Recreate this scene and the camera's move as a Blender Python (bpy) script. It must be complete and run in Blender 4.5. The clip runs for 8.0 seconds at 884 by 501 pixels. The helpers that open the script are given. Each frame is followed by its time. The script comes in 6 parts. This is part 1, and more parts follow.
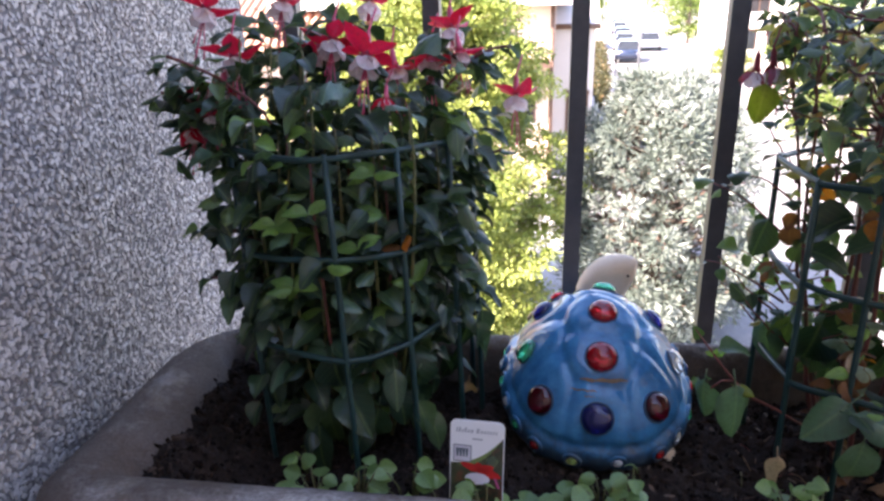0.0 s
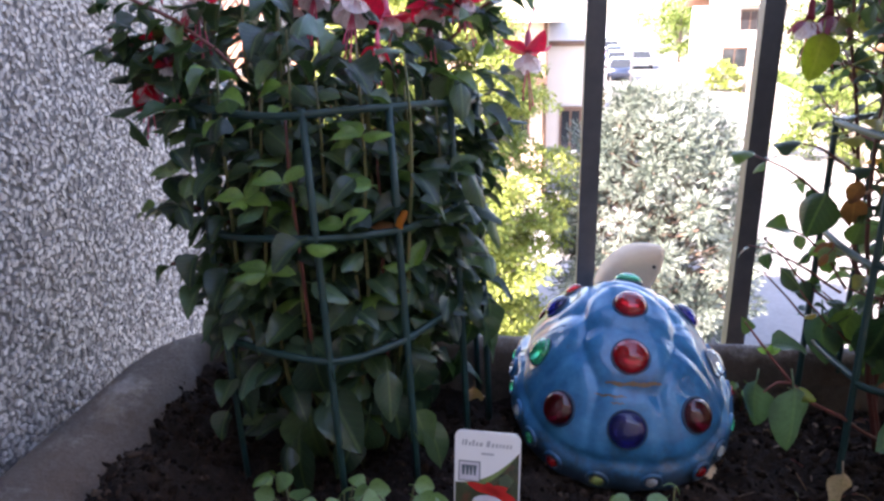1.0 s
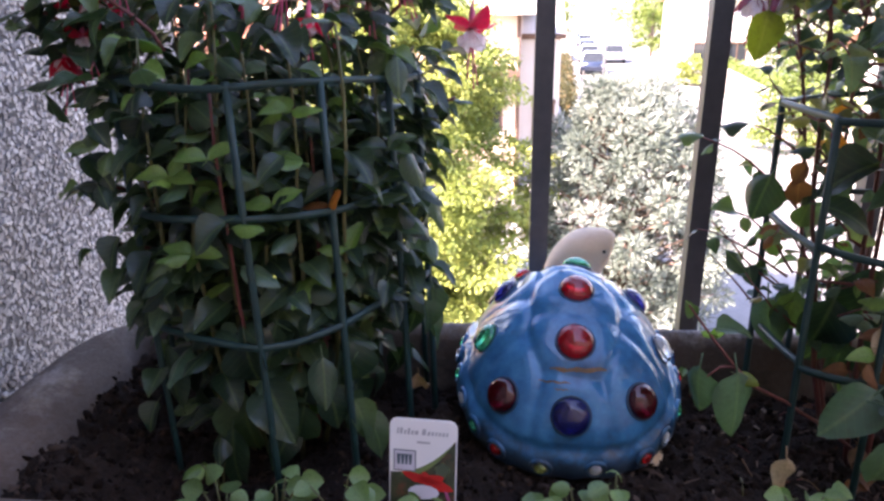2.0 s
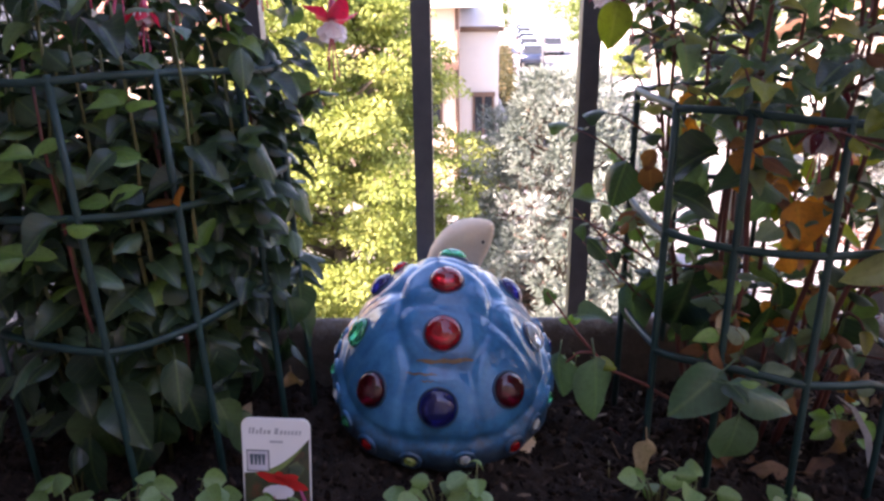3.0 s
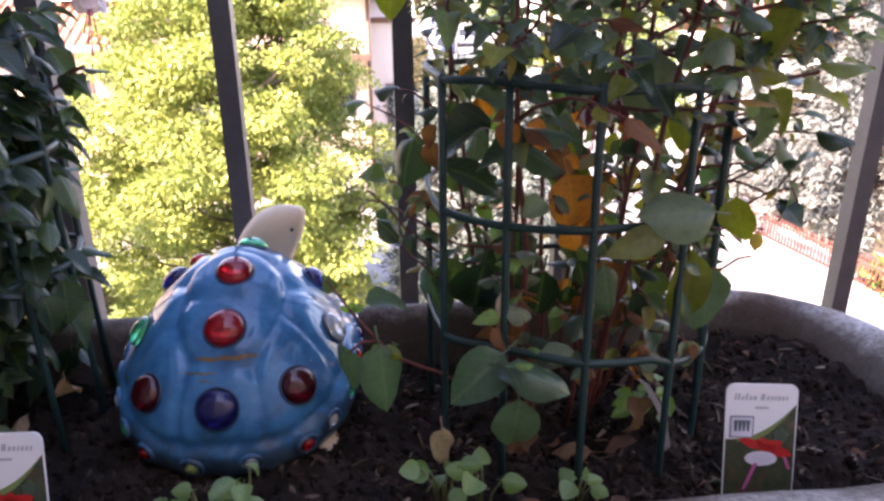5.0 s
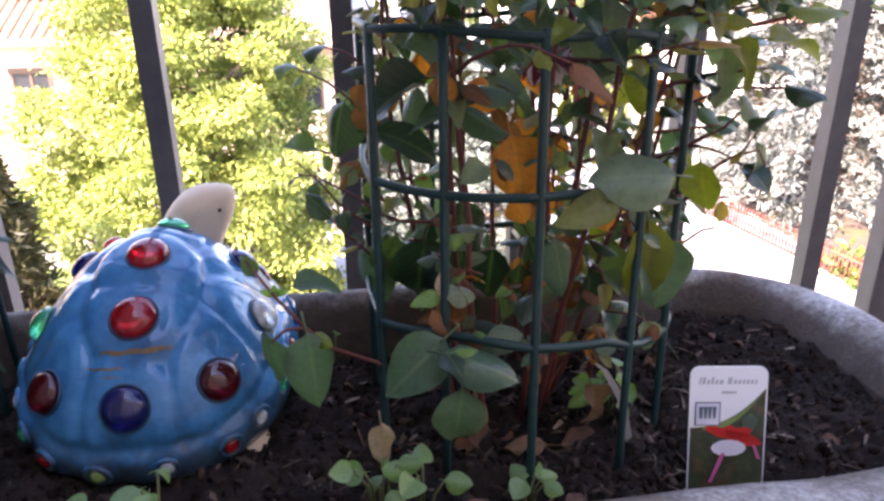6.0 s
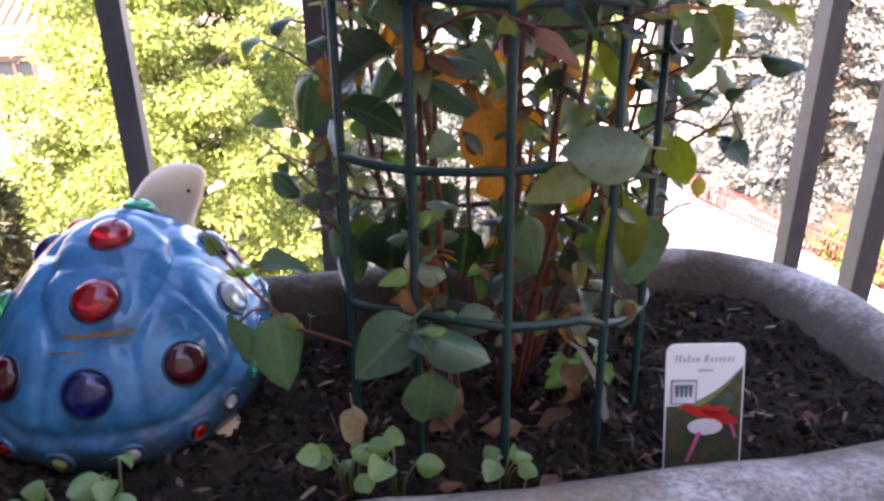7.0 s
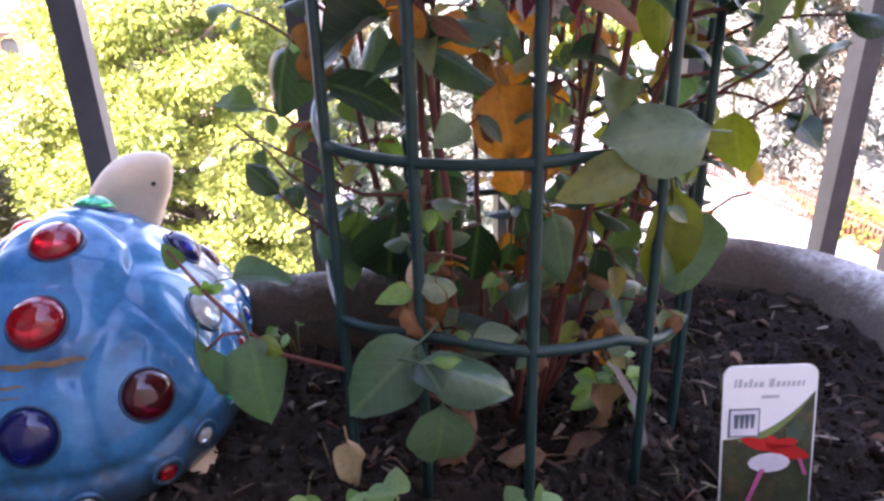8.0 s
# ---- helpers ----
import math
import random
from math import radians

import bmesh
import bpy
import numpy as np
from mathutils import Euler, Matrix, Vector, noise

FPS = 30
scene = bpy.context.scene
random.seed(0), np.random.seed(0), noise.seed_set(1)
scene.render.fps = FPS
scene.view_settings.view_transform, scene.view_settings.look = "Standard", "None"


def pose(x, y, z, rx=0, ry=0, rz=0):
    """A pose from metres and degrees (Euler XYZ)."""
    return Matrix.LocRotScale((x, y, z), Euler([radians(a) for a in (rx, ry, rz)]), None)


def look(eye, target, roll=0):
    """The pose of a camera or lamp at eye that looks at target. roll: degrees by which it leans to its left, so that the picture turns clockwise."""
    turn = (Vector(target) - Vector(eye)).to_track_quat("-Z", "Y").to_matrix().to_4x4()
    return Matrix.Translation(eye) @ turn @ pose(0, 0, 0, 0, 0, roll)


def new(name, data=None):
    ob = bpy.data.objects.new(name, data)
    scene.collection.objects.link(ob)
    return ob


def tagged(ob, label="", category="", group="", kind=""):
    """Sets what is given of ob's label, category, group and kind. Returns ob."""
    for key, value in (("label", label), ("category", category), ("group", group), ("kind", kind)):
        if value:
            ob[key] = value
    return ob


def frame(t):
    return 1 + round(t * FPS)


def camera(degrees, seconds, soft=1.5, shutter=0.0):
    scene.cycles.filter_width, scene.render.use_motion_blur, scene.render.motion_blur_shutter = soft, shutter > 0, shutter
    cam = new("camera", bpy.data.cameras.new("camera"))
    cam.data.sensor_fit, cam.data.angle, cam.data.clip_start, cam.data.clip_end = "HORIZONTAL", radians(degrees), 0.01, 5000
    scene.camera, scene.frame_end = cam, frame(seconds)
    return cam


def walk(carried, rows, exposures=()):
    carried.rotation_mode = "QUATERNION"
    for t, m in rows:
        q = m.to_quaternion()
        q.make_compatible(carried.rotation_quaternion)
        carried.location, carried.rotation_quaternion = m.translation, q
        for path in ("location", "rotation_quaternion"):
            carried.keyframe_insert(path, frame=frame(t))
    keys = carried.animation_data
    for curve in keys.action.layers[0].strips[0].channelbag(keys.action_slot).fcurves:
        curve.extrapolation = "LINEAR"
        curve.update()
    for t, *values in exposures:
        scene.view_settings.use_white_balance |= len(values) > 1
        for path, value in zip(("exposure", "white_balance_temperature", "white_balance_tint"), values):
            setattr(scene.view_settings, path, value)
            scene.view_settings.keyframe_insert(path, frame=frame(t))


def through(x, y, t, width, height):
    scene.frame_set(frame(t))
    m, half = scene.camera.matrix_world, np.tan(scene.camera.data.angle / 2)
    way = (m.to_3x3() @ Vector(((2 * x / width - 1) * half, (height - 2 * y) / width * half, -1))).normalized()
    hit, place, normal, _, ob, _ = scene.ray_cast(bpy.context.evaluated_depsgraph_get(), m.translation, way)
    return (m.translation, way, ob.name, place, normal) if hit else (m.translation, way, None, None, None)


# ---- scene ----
cam = camera(64.8, 8.0, 2.7)
METRES, EYE, TILT, LEAN, TURN = 0.50, 0.95, 0.0, 0.0, 8.7
ROWS = [
    (0.0, 0.0, 0.0, 0.0, -0.54, -20.24, 1.47),
    (0.5, -0.0146, 0.0858, -0.0823, -0.82, -20.04, 2.06),
    (1.0, -0.0144, 0.1745, -0.1305, -1.07, -18.8, 1.44),
    (2.5, 0.1062, 0.2003, -0.1625, -5.12, -19.77, 0.82),
    (3.0, 0.183, 0.2021, -0.1677, -7.72, -20.0, 0.83),
    (3.5, 0.2441, 0.2083, -0.1795, -9.68, -20.25, 0.55),
    (4.0, 0.3006, 0.2007, -0.1786, -11.52, -20.14, 0.81),
    (4.5, 0.3596, 0.1954, -0.1818, -12.79, -20.4, 0.7),
    (6.0, 0.4818, 0.2952, -0.2676, -16.81, -21.23, 0.51),
    (6.5, 0.4993, 0.2972, -0.2738, -16.99, -21.66, 0.7),
    (7.0, 0.5128, 0.3053, -0.2886, -17.67, -22.3, 0.66),
    (7.5, 0.5308, 0.3422, -0.3074, -17.5, -22.67, 1.5),
    (8.0, 0.5482, 0.4609, -0.3136, -18.34, -24.56, 1.47),
]
walk(cam, [(t, pose(0, 0, EYE, TILT, LEAN, TURN) @ pose(METRES * x, METRES * y, METRES * z, 90 + pitch, roll, yaw)) for t, x, y, z, yaw, pitch, roll in ROWS],
     [(t, e, warm, tint) for t, e, warm, tint in ((0.0, 2.85, 7000, 28), (1.0, 3.07, 7050, 29), (2.5, 2.94, 7250, 38), (3.5, 2.70, 7400, 40), (4.5, 2.76, 7550, 39), (6.0, 3.22, 7200, 34), (7.0, 3.24, 7200, 34), (7.5, 3.50, 7080, 37), (8.0, 3.55, 7050, 38))])

# ---- light ----
SUN_WAY = Vector((-0.62, -0.48, 0.72)).normalized()   # towards the sun
world = bpy.data.worlds.new("sky")
scene.world = world
world.use_nodes = True
wn = world.node_tree
sky = wn.nodes.new("ShaderNodeTexSky")
sky.sky_type = "NISHITA"
sky.sun_disc = False
sky.sun_elevation = math.asin(SUN_WAY.z)
sky.sun_rotation = math.atan2(SUN_WAY.x, SUN_WAY.y)
sky.air_density, sky.dust_density, sky.ozone_density = 1.0, 1.0, 1.0
bgn = wn.nodes["Background"]
bgn.inputs["Strength"].default_value = 0.15
wn.links.new(sky.outputs[0], bgn.inputs["Color"])
sun_data = bpy.data.lights.new("sun", "SUN")
sun_data.energy, sun_data.angle, sun_data.color = 4.2, radians(0.5), (1.0, 0.95, 0.86)
sun = new("sun", sun_data)
sun.matrix_world = look(SUN_WAY * 60, (0, 0, 0))

# ---- helpers for shapes ----
rng = random.Random(7)


class Geo:
    """Gathers faces for one mesh."""

    def __init__(self):
        self.v, self.f = [], []

    def add(self, verts, faces):
        n = len(self.v)
        self.v += [tuple(p) for p in verts]
        self.f += [tuple(i + n for i in f) for f in faces]
        return self

    def tube(self, pts, radii, sides=6, squash=1.0, cap=True):
        pts = [Vector(p) for p in pts]
        rings, ref = [], None
        for i, p in enumerate(pts):
            t = (pts[min(i + 1, len(pts) - 1)] - pts[max(i - 1, 0)]).normalized()
            if ref is None:
                ref = Vector((0, 0, 1)) if abs(t.z) < 0.9 else Vector((1, 0, 0))
            a = (ref - t * ref.dot(t)).normalized()
            b = t.cross(a)
            ref = a
            r = radii[i] if isinstance(radii, (list, tuple)) else radii
            rings.append([p + a * (r * math.cos(2 * math.pi * k / sides)) + b * (r * squash * math.sin(2 * math.pi * k / sides)) for k in range(sides)])
        verts = [q for ring in rings for q in ring]
        faces = []
        for i in range(len(rings) - 1):
            for k in range(sides):
                k2 = (k + 1) % sides
                faces.append((i * sides + k, i * sides + k2, (i + 1) * sides + k2, (i + 1) * sides + k))
        if cap:
            faces.append(tuple(reversed(range(sides))))
            faces.append(tuple((len(rings) - 1) * sides + k for k in range(sides)))
        return self.add(verts, faces)

    def box(self, x0, y0, z0, x1, y1, z1, m=None):
        vs = [Vector((x, y, z)) for x in (x0, x1) for y in (y0, y1) for z in (z0, z1)]
        if m is not None:
            vs = [m @ p for p in vs]
        return self.add(vs, [(0, 1, 3, 2), (4, 6, 7, 5), (0, 4, 5, 1), (2, 3, 7, 6), (0, 2, 6, 4), (1, 5, 7, 3)])

    def lathe(self, profile, sides=16, m=None, sx=1.0, sy=1.0):
        verts = []
        for r, z in profile:
            for k in range(sides):
                a = 2 * math.pi * k / sides
                q = Vector((r * sx * math.cos(a), r * sy * math.sin(a), z))
                verts.append(m @ q if m is not None else q)
        faces = [(i * sides + k, i * sides + (k + 1) % sides, (i + 1) * sides + (k + 1) % sides, (i + 1) * sides + k)
                 for i in range(len(profile) - 1) for k in range(sides)]
        faces.append(tuple(reversed(range(sides))))
        faces.append(tuple((len(profile) - 1) * sides + k for k in range(sides)))
        return self.add(verts, faces)

    def mesh(self, name, mat, smooth=True):
        me = bpy.data.meshes.new(name)
        me.from_pydata(self.v, [], self.f)
        me.materials.append(mat)
        if smooth:
            me.polygons.foreach_set("use_smooth", [True] * len(me.polygons))
        me.update()
        return me


def thing(name, at, label, category, group="", kind=""):
    """An empty at a thing's base, to parent its parts."""
    ob = new(name)
    ob.empty_display_size = 0.05
    ob.location = at
    return tagged(ob, label, category, group, kind)


def hang(ob, parent):
    """Parents ob, whose place is given in the world, to a thing or part."""
    ob.parent = parent
    if parent.data is None:
        ob.matrix_parent_inverse = Matrix.Translation(-Vector(parent.location))
    return ob


def part(name, geo, mat, parent, label="", smooth=True, bevel=0.0):
    """One mesh, in world coordinates, under a thing or a part."""
    ob = new(name, geo.mesh(name, mat, smooth) if isinstance(geo, Geo) else geo)
    if parent is not None:
        hang(ob, parent)
    if bevel:
        mod = ob.modifiers.new("bevel", "BEVEL")
        mod.width, mod.segments, mod.limit_method, mod.angle_limit = bevel, 2, "ANGLE", radians(40)
    return tagged(ob, label) if label else ob


def solo(name, geo, mat, label, category, kind="", smooth=True, bevel=0.0, group=""):
    """A thing of one mesh."""
    return tagged(part(name, geo, mat, None, "", smooth, bevel), label, category, group, kind)


# ---- materials ----
def material(name):
    mat = bpy.data.materials.new(name)
    mat.use_nodes = True
    nt = mat.node_tree
    return mat, nt, nt.nodes["Principled BSDF"], nt.nodes["Material Output"]


def node(nt, kind, **values):
    n = nt.nodes.new(kind)
    for key, value in values.items():
        if key in n.inputs:
            n.inputs[key].default_value = value
        else:
            setattr(n, key, value)
    return n


def ramp(nt, fac, stops):
    r = nt.nodes.new("ShaderNodeValToRGB")
    while len(r.color_ramp.elements) < len(stops):
        r.color_ramp.elements.new(0.5)
    for e, (p, c) in zip(r.color_ramp.elements, stops):
        e.position, e.color = p, (*c, 1)
    nt.links.new(fac, r.inputs[0])
    return r.outputs[0]


def mix(nt, fac, a, b, blend="MIX"):
    m = nt.nodes.new("ShaderNodeMix")
    m.data_type, m.blend_type = "RGBA", blend
    for slot, value in ((0, fac), (6, a), (7, b)):
        if isinstance(value, bpy.types.NodeSocket):
            nt.links.new(value, m.inputs[slot])
        else:
            m.inputs[slot].default_value = (*value, 1) if isinstance(value, tuple) else value
    return m.outputs[2]


def noise_of(nt, scale, detail=4.0, rough=0.6, coord="Object"):
    tc = nt.nodes.new("ShaderNodeTexCoord")
    n = node(nt, "ShaderNodeTexNoise", Scale=scale, Detail=detail, Roughness=rough)
    nt.links.new(tc.outputs[coord], n.inputs["Vector"])
    return n.outputs["Fac"]


def bump(nt, bsdf, height, strength=0.4, distance=0.002):
    b = node(nt, "ShaderNodeBump", Strength=strength, Distance=distance)
    nt.links.new(height, b.inputs["Height"])
    nt.links.new(b.outputs[0], bsdf.inputs["Normal"])
    return b


def rough_mat(name, dark, light, scale=8.0, fine=90.0, rough=0.8, relief=0.002, strength=0.4, stain=None, stain_scale=3.0, grain=0.45, shine=0.5, spread=0.18):
    """Two scales of variation between two colours, fine relief, and stains of a third."""
    mat, nt, p, out = material(name)
    big, small = noise_of(nt, scale), noise_of(nt, fine, 6, 0.7)
    both = mix(nt, grain, big, small)
    col = ramp(nt, both, [(0.5 - spread, dark), (0.5 + spread, light)])
    if stain:
        mask = ramp(nt, noise_of(nt, stain_scale, 8, 0.7), [(0.52, (0, 0, 0)), (0.66, (1, 1, 1))])
        col = mix(nt, mask, col, stain)
    nt.links.new(col, p.inputs["Base Color"])
    p.inputs["Roughness"].default_value = rough
    p.inputs["Specular IOR Level"].default_value = shine
    bump(nt, p, small, strength, relief)
    return mat


def leaf_mat(name, stops, rough=0.36, through=0.4, vein=(0.20, 0.30, 0.10), gloss=0.6, joined=False, glow=(1.6, 1.7, 0.7)):
    """A leaf: colour that differs from leaf to leaf, a paler midrib with side veins, light that comes through."""
    mat, nt, p, out = material(name)
    if joined:
        col = ramp(nt, nt.nodes.new("ShaderNodeNewGeometry").outputs["Random Per Island"], stops)
    else:
        col = ramp(nt, nt.nodes.new("ShaderNodeObjectInfo").outputs["Random"], stops)
    blotch = noise_of(nt, 9, 5, 0.7, "UV")
    col = mix(nt, ramp(nt, blotch, [(0.30, (0.55, 0.55, 0.55)), (0.52, (0.0, 0.0, 0.0))]), col, mix(nt, 0.7, col, (0.03, 0.03, 0.012)))
    spot = ramp(nt, noise_of(nt, 26, 4, 0.7, "UV"), [(0.66, (0, 0, 0)), (0.72, (0.6, 0.6, 0.6))])
    col = mix(nt, spot, col, mix(nt, 0.5, col, (0.16, 0.09, 0.03)))
    tc = nt.nodes.new("ShaderNodeTexCoord")
    sep = nt.nodes.new("ShaderNodeSeparateXYZ")
    nt.links.new(tc.outputs["UV"], sep.inputs[0])
    off = node(nt, "ShaderNodeMath", operation="SUBTRACT")
    off.inputs[1].default_value = 0.5
    nt.links.new(sep.outputs[0], off.inputs[0])
    ax = node(nt, "ShaderNodeMath", operation="ABSOLUTE")
    nt.links.new(off.outputs[0], ax.inputs[0])
    rib = ramp(nt, ax.outputs[0], [(0.012, (1, 1, 1)), (0.03, (0, 0, 0))])
    slant = node(nt, "ShaderNodeMath", operation="MULTIPLY_ADD")
    slant.inputs[1].default_value = -0.9
    nt.links.new(ax.outputs[0], slant.inputs[0])
    nt.links.new(sep.outputs[1], slant.inputs[2])
    wave = node(nt, "ShaderNodeMath", operation="SINE")
    mul = node(nt, "ShaderNodeMath", operation="MULTIPLY")
    mul.inputs[1].default_value = 52.0
    nt.links.new(slant.outputs[0], mul.inputs[0])
    nt.links.new(mul.outputs[0], wave.inputs[0])
    side = ramp(nt, wave.outputs[0], [(0.9, (0, 0, 0)), (1.0, (0.45, 0.45, 0.45))])
    lines = mix(nt, 1.0, rib, side, "ADD")
    col = mix(nt, mix(nt, 0.22, (0, 0, 0), lines), col, vein)
    nt.links.new(col, p.inputs["Base Color"])
    p.inputs["Roughness"].default_value = rough
    p.inputs["Specular IOR Level"].default_value = gloss
    bump(nt, p, lines, 0.3, 0.0008)
    tr = nt.nodes.new("ShaderNodeBsdfTranslucent")
    warm = mix(nt, 1.0, col, glow, "MULTIPLY")
    nt.links.new(warm, tr.inputs["Color"])
    ms = nt.nodes.new("ShaderNodeMixShader")
    ms.inputs[0].default_value = through
    nt.links.new(p.outputs[0], ms.inputs[1])
    nt.links.new(tr.outputs[0], ms.inputs[2])
    nt.links.new(ms.outputs[0], out.inputs["Surface"])
    return mat


def crown_mat(name, stops, through=0.35, rough=0.55):
    """Far foliage: each clump of its own tone."""
    mat, nt, p, out = material(name)
    geo = nt.nodes.new("ShaderNodeNewGeometry")
    col = ramp(nt, mix(nt, 0.55, geo.outputs["Random Per Island"], ramp(nt, noise_of(nt, 1.6, 3), [(0.3, (0, 0, 0)), (0.7, (1, 1, 1))])), stops)
    nt.links.new(col, p.inputs["Base Color"])
    p.inputs["Roughness"].default_value = rough
    tr = nt.nodes.new("ShaderNodeBsdfTranslucent")
    nt.links.new(col, tr.inputs["Color"])
    ms = nt.nodes.new("ShaderNodeMixShader")
    ms.inputs[0].default_value = through
    nt.links.new(p.outputs[0], ms.inputs[1])
    nt.links.new(tr.outputs[0], ms.inputs[2])
    nt.links.new(ms.outputs[0], out.inputs["Surface"])
    return mat


def island_mat(name, stops, rough=0.8, fine=300.0, shine=0.5, dust=(0.12, 0.11, 0.10)):
    mat, nt, p, out = material(name)
    geo = nt.nodes.new("ShaderNodeNewGeometry")
    col = ramp(nt, geo.outputs["Random Per Island"], stops)
    small = noise_of(nt, fine, 4)
    col = mix(nt, mix(nt, small, (0.0, 0.0, 0.0), (0.5, 0.5, 0.5)), col, dust)
    nt.links.new(col, p.inputs["Base Color"])
    p.inputs["Roughness"].default_value = rough
    p.inputs["Specular IOR Level"].default_value = shine
    bump(nt, p, small, 0.4, 0.001)
    return mat


def plain(name, colour, rough=0.5, metal=0.0, fine=40.0, amount=0.25, coat=0.0):
    """Paint or plastic with slight unevenness."""
    mat, nt, p, out = material(name)
    n = noise_of(nt, fine, 5, 0.65)
    dark = tuple(c * (1 - amount) for c in colour)
    nt.links.new(ramp(nt, n, [(0.3, dark), (0.7, colour)]), p.inputs["Base Color"])
    p.inputs["Roughness"].default_value, p.inputs["Metallic"].default_value = rough, metal
    p.inputs["Coat Weight"].default_value = coat
    bump(nt, p, n, 0.15, 0.001)
    return mat


def gem_mat(name, colour):
    mat, nt, p, out = material(name)
    n = noise_of(nt, 140, 3)
    nt.links.new(mix(nt, n, tuple(c * 0.85 for c in colour), colour), p.inputs["Base Color"])
    p.inputs["Roughness"].default_value = 0.03
    p.inputs["IOR"].default_value = 1.5
    p.inputs["Transmission Weight"].default_value = 0.7
    p.inputs["Coat Weight"].default_value = 0.25
    p.inputs["Coat Roughness"].default_value = 0.02
    return mat


def stained_shaded_concrete():
    """Grey speckled concrete; a ragged brown inside the trough carries soil splash and painted shade."""
    mat = rough_mat("weathered concrete", (0.24, 0.225, 0.21), (0.68, 0.655, 0.63), 9, 230, 0.9, 0.003, 0.8, (0.30, 0.21, 0.13), 6, 0.62, spread=0.10)
    nt = mat.node_tree
    p = nt.nodes["Principled BSDF"]
    col = p.inputs["Base Color"].links[0].from_socket
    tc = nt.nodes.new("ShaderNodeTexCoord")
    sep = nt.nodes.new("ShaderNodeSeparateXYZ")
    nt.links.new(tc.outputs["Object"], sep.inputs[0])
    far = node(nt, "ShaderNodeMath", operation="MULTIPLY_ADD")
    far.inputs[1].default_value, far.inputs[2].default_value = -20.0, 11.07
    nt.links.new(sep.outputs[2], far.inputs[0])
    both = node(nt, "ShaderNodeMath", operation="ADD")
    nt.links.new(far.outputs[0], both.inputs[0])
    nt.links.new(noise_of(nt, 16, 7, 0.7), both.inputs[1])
    # the end by the wall: an older brown stain with shade painted in
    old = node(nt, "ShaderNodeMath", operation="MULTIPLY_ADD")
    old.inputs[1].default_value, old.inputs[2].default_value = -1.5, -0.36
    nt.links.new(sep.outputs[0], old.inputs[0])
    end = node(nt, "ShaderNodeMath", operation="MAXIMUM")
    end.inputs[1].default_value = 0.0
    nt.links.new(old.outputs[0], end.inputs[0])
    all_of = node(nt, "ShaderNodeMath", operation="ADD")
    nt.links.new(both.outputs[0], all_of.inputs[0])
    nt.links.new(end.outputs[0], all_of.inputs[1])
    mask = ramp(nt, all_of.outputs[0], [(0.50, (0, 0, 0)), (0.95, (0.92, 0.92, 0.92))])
    dirt_shade = mix(nt, noise_of(nt, 40, 6, 0.7), (0.028, 0.017, 0.012), (0.12, 0.085, 0.065))
    nt.links.new(mix(nt, mask, col, dirt_shade), p.inputs["Base Color"])
    return mat


M_CONCRETE = stained_shaded_concrete()
M_SOIL = rough_mat("potting soil", (0.004, 0.0028, 0.0023), (0.046, 0.031, 0.024), 14, 170, 0.9, 0.006, 1.0, shine=0.2)
M_CLOD = island_mat("soil clods", [(0.0, (0.005, 0.0033, 0.0025)), (0.5, (0.027, 0.018, 0.014)), (0.85, (0.050, 0.034, 0.027)), (1.0, (0.090, 0.066, 0.052))], 0.95, 300, 0.05, (0.02, 0.013, 0.010))
M_MORTAR = rough_mat("dark mortar", (0.09, 0.09, 0.093), (0.20, 0.195, 0.195), 20, 220, 0.9, 0.002, 0.5)
M_CHIPS = island_mat("stone chips", [(0.0, (0.20, 0.19, 0.192)), (0.25, (0.36, 0.345, 0.34)), (0.6, (0.50, 0.48, 0.47)), (1.0, (0.70, 0.68, 0.665))], 0.65, 500)
M_PLASTER = rough_mat("facade plaster", (0.46, 0.385, 0.29), (0.60, 0.51, 0.40), 3, 60, 0.9, 0.002, 0.3)
M_TILE = rough_mat("terracotta floor", (0.22, 0.13, 0.09), (0.34, 0.20, 0.14), 6, 70, 0.6, 0.001, 0.3)
M_RAIL = plain("grey railing paint", (0.085, 0.085, 0.095), 0.45, 0.0, 60, 0.3)
M_CAGE = plain("green coated wire", (0.010, 0.048, 0.046), 0.5, 0.0, 120, 0.35)
M_SHELL_MARK = rough_mat("bare brown clay", (0.10, 0.05, 0.02), (0.24, 0.15, 0.08), 60, 300, 0.8, 0.001, 0.4)
M_CLAY = rough_mat("beige bisque clay", (0.72, 0.54, 0.37), (0.85, 0.68, 0.50), 30, 260, 0.7, 0.0006, 0.3)
M_EYE = plain("dark pit", (0.02, 0.015, 0.01), 0.6)
M_GEM_RED = gem_mat("red glass", (0.68, 0.014, 0.024))
M_GEM_WINE = gem_mat("dark red glass", (0.155, 0.005, 0.014))
M_GEM_BLUE = gem_mat("cobalt glass", (0.020, 0.022, 0.20))
M_GEM_GREEN = gem_mat("green glass", (0.03, 0.70, 0.36))
M_GEM_CLEAR = gem_mat("clear glass", (0.93, 0.96, 0.95))
M_GEM_LIME = gem_mat("lime glass", (0.70, 0.85, 0.30))
M_GLUE = plain("dark glaze ring", (0.015, 0.05, 0.10), 0.35)
M_FOIL = plain("dull grey backing", (0.20, 0.20, 0.20), 0.6, 0.0, 80, 0.2)
M_TAG = plain("white plastic tag", (0.80, 0.81, 0.82), 0.35, 0.0, 30, 0.04)
M_INK = plain("grey print", (0.48, 0.50, 0.53), 0.6)
M_INK_DARK = plain("slate print", (0.10, 0.14, 0.17), 0.6)
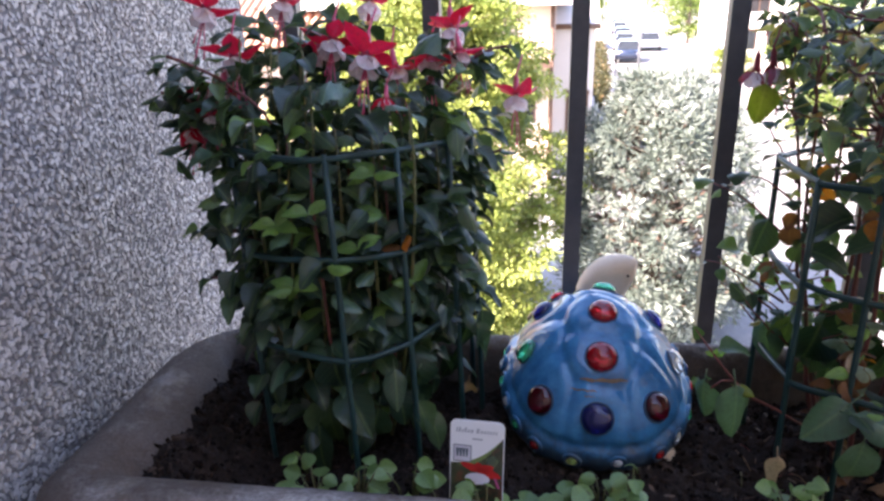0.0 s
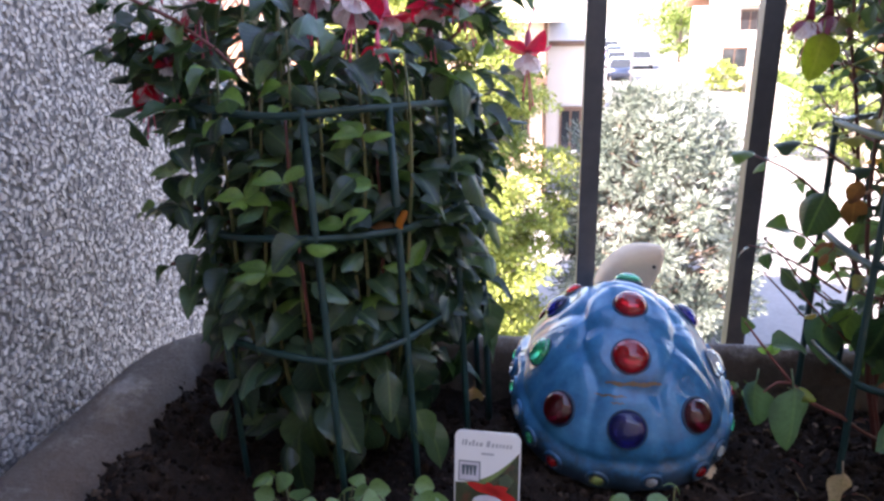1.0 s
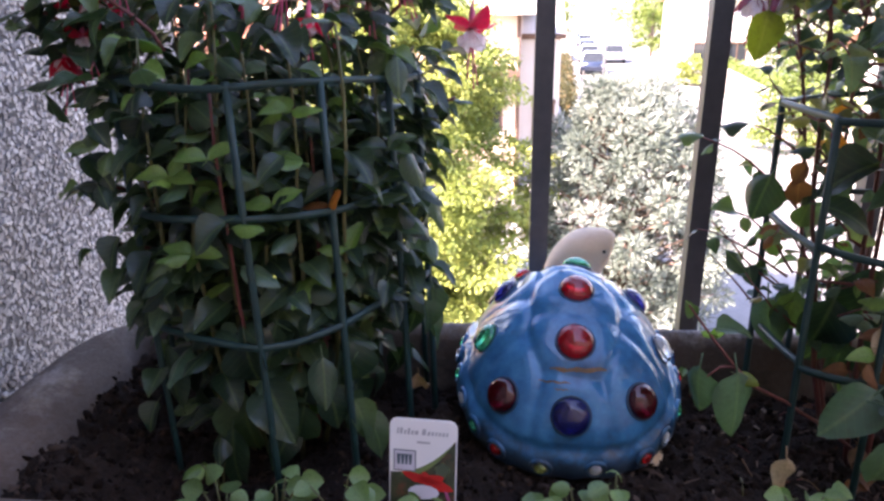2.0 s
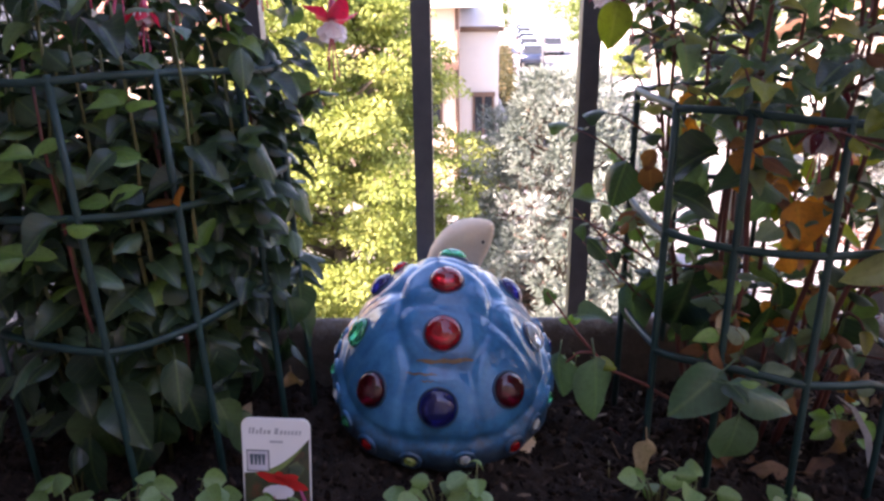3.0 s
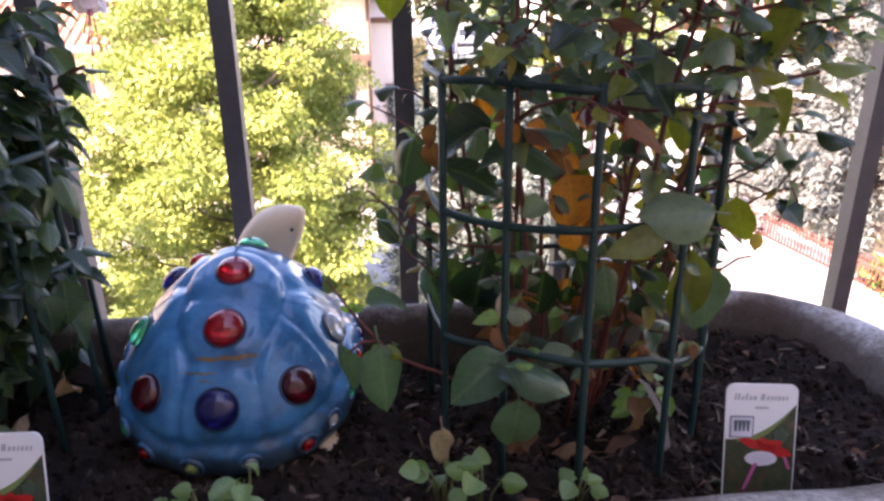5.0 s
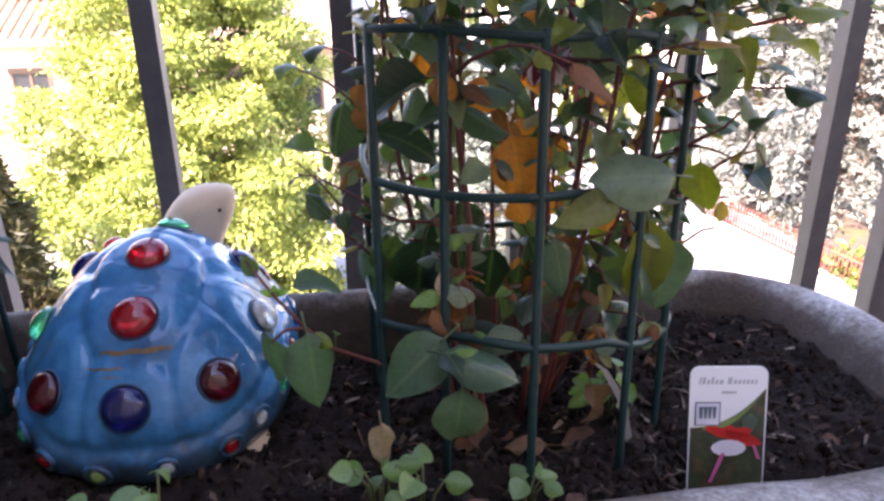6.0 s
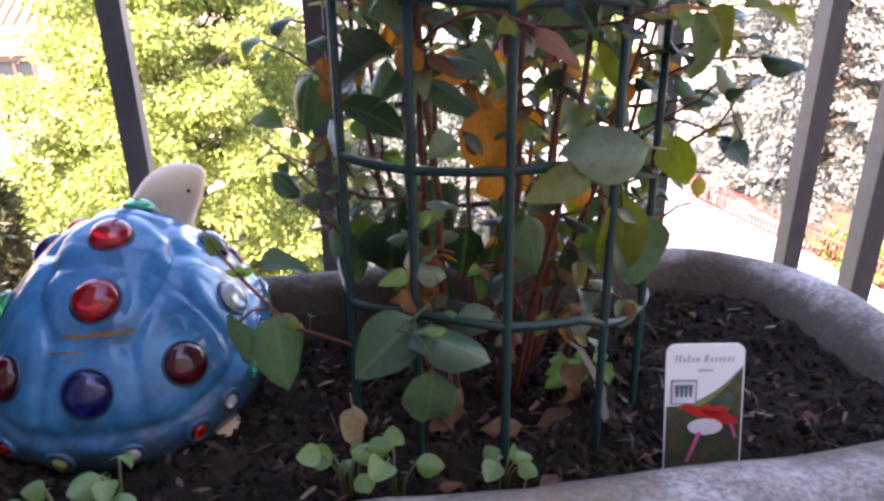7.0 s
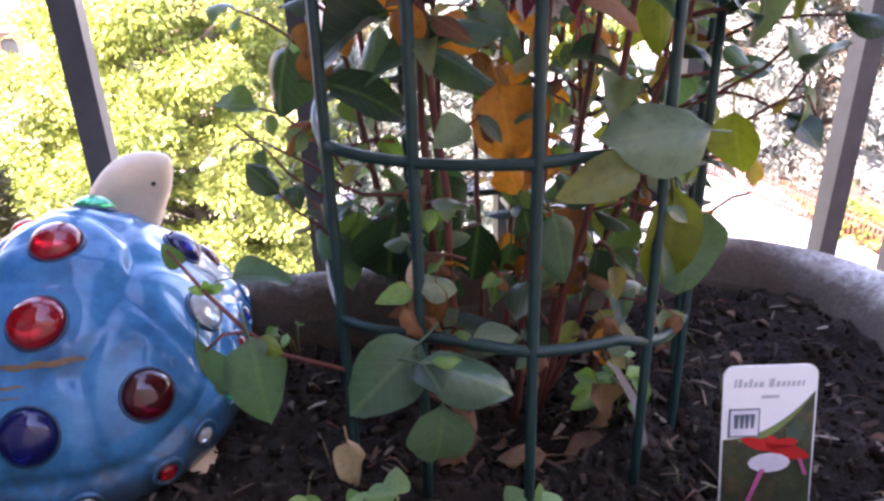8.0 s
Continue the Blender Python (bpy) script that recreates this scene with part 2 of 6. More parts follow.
M_PRINT_LEAF = rough_mat("printed foliage", (0.015, 0.02, 0.012), (0.07, 0.09, 0.04), 120, 300, 0.4, 0.0001, 0.05, (0.16, 0.05, 0.03), 90)
M_PRINT_GREEN = plain("printed olive band", (0.18, 0.26, 0.08), 0.4)
M_PRINT_RED = plain("printed red", (0.60, 0.02, 0.015), 0.4)
M_PRINT_WHITE = plain("printed pale lilac", (0.72, 0.70, 0.78), 0.4)
M_PRINT_PINK = plain("printed pink", (0.55, 0.12, 0.28), 0.4)
STOPS_GREEN = [(0.0, (0.010, 0.027, 0.018)), (0.45, (0.020, 0.050, 0.029)), (0.8, (0.040, 0.082, 0.040)), (1.0, (0.095, 0.16, 0.055))]
M_LEAF = leaf_mat("fuchsia leaf", STOPS_GREEN, 0.36, 0.3, gloss=0.55)
M_LEAF_JOINED = leaf_mat("fuchsia foliage", STOPS_GREEN, 0.36, 0.3, gloss=0.55, joined=True)
STOPS_GREY = [(0.0, (0.05, 0.105, 0.075)), (0.4, (0.10, 0.165, 0.12)), (0.65, (0.17, 0.205, 0.10)), (0.88, (0.26, 0.22, 0.07)), (1.0, (0.33, 0.17, 0.06))]
M_LEAF_GREY = leaf_mat("weathered leaf", STOPS_GREY, 0.34, 0.5, (0.20, 0.17, 0.10), 0.8)
M_LEAF_GREY_JOINED = leaf_mat("weathered foliage", STOPS_GREY, 0.34, 0.5, (0.20, 0.17, 0.10), 0.8, True)
M_LEAF_MID = leaf_mat("mid green leaf", [(0.0, (0.045, 0.105, 0.062)), (1.0, (0.085, 0.155, 0.095))], 0.34, 0.22, (0.18, 0.28, 0.12))
M_LEAF_YOUNG = leaf_mat("young leaf", [(0.0, (0.11, 0.23, 0.055)), (1.0, (0.20, 0.35, 0.085))], 0.4, 0.4, (0.28, 0.38, 0.14))
M_LEAF_PALE = leaf_mat("pale dusty leaf", [(0.0, (0.13, 0.19, 0.12)), (1.0, (0.18, 0.24, 0.16))], 0.45, 0.35, (0.22, 0.28, 0.18))
M_LEAF_ORANGE = leaf_mat("orange dying leaf", [(0.0, (0.44, 0.15, 0.025)), (0.6, (0.55, 0.20, 0.03)), (1.0, (0.36, 0.11, 0.03))], 0.5, 0.45, (0.65, 0.35, 0.06))
M_LEAF_RUST = leaf_mat("rusty leaf", [(0.0, (0.15, 0.055, 0.028)), (1.0, (0.27, 0.11, 0.045))], 0.6, 0.4, (0.36, 0.18, 0.08))
M_LEAF_LIME = leaf_mat("yellow green leaf", [(0.0, (0.13, 0.17, 0.02)), (1.0, (0.20, 0.22, 0.03))], 0.4, 0.45, (0.30, 0.32, 0.08))
M_LEAF_DRY = leaf_mat("dry fallen leaf", [(0.0, (0.11, 0.055, 0.038)), (0.5, (0.18, 0.095, 0.062)), (1.0, (0.27, 0.155, 0.10))], 0.75, 0.25, (0.3, 0.2, 0.12), 0.3)
M_HUSK = leaf_mat("pale husk", [(0.0, (0.50, 0.36, 0.26)), (1.0, (0.58, 0.43, 0.32))], 0.7, 0.2, (0.4, 0.27, 0.18), 0.3)
M_CLOVER = leaf_mat("pale seedling leaf", [(0.0, (0.12, 0.22, 0.075)), (1.0, (0.20, 0.33, 0.12))], 0.45, 0.35, (0.24, 0.36, 0.16))
M_STEM = rough_mat("red woody stem", (0.085, 0.024, 0.020), (0.21, 0.060, 0.048), 30, 250, 0.55, 0.0008, 0.4)
M_STEM_GREEN = rough_mat("green stem", (0.06, 0.09, 0.025), (0.16, 0.13, 0.05), 30, 250, 0.5, 0.0006, 0.3)
M_SEPAL = leaf_mat("red sepal", [(0.0, (0.60, 0.008, 0.030)), (1.0, (0.74, 0.022, 0.060))], 0.4, 0.42, (0.62, 0.02, 0.08), glow=(1.3, 1.0, 1.3))
M_PETAL = leaf_mat("white petal", [(0.0, (0.80, 0.74, 0.76)), (1.0, (0.86, 0.80, 0.80))], 0.5, 0.4, (0.78, 0.35, 0.42), glow=(1.1, 1.1, 1.1))
M_SEPAL_DARK = leaf_mat("plum sepal", [(0.0, (0.16, 0.010, 0.03)), (1.0, (0.25, 0.02, 0.05))], 0.45, 0.3, (0.26, 0.02, 0.05))
M_PISTIL = plain("pink stamen", (0.62, 0.08, 0.16), 0.5)


def shell_mat():
    mat, nt, p, out = material("blue glazed shell")
    big, small = noise_of(nt, 28, 4), noise_of(nt, 130, 6, 0.7)
    col = ramp(nt, mix(nt, 0.3, big, small), [(0.3, (0.009, 0.070, 0.165)), (0.52, (0.024, 0.165, 0.335)), (0.75, (0.062, 0.275, 0.485))])
    wear = ramp(nt, noise_of(nt, 55, 8, 0.75), [(0.60, (0, 0, 0)), (0.72, (1, 1, 1))])
    col = mix(nt, mix(nt, 0.5, (0, 0, 0), wear), col, (0.07, 0.075, 0.10))
    # soil splashed up the skirt, with a ragged edge; low shade is painted in too
    sep = nt.nodes.new("ShaderNodeSeparateXYZ")
    nt.links.new(nt.nodes.new("ShaderNodeTexCoord").outputs["Object"], sep.inputs[0])
    low = node(nt, "ShaderNodeMath", operation="MULTIPLY_ADD")
    low.inputs[1].default_value, low.inputs[2].default_value = -9.0, 4.90
    nt.links.new(sep.outputs[2], low.inputs[0])
    both = node(nt, "ShaderNodeMath", operation="ADD")
    nt.links.new(low.outputs[0], both.inputs[0])
    nt.links.new(noise_of(nt, 45, 8, 0.75), both.inputs[1])
    col = mix(nt, ramp(nt, both.outputs[0], [(0.60, (0, 0, 0)), (0.85, (0.75, 0.75, 0.75))]), col, mix(nt, small, (0.03, 0.025, 0.022), (0.06, 0.075, 0.09)))
    nt.links.new(col, p.inputs["Base Color"])
    p.inputs["Roughness"].default_value = 0.32
    p.inputs["Specular IOR Level"].default_value = 0.14
    p.inputs["Coat Weight"].default_value = 0.65
    p.inputs["Coat Roughness"].default_value = 0.07
    bump(nt, p, mix(nt, 0.5, big, small), 0.12, 0.002)
    return mat


M_SHELL = shell_mat()

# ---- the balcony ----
# soil stain and the shade of the backlit wall share this brown
M_STAIN_SHADE = rough_mat("soil-stained, shade-darkened concrete", (0.030, 0.021, 0.016), (0.13, 0.10, 0.083), 7, 120, 0.9, 0.003, 0.6, (0.14, 0.12, 0.10), 4)
GROUND = -4.0
RIM = 0.544
SOIL = 0.487

floor_slab = Geo().box(-1.0, -1.25, -0.22, 4.0, 1.02, 0.0)
solo("floor", floor_slab, M_TILE, "terracotta tiled balcony floor slab", "floor", "structure", False, 0.004)
# unseen wall behind the balcony, added to block sun and bounce warm light
solo("wall_back", Geo().box(-1.0, -1.5, GROUND, 4.0, -1.252, 3.2), M_PLASTER, "unseen beige plastered house wall, added for shade and warm bounce", "wall", "structure", False)
# unseen slab, sized to hold sky light off the planter's left
solo("ceiling", Geo().box(-1.0, -1.25, 2.703, -0.12, 1.12, 2.88), M_PLASTER, "unseen plastered slab added to block the sky overhead", "ceiling", "structure", False)
# unseen end wall, added to close the balcony on the right
solo("wall_end", Geo().box(4.003, -1.5, GROUND, 4.25, 1.02, 2.6), M_PLASTER, "unseen plain plastered end wall added to the balcony", "wall", "structure", False)

# the left wall: mortar with stone chips bedded in it
WALL_X = -0.503
wall_left = solo("wall_left", Geo().box(-0.80, -1.25, 0.003, WALL_X, 1.16, 2.7), M_MORTAR,
                 "grey pebble-dashed wall of pale stone chips", "wall", "structure", False)
chips = Geo()
r2 = random.Random(3)
y = 0.10
while y < 1.15:
    z = 0.42
    while z < 1.22:
        cy, cz = y + r2.uniform(-0.0026, 0.0026), z + r2.uniform(-0.0026, 0.0026)
        a, b, h = r2.uniform(0.0026, 0.0058), r2.uniform(0.0018, 0.0036), r2.uniform(0.0008, 0.0026)
        t = r2.uniform(0, math.pi)
        c, s = math.cos(t), math.sin(t)
        k = [(a, r2.uniform(-0.2, 0.5) * b), (r2.uniform(0, 0.6) * a, b), (-a, r2.uniform(-0.2, 0.5) * b), (-0.4 * a, -b), (0.6 * a, -0.9 * b)]
        tip = (r2.uniform(-0.12, 0.12), r2.uniform(-0.12, 0.12))
        ring = [(WALL_X - 0.0006, cy + u * c - v * s, cz + u * s + v * c) for u, v in k]
        top = [(WALL_X + h + tip[0] * u + tip[1] * v, cy + 0.80 * (u * c - v * s), cz + 0.80 * (u * s + v * c)) for u, v in k]
        chips.add(ring + top, [(i, (i + 1) % 5, 5 + (i + 1) % 5, 5 + i) for i in range(5)] + [(5, 6, 7, 8, 9)])
        z += 0.0060
    y += 0.0060
part("stone_chips", chips, M_CHIPS, wall_left, "pale grey and white stone chips", False)["kind"] = "stuff"

# the railing: square bars between two rails
railing = thing("balcony_railing", (0.4, 0.892, 0.0), "dark grey painted steel railing of square bars", "railing")
RAIL_Y = 0.892
part("bottom_rail", Geo().box(-0.49, RAIL_Y - 0.02, 0.06, 3.99, RAIL_Y + 0.02, 0.085), M_RAIL, railing, "", False, 0.002)
part("top_rail", Geo().box(-0.49, RAIL_Y - 0.025, 1.10, 3.99, RAIL_Y + 0.025, 1.135), M_RAIL, railing, "", False, 0.003)
bar_mesh = None
for k in range(-2, 20):
    bx = 0.039 + 0.18 * k
    if bar_mesh is None:
        bar_mesh = Geo().box(-0.0105, -0.0105, 0.086, 0.0105, 0.0105, 1.099).mesh("bar", M_RAIL, False)
    bar = new("bar", bar_mesh)
    bar.location = (bx, RAIL_Y, 0)
    hang(bar, railing)
part("post", Geo().box(0.846, RAIL_Y - 0.014, 0.0, 0.874, RAIL_Y + 0.014, 1.099), M_RAIL, railing, "", False, 0.002)
part("foot", Geo().box(0.80, RAIL_Y - 0.05, 0.0, 0.838, RAIL_Y + 0.05, 0.012), M_RAIL, railing, "", False, 0.001)


# ---- the planter ----
def outline(x0, y0, x1, y1, radii, n=10):
    """A rectangle with a radius of its own at each corner."""
    ra, rb, rc, rd = radii
    pts = []
    for cx, cy, a0, r in ((x1 - ra, y1 - ra, 0, ra), (x0 + rb, y1 - rb, 90, rb), (x0 + rc, y0 + rc, 180, rc), (x1 - rd, y0 + rd, 270, rd)):
        for i in range(n + 1):
            a = radians(a0 + 90 * i / n)
            pts.append((cx + r * math.cos(a), cy + r * math.sin(a)))
    # points between, so that long sides can be uneven
    full = []
    for i, p in enumerate(pts):
        q = pts[(i + 1) % len(pts)]
        steps = max(1, int(math.dist(p, q) / 0.02))
        full += [(p[0] + (q[0] - p[0]) * k / steps, p[1] + (q[1] - p[1]) * k / steps) for k in range(steps)]
    return full


PX0, PY0, PX1, PY1 = -0.456, 0.424, 0.668, 0.797
base_line = outline(PX0, PY0, PX1, PY1, (0.135, 0.10, 0.055, 0.10))
CX, CY = (PX0 + PX1) / 2, (PY0 + PY1) / 2


profile = [(0.03, 0.004), (0.012, 0.30), (0.0, 0.49), (0.0, 0.522), (0.003, 0.535), (0.009, 0.5415), (0.017, 0.5445), (0.026, 0.5435), (0.034, 0.5395), (0.041, 0.5325), (0.046, 0.523),
           (0.050, 0.510), (0.054, 0.494), (0.058, 0.47), (0.064, 0.40)]
loops = []
n0 = len(base_line)
for d, z in profile:
    loop = []
    for i, (x, y) in enumerate(base_line):
        # towards the middle line, by d along the normal
        a, b = base_line[i - 1], base_line[(i + 1) % n0]
        tx, ty = b[0] - a[0], b[1] - a[1]
        L = math.hypot(tx, ty)
        nx, ny = -ty / L, tx / L
        w = noise.noise((x * 9, y * 9, z * 9)) * 0.004 + noise.noise((x * 40, y * 40, z * 40)) * 0.0012
        d2 = d * (1 + 0.7 * max(0, ny) ** 2 + 0.75 * max(0, nx) ** 2 - 0.45 * max(0, -ny) ** 4) if z > 0.45 else d   # front and left sides are thicker
        loop.append((x + nx * (d2 + w), y + ny * (d2 + w), z + (w * 0.8 if z > 0.05 else 0)))
    loops.append(loop)
verts = [p for loop in loops for p in loop]
faces = [(i * n0 + k, i * n0 + (k + 1) % n0, (i + 1) * n0 + (k + 1) % n0, (i + 1) * n0 + k) for i in range(len(loops) - 1) for k in range(n0)]
faces.append(tuple(reversed(range(n0))))
faces.append(tuple((len(loops) - 1) * n0 + k for k in range(n0)))
cut = 11                               # below this ring inside, a dark brown carries soil stain and shade
planter = thing("planter", (CX, CY, 0.0), "weathered grey concrete trough planter with rounded rim", "planter")
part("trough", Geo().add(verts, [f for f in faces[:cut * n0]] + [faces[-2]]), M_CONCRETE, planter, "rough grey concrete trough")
part("inner_wall", Geo().add(verts, faces[cut * n0:-2] + [faces[-1]]), M_STAIN_SHADE, planter, "inner wall, brown from soil stain and painted shade")


def soil_z(x, y):
    """The soil's height: banked up at the end by the wall, lumpy."""
    edge = max(abs(x - CX) / 0.52, abs(y - CY) / 0.155)
    h = SOIL + 0.012 * max(0.0, (x - 0.38) / 0.2) + 0.008 * max(0.0, min(1.0, edge) - 0.8) / 0.2
    end = max(0.0, min(1.0, (-0.27 - x) / 0.10))
    h += 0.028 * end * end * (3 - 2 * end)
    h += 0.009 * noise.noise((x * 14, y * 14, 1)) + 0.009 * noise.noise((x * 42, y * 42, 2)) + 0.0042 * noise.noise((x * 105, y * 105, 3)) + 0.0035 * abs(noise.noise((x * 62, y * 62, 5))) + 0.0030 * abs(noise.noise((x * 230, y * 230, 4)))
    return h


ix0, iy0, ix1, iy1 = PX0 + 0.040, PY0 + 0.052, PX1 - 0.038, PY1 - 0.038
NX, NY = 560, 170
sv, sf = [], []
for j in range(NY + 1):
    for i in range(NX + 1):
        u, v = i / NX * 2 - 1, j / NY * 2 - 1
        # a square grid drawn into the trough's rounded outline
        hx, hy, r = (ix1 - ix0) / 2, (iy1 - iy0) / 2, 0.075
        x, y = CX + u * hx, CY + v * hy
        dx, dy = abs(x - CX) - (hx - r), abs(y - CY) - (hy - r)
        if dx > 0 and dy > 0:
            m = max(dx, dy) / math.hypot(dx, dy)
            x = CX + math.copysign(hx - r + dx * m, x - CX)
            y = CY + math.copysign(hy - r + dy * m, y - CY)
        sv.append((x, y, soil_z(x, y)))
for j in range(NY):
    for i in range(NX):
        a = j * (NX + 1) + i
        sf.append((a, a + 1, a + NX + 2, a + NX + 1))
soil = solo("soil", Geo().add(sv, sf), M_SOIL, "dark crumbly potting soil filling the trough", "soil", "structure")
PHI = (1 + 5 ** 0.5) / 2
ICO_V = [(-1, PHI, 0), (1, PHI, 0), (-1, -PHI, 0), (1, -PHI, 0), (0, -1, PHI), (0, 1, PHI), (0, -1, -PHI), (0, 1, -PHI), (PHI, 0, -1), (PHI, 0, 1), (-PHI, 0, -1), (-PHI, 0, 1)]
ICO_F = [(0, 11, 5), (0, 5, 1), (0, 1, 7), (0, 7, 10), (0, 10, 11), (1, 5, 9), (5, 11, 4), (11, 10, 2), (10, 7, 6), (7, 1, 8),
         (3, 9, 4), (3, 4, 2), (3, 2, 6), (3, 6, 8), (3, 8, 9), (4, 9, 5), (2, 4, 11), (6, 2, 10), (8, 6, 7), (9, 8, 1)]
clods = Geo()
for i in range(8000):
    x, y = r2.uniform(ix0 + 0.02, ix1 - 0.02), r2.uniform(iy0 + 0.005, iy1 - 0.005)
    if abs(x - CX) > 0.47 and abs(y - CY) > 0.10:
        continue
    s = r2.choice((0.0008, 0.0010, 0.0014, 0.0018, 0.0024, 0.0032, 0.0048)) * r2.uniform(0.8, 1.3)
    z = soil_z(x, y)
    m = pose(x, y, z, r2.uniform(0, 360), r2.uniform(0, 360), r2.uniform(0, 360))
    k = [Vector((q[0] * 1.2, q[1] * 0.75, q[2] * 0.5)) * s * r2.uniform(0.25, 0.75) for q in ICO_V]
    clods.add([m @ q for q in k], ICO_F)
litter = Geo()
for i in range(420):
    x, y = r2.uniform(0.10, ix1 - 0.03), r2.uniform(iy0 + 0.01, iy1 - 0.01)
    a, L, w = r2.uniform(0, 6.28), r2.uniform(0.003, 0.012), r2.uniform(0.0004, 0.0022)
    m = pose(x, y, soil_z(x, y) + 0.0012, r2.uniform(-25, 25), r2.uniform(-25, 25), math.degrees(a))
    litter.add([m @ Vector(q) for q in ((-L, -w * 0.6, 0), (0, -w, 0.0008), (L, -w * 0.4, 0), (L * 0.9, w * 0.5, 0.0004), (0, w, 0.0012), (-L, w * 0.5, 0.0003), (0, 0, -0.0008))],
               [(0, 1, 4, 5), (1, 2, 3, 4), (1, 0, 6), (2, 1, 6), (3, 2, 6), (4, 3, 6), (5, 4, 6), (0, 5, 6)])
M_LITTER = island_mat("bark and straw crumbs", [(0.0, (0.03, 0.02, 0.015)), (0.6, (0.09, 0.058, 0.042)), (0.88, (0.20, 0.14, 0.10)), (1.0, (0.40, 0.33, 0.26))], 0.9, 400, 0.1, (0.03, 0.02, 0.015))
part("bark_crumbs", litter, M_LITTER, soil, "crumbs of bark and straw in the soil", False)["kind"] = "stuff"
part("soil_clods", clods, M_CLOD, soil, "loose crumbs of soil and grit", True)["kind"] = "stuff"

# ---- the turtle ----
TC = Vector((0.0613, 0.7189, 0.527))    # the middle of the shell at its widest
TR = (0.1016, 0.1203, 0.1099, 0.0701)   # half widths, height above and depth below that plane
PEAK, BELLY, PLAN = 1.58, 2.6, 2.33     # how full the dome, the underside and the plan are
TURN_T = radians(0.8)
turtle = thing("turtle_ornament", (TC.x, TC.y, SOIL - 0.005), "blue glazed ceramic turtle studded with coloured glass gems", "ornament")


def shell_base(az, el):
    """A point of the shell's plain form."""
    n, high = (PEAK, TR[2]) if el >= 0 else (BELLY, TR[3])
    rho = abs(math.cos(el)) ** (2 / n)
    c, s = math.cos(az), math.sin(az)
    k = rho * (abs(c) ** PLAN + abs(s) ** PLAN) ** (-1 / PLAN)
    x, y = TR[0] * k * c, TR[1] * k * s
    c, s = math.cos(TURN_T), math.sin(TURN_T)
    return TC + Vector((c * x - s * y, s * x + c * y, math.copysign(high * abs(math.sin(el)) ** (2 / n), el)))


def shell_point(az, el, out=0.0):
    """A point of the shell, pushed out by so much, and the way out there."""
    el = min(el, radians(89))
    p = shell_base(az, el)
    u = shell_base(az + 0.02, el) - shell_base(az - 0.02, el)
    v = shell_base(az, min(el + 0.02, 1.57)) - shell_base(az, el - 0.02)
    n = u.cross(v).normalized()
    return p + n * out, n


def find_angles(x, y, z):
    """The turn and height angle of the shell's point nearest to a place."""
    d = Vector((x, y, z)) - TC
    c, s = math.cos(-TURN_T), math.sin(-TURN_T)
    x, y = (c * d.x - s * d.y) / TR[0], (s * d.x + c * d.y) / TR[1]
    n, high = (PEAK, TR[2]) if d.z >= 0 else (BELLY, TR[3])
    rho = (abs(x) ** PLAN + abs(y) ** PLAN) ** (1 / PLAN)
    return math.atan2(y, x), math.copysign(math.atan2(abs(d.z / high) ** (n / 2), rho ** (n / 2)), d.z)


# the gem in the middle of each scute: place, size, colour
R = 0.0148
GEMS = [((0.0660, 0.690, 0.626), 1.00, M_GEM_RED), ((0.0629, 0.6445, 0.598), 1.06, M_GEM_RED), ((0.0588, 0.607, 0.5496), 1.06, M_GEM_BLUE),
        ((0.0030, 0.629, 0.5540), 1.00, M_GEM_WINE), ((0.1172, 0.627, 0.5545), 1.00, M_GEM_WINE), ((0.0714, 0.752, 0.627), 0.95, M_GEM_GREEN),
        ((0.0020, 0.7400, 0.603), 0.95, M_GEM_BLUE), ((0.1255, 0.7380, 0.596), 0.95, M_GEM_BLUE), ((-0.0125, 0.684, 0.579), 0.95, M_GEM_GREEN),
        ((0.1420, 0.690, 0.571), 0.95, M_GEM_CLEAR), ((0.063, 0.800, 0.590), 0.9, M_GEM_RED), ((-0.002, 0.790, 0.568), 0.9, M_GEM_WINE), ((0.128, 0.790, 0.564), 0.9, M_GEM_WINE)]


def way_of(p):
    return Vector(((p[0] - TC.x) / TR[0], (p[1] - TC.y) / TR[1], (p[2] - 0.492) / 0.145)).normalized()


scute_ways = [way_of(g[0]) for g in GEMS]


def rim_z(y):
    """The height of the skirt, which rises towards the head."""
    return 0.505 + 0.42 * max(0.0, min(0.10, y - 0.603))


def relief(az, el):
    """Puffed scutes with soft valleys between them and a step inside each, above a flared skirt."""
    p = shell_base(az, el)
    w = way_of(p)
    ds = sorted(math.acos(max(-1, min(1, w.dot(q)))) for q in scute_ways)
    border = ds[1] - ds[0]
    h = -0.0018 * math.exp(-(border / 0.070) ** 2) + 0.0006 * math.exp(-((border - 0.20) / 0.08) ** 2)
    h -= 0.0010 / (1 + math.exp((ds[0] - 0.235) * 60))
    knot = ds[2] - ds[0]                # hollows where three scutes meet
    h -= 0.0030 * math.exp(-(knot / 0.13) ** 2)
    h += 0.0011 * noise.noise(w * 3.5) + 0.0004 * noise.noise(w * 9)
    d = p.z - rim_z(p.y)
    skirt = 1 / (1 + math.exp((d - 0.011) * 420))
    h = h * (1 - skirt) - 0.0018 * math.exp(-((d - 0.0155) / 0.0045) ** 2)
    h += skirt * (0.0034 + 0.0011 * math.cos(az * 20)) * (1 if d > -0.012 else math.exp(-((d + 0.012) / 0.012) ** 2))
    return h


NA, NE = 224, 100
tv, tf = [], []
for j in range(NE + 1):
    el = radians(-34 + 123 * j / NE)
    for i in range(NA):
        az = 2 * math.pi * i / NA
        tv.append(shell_point(az, el, relief(az, el))[0])
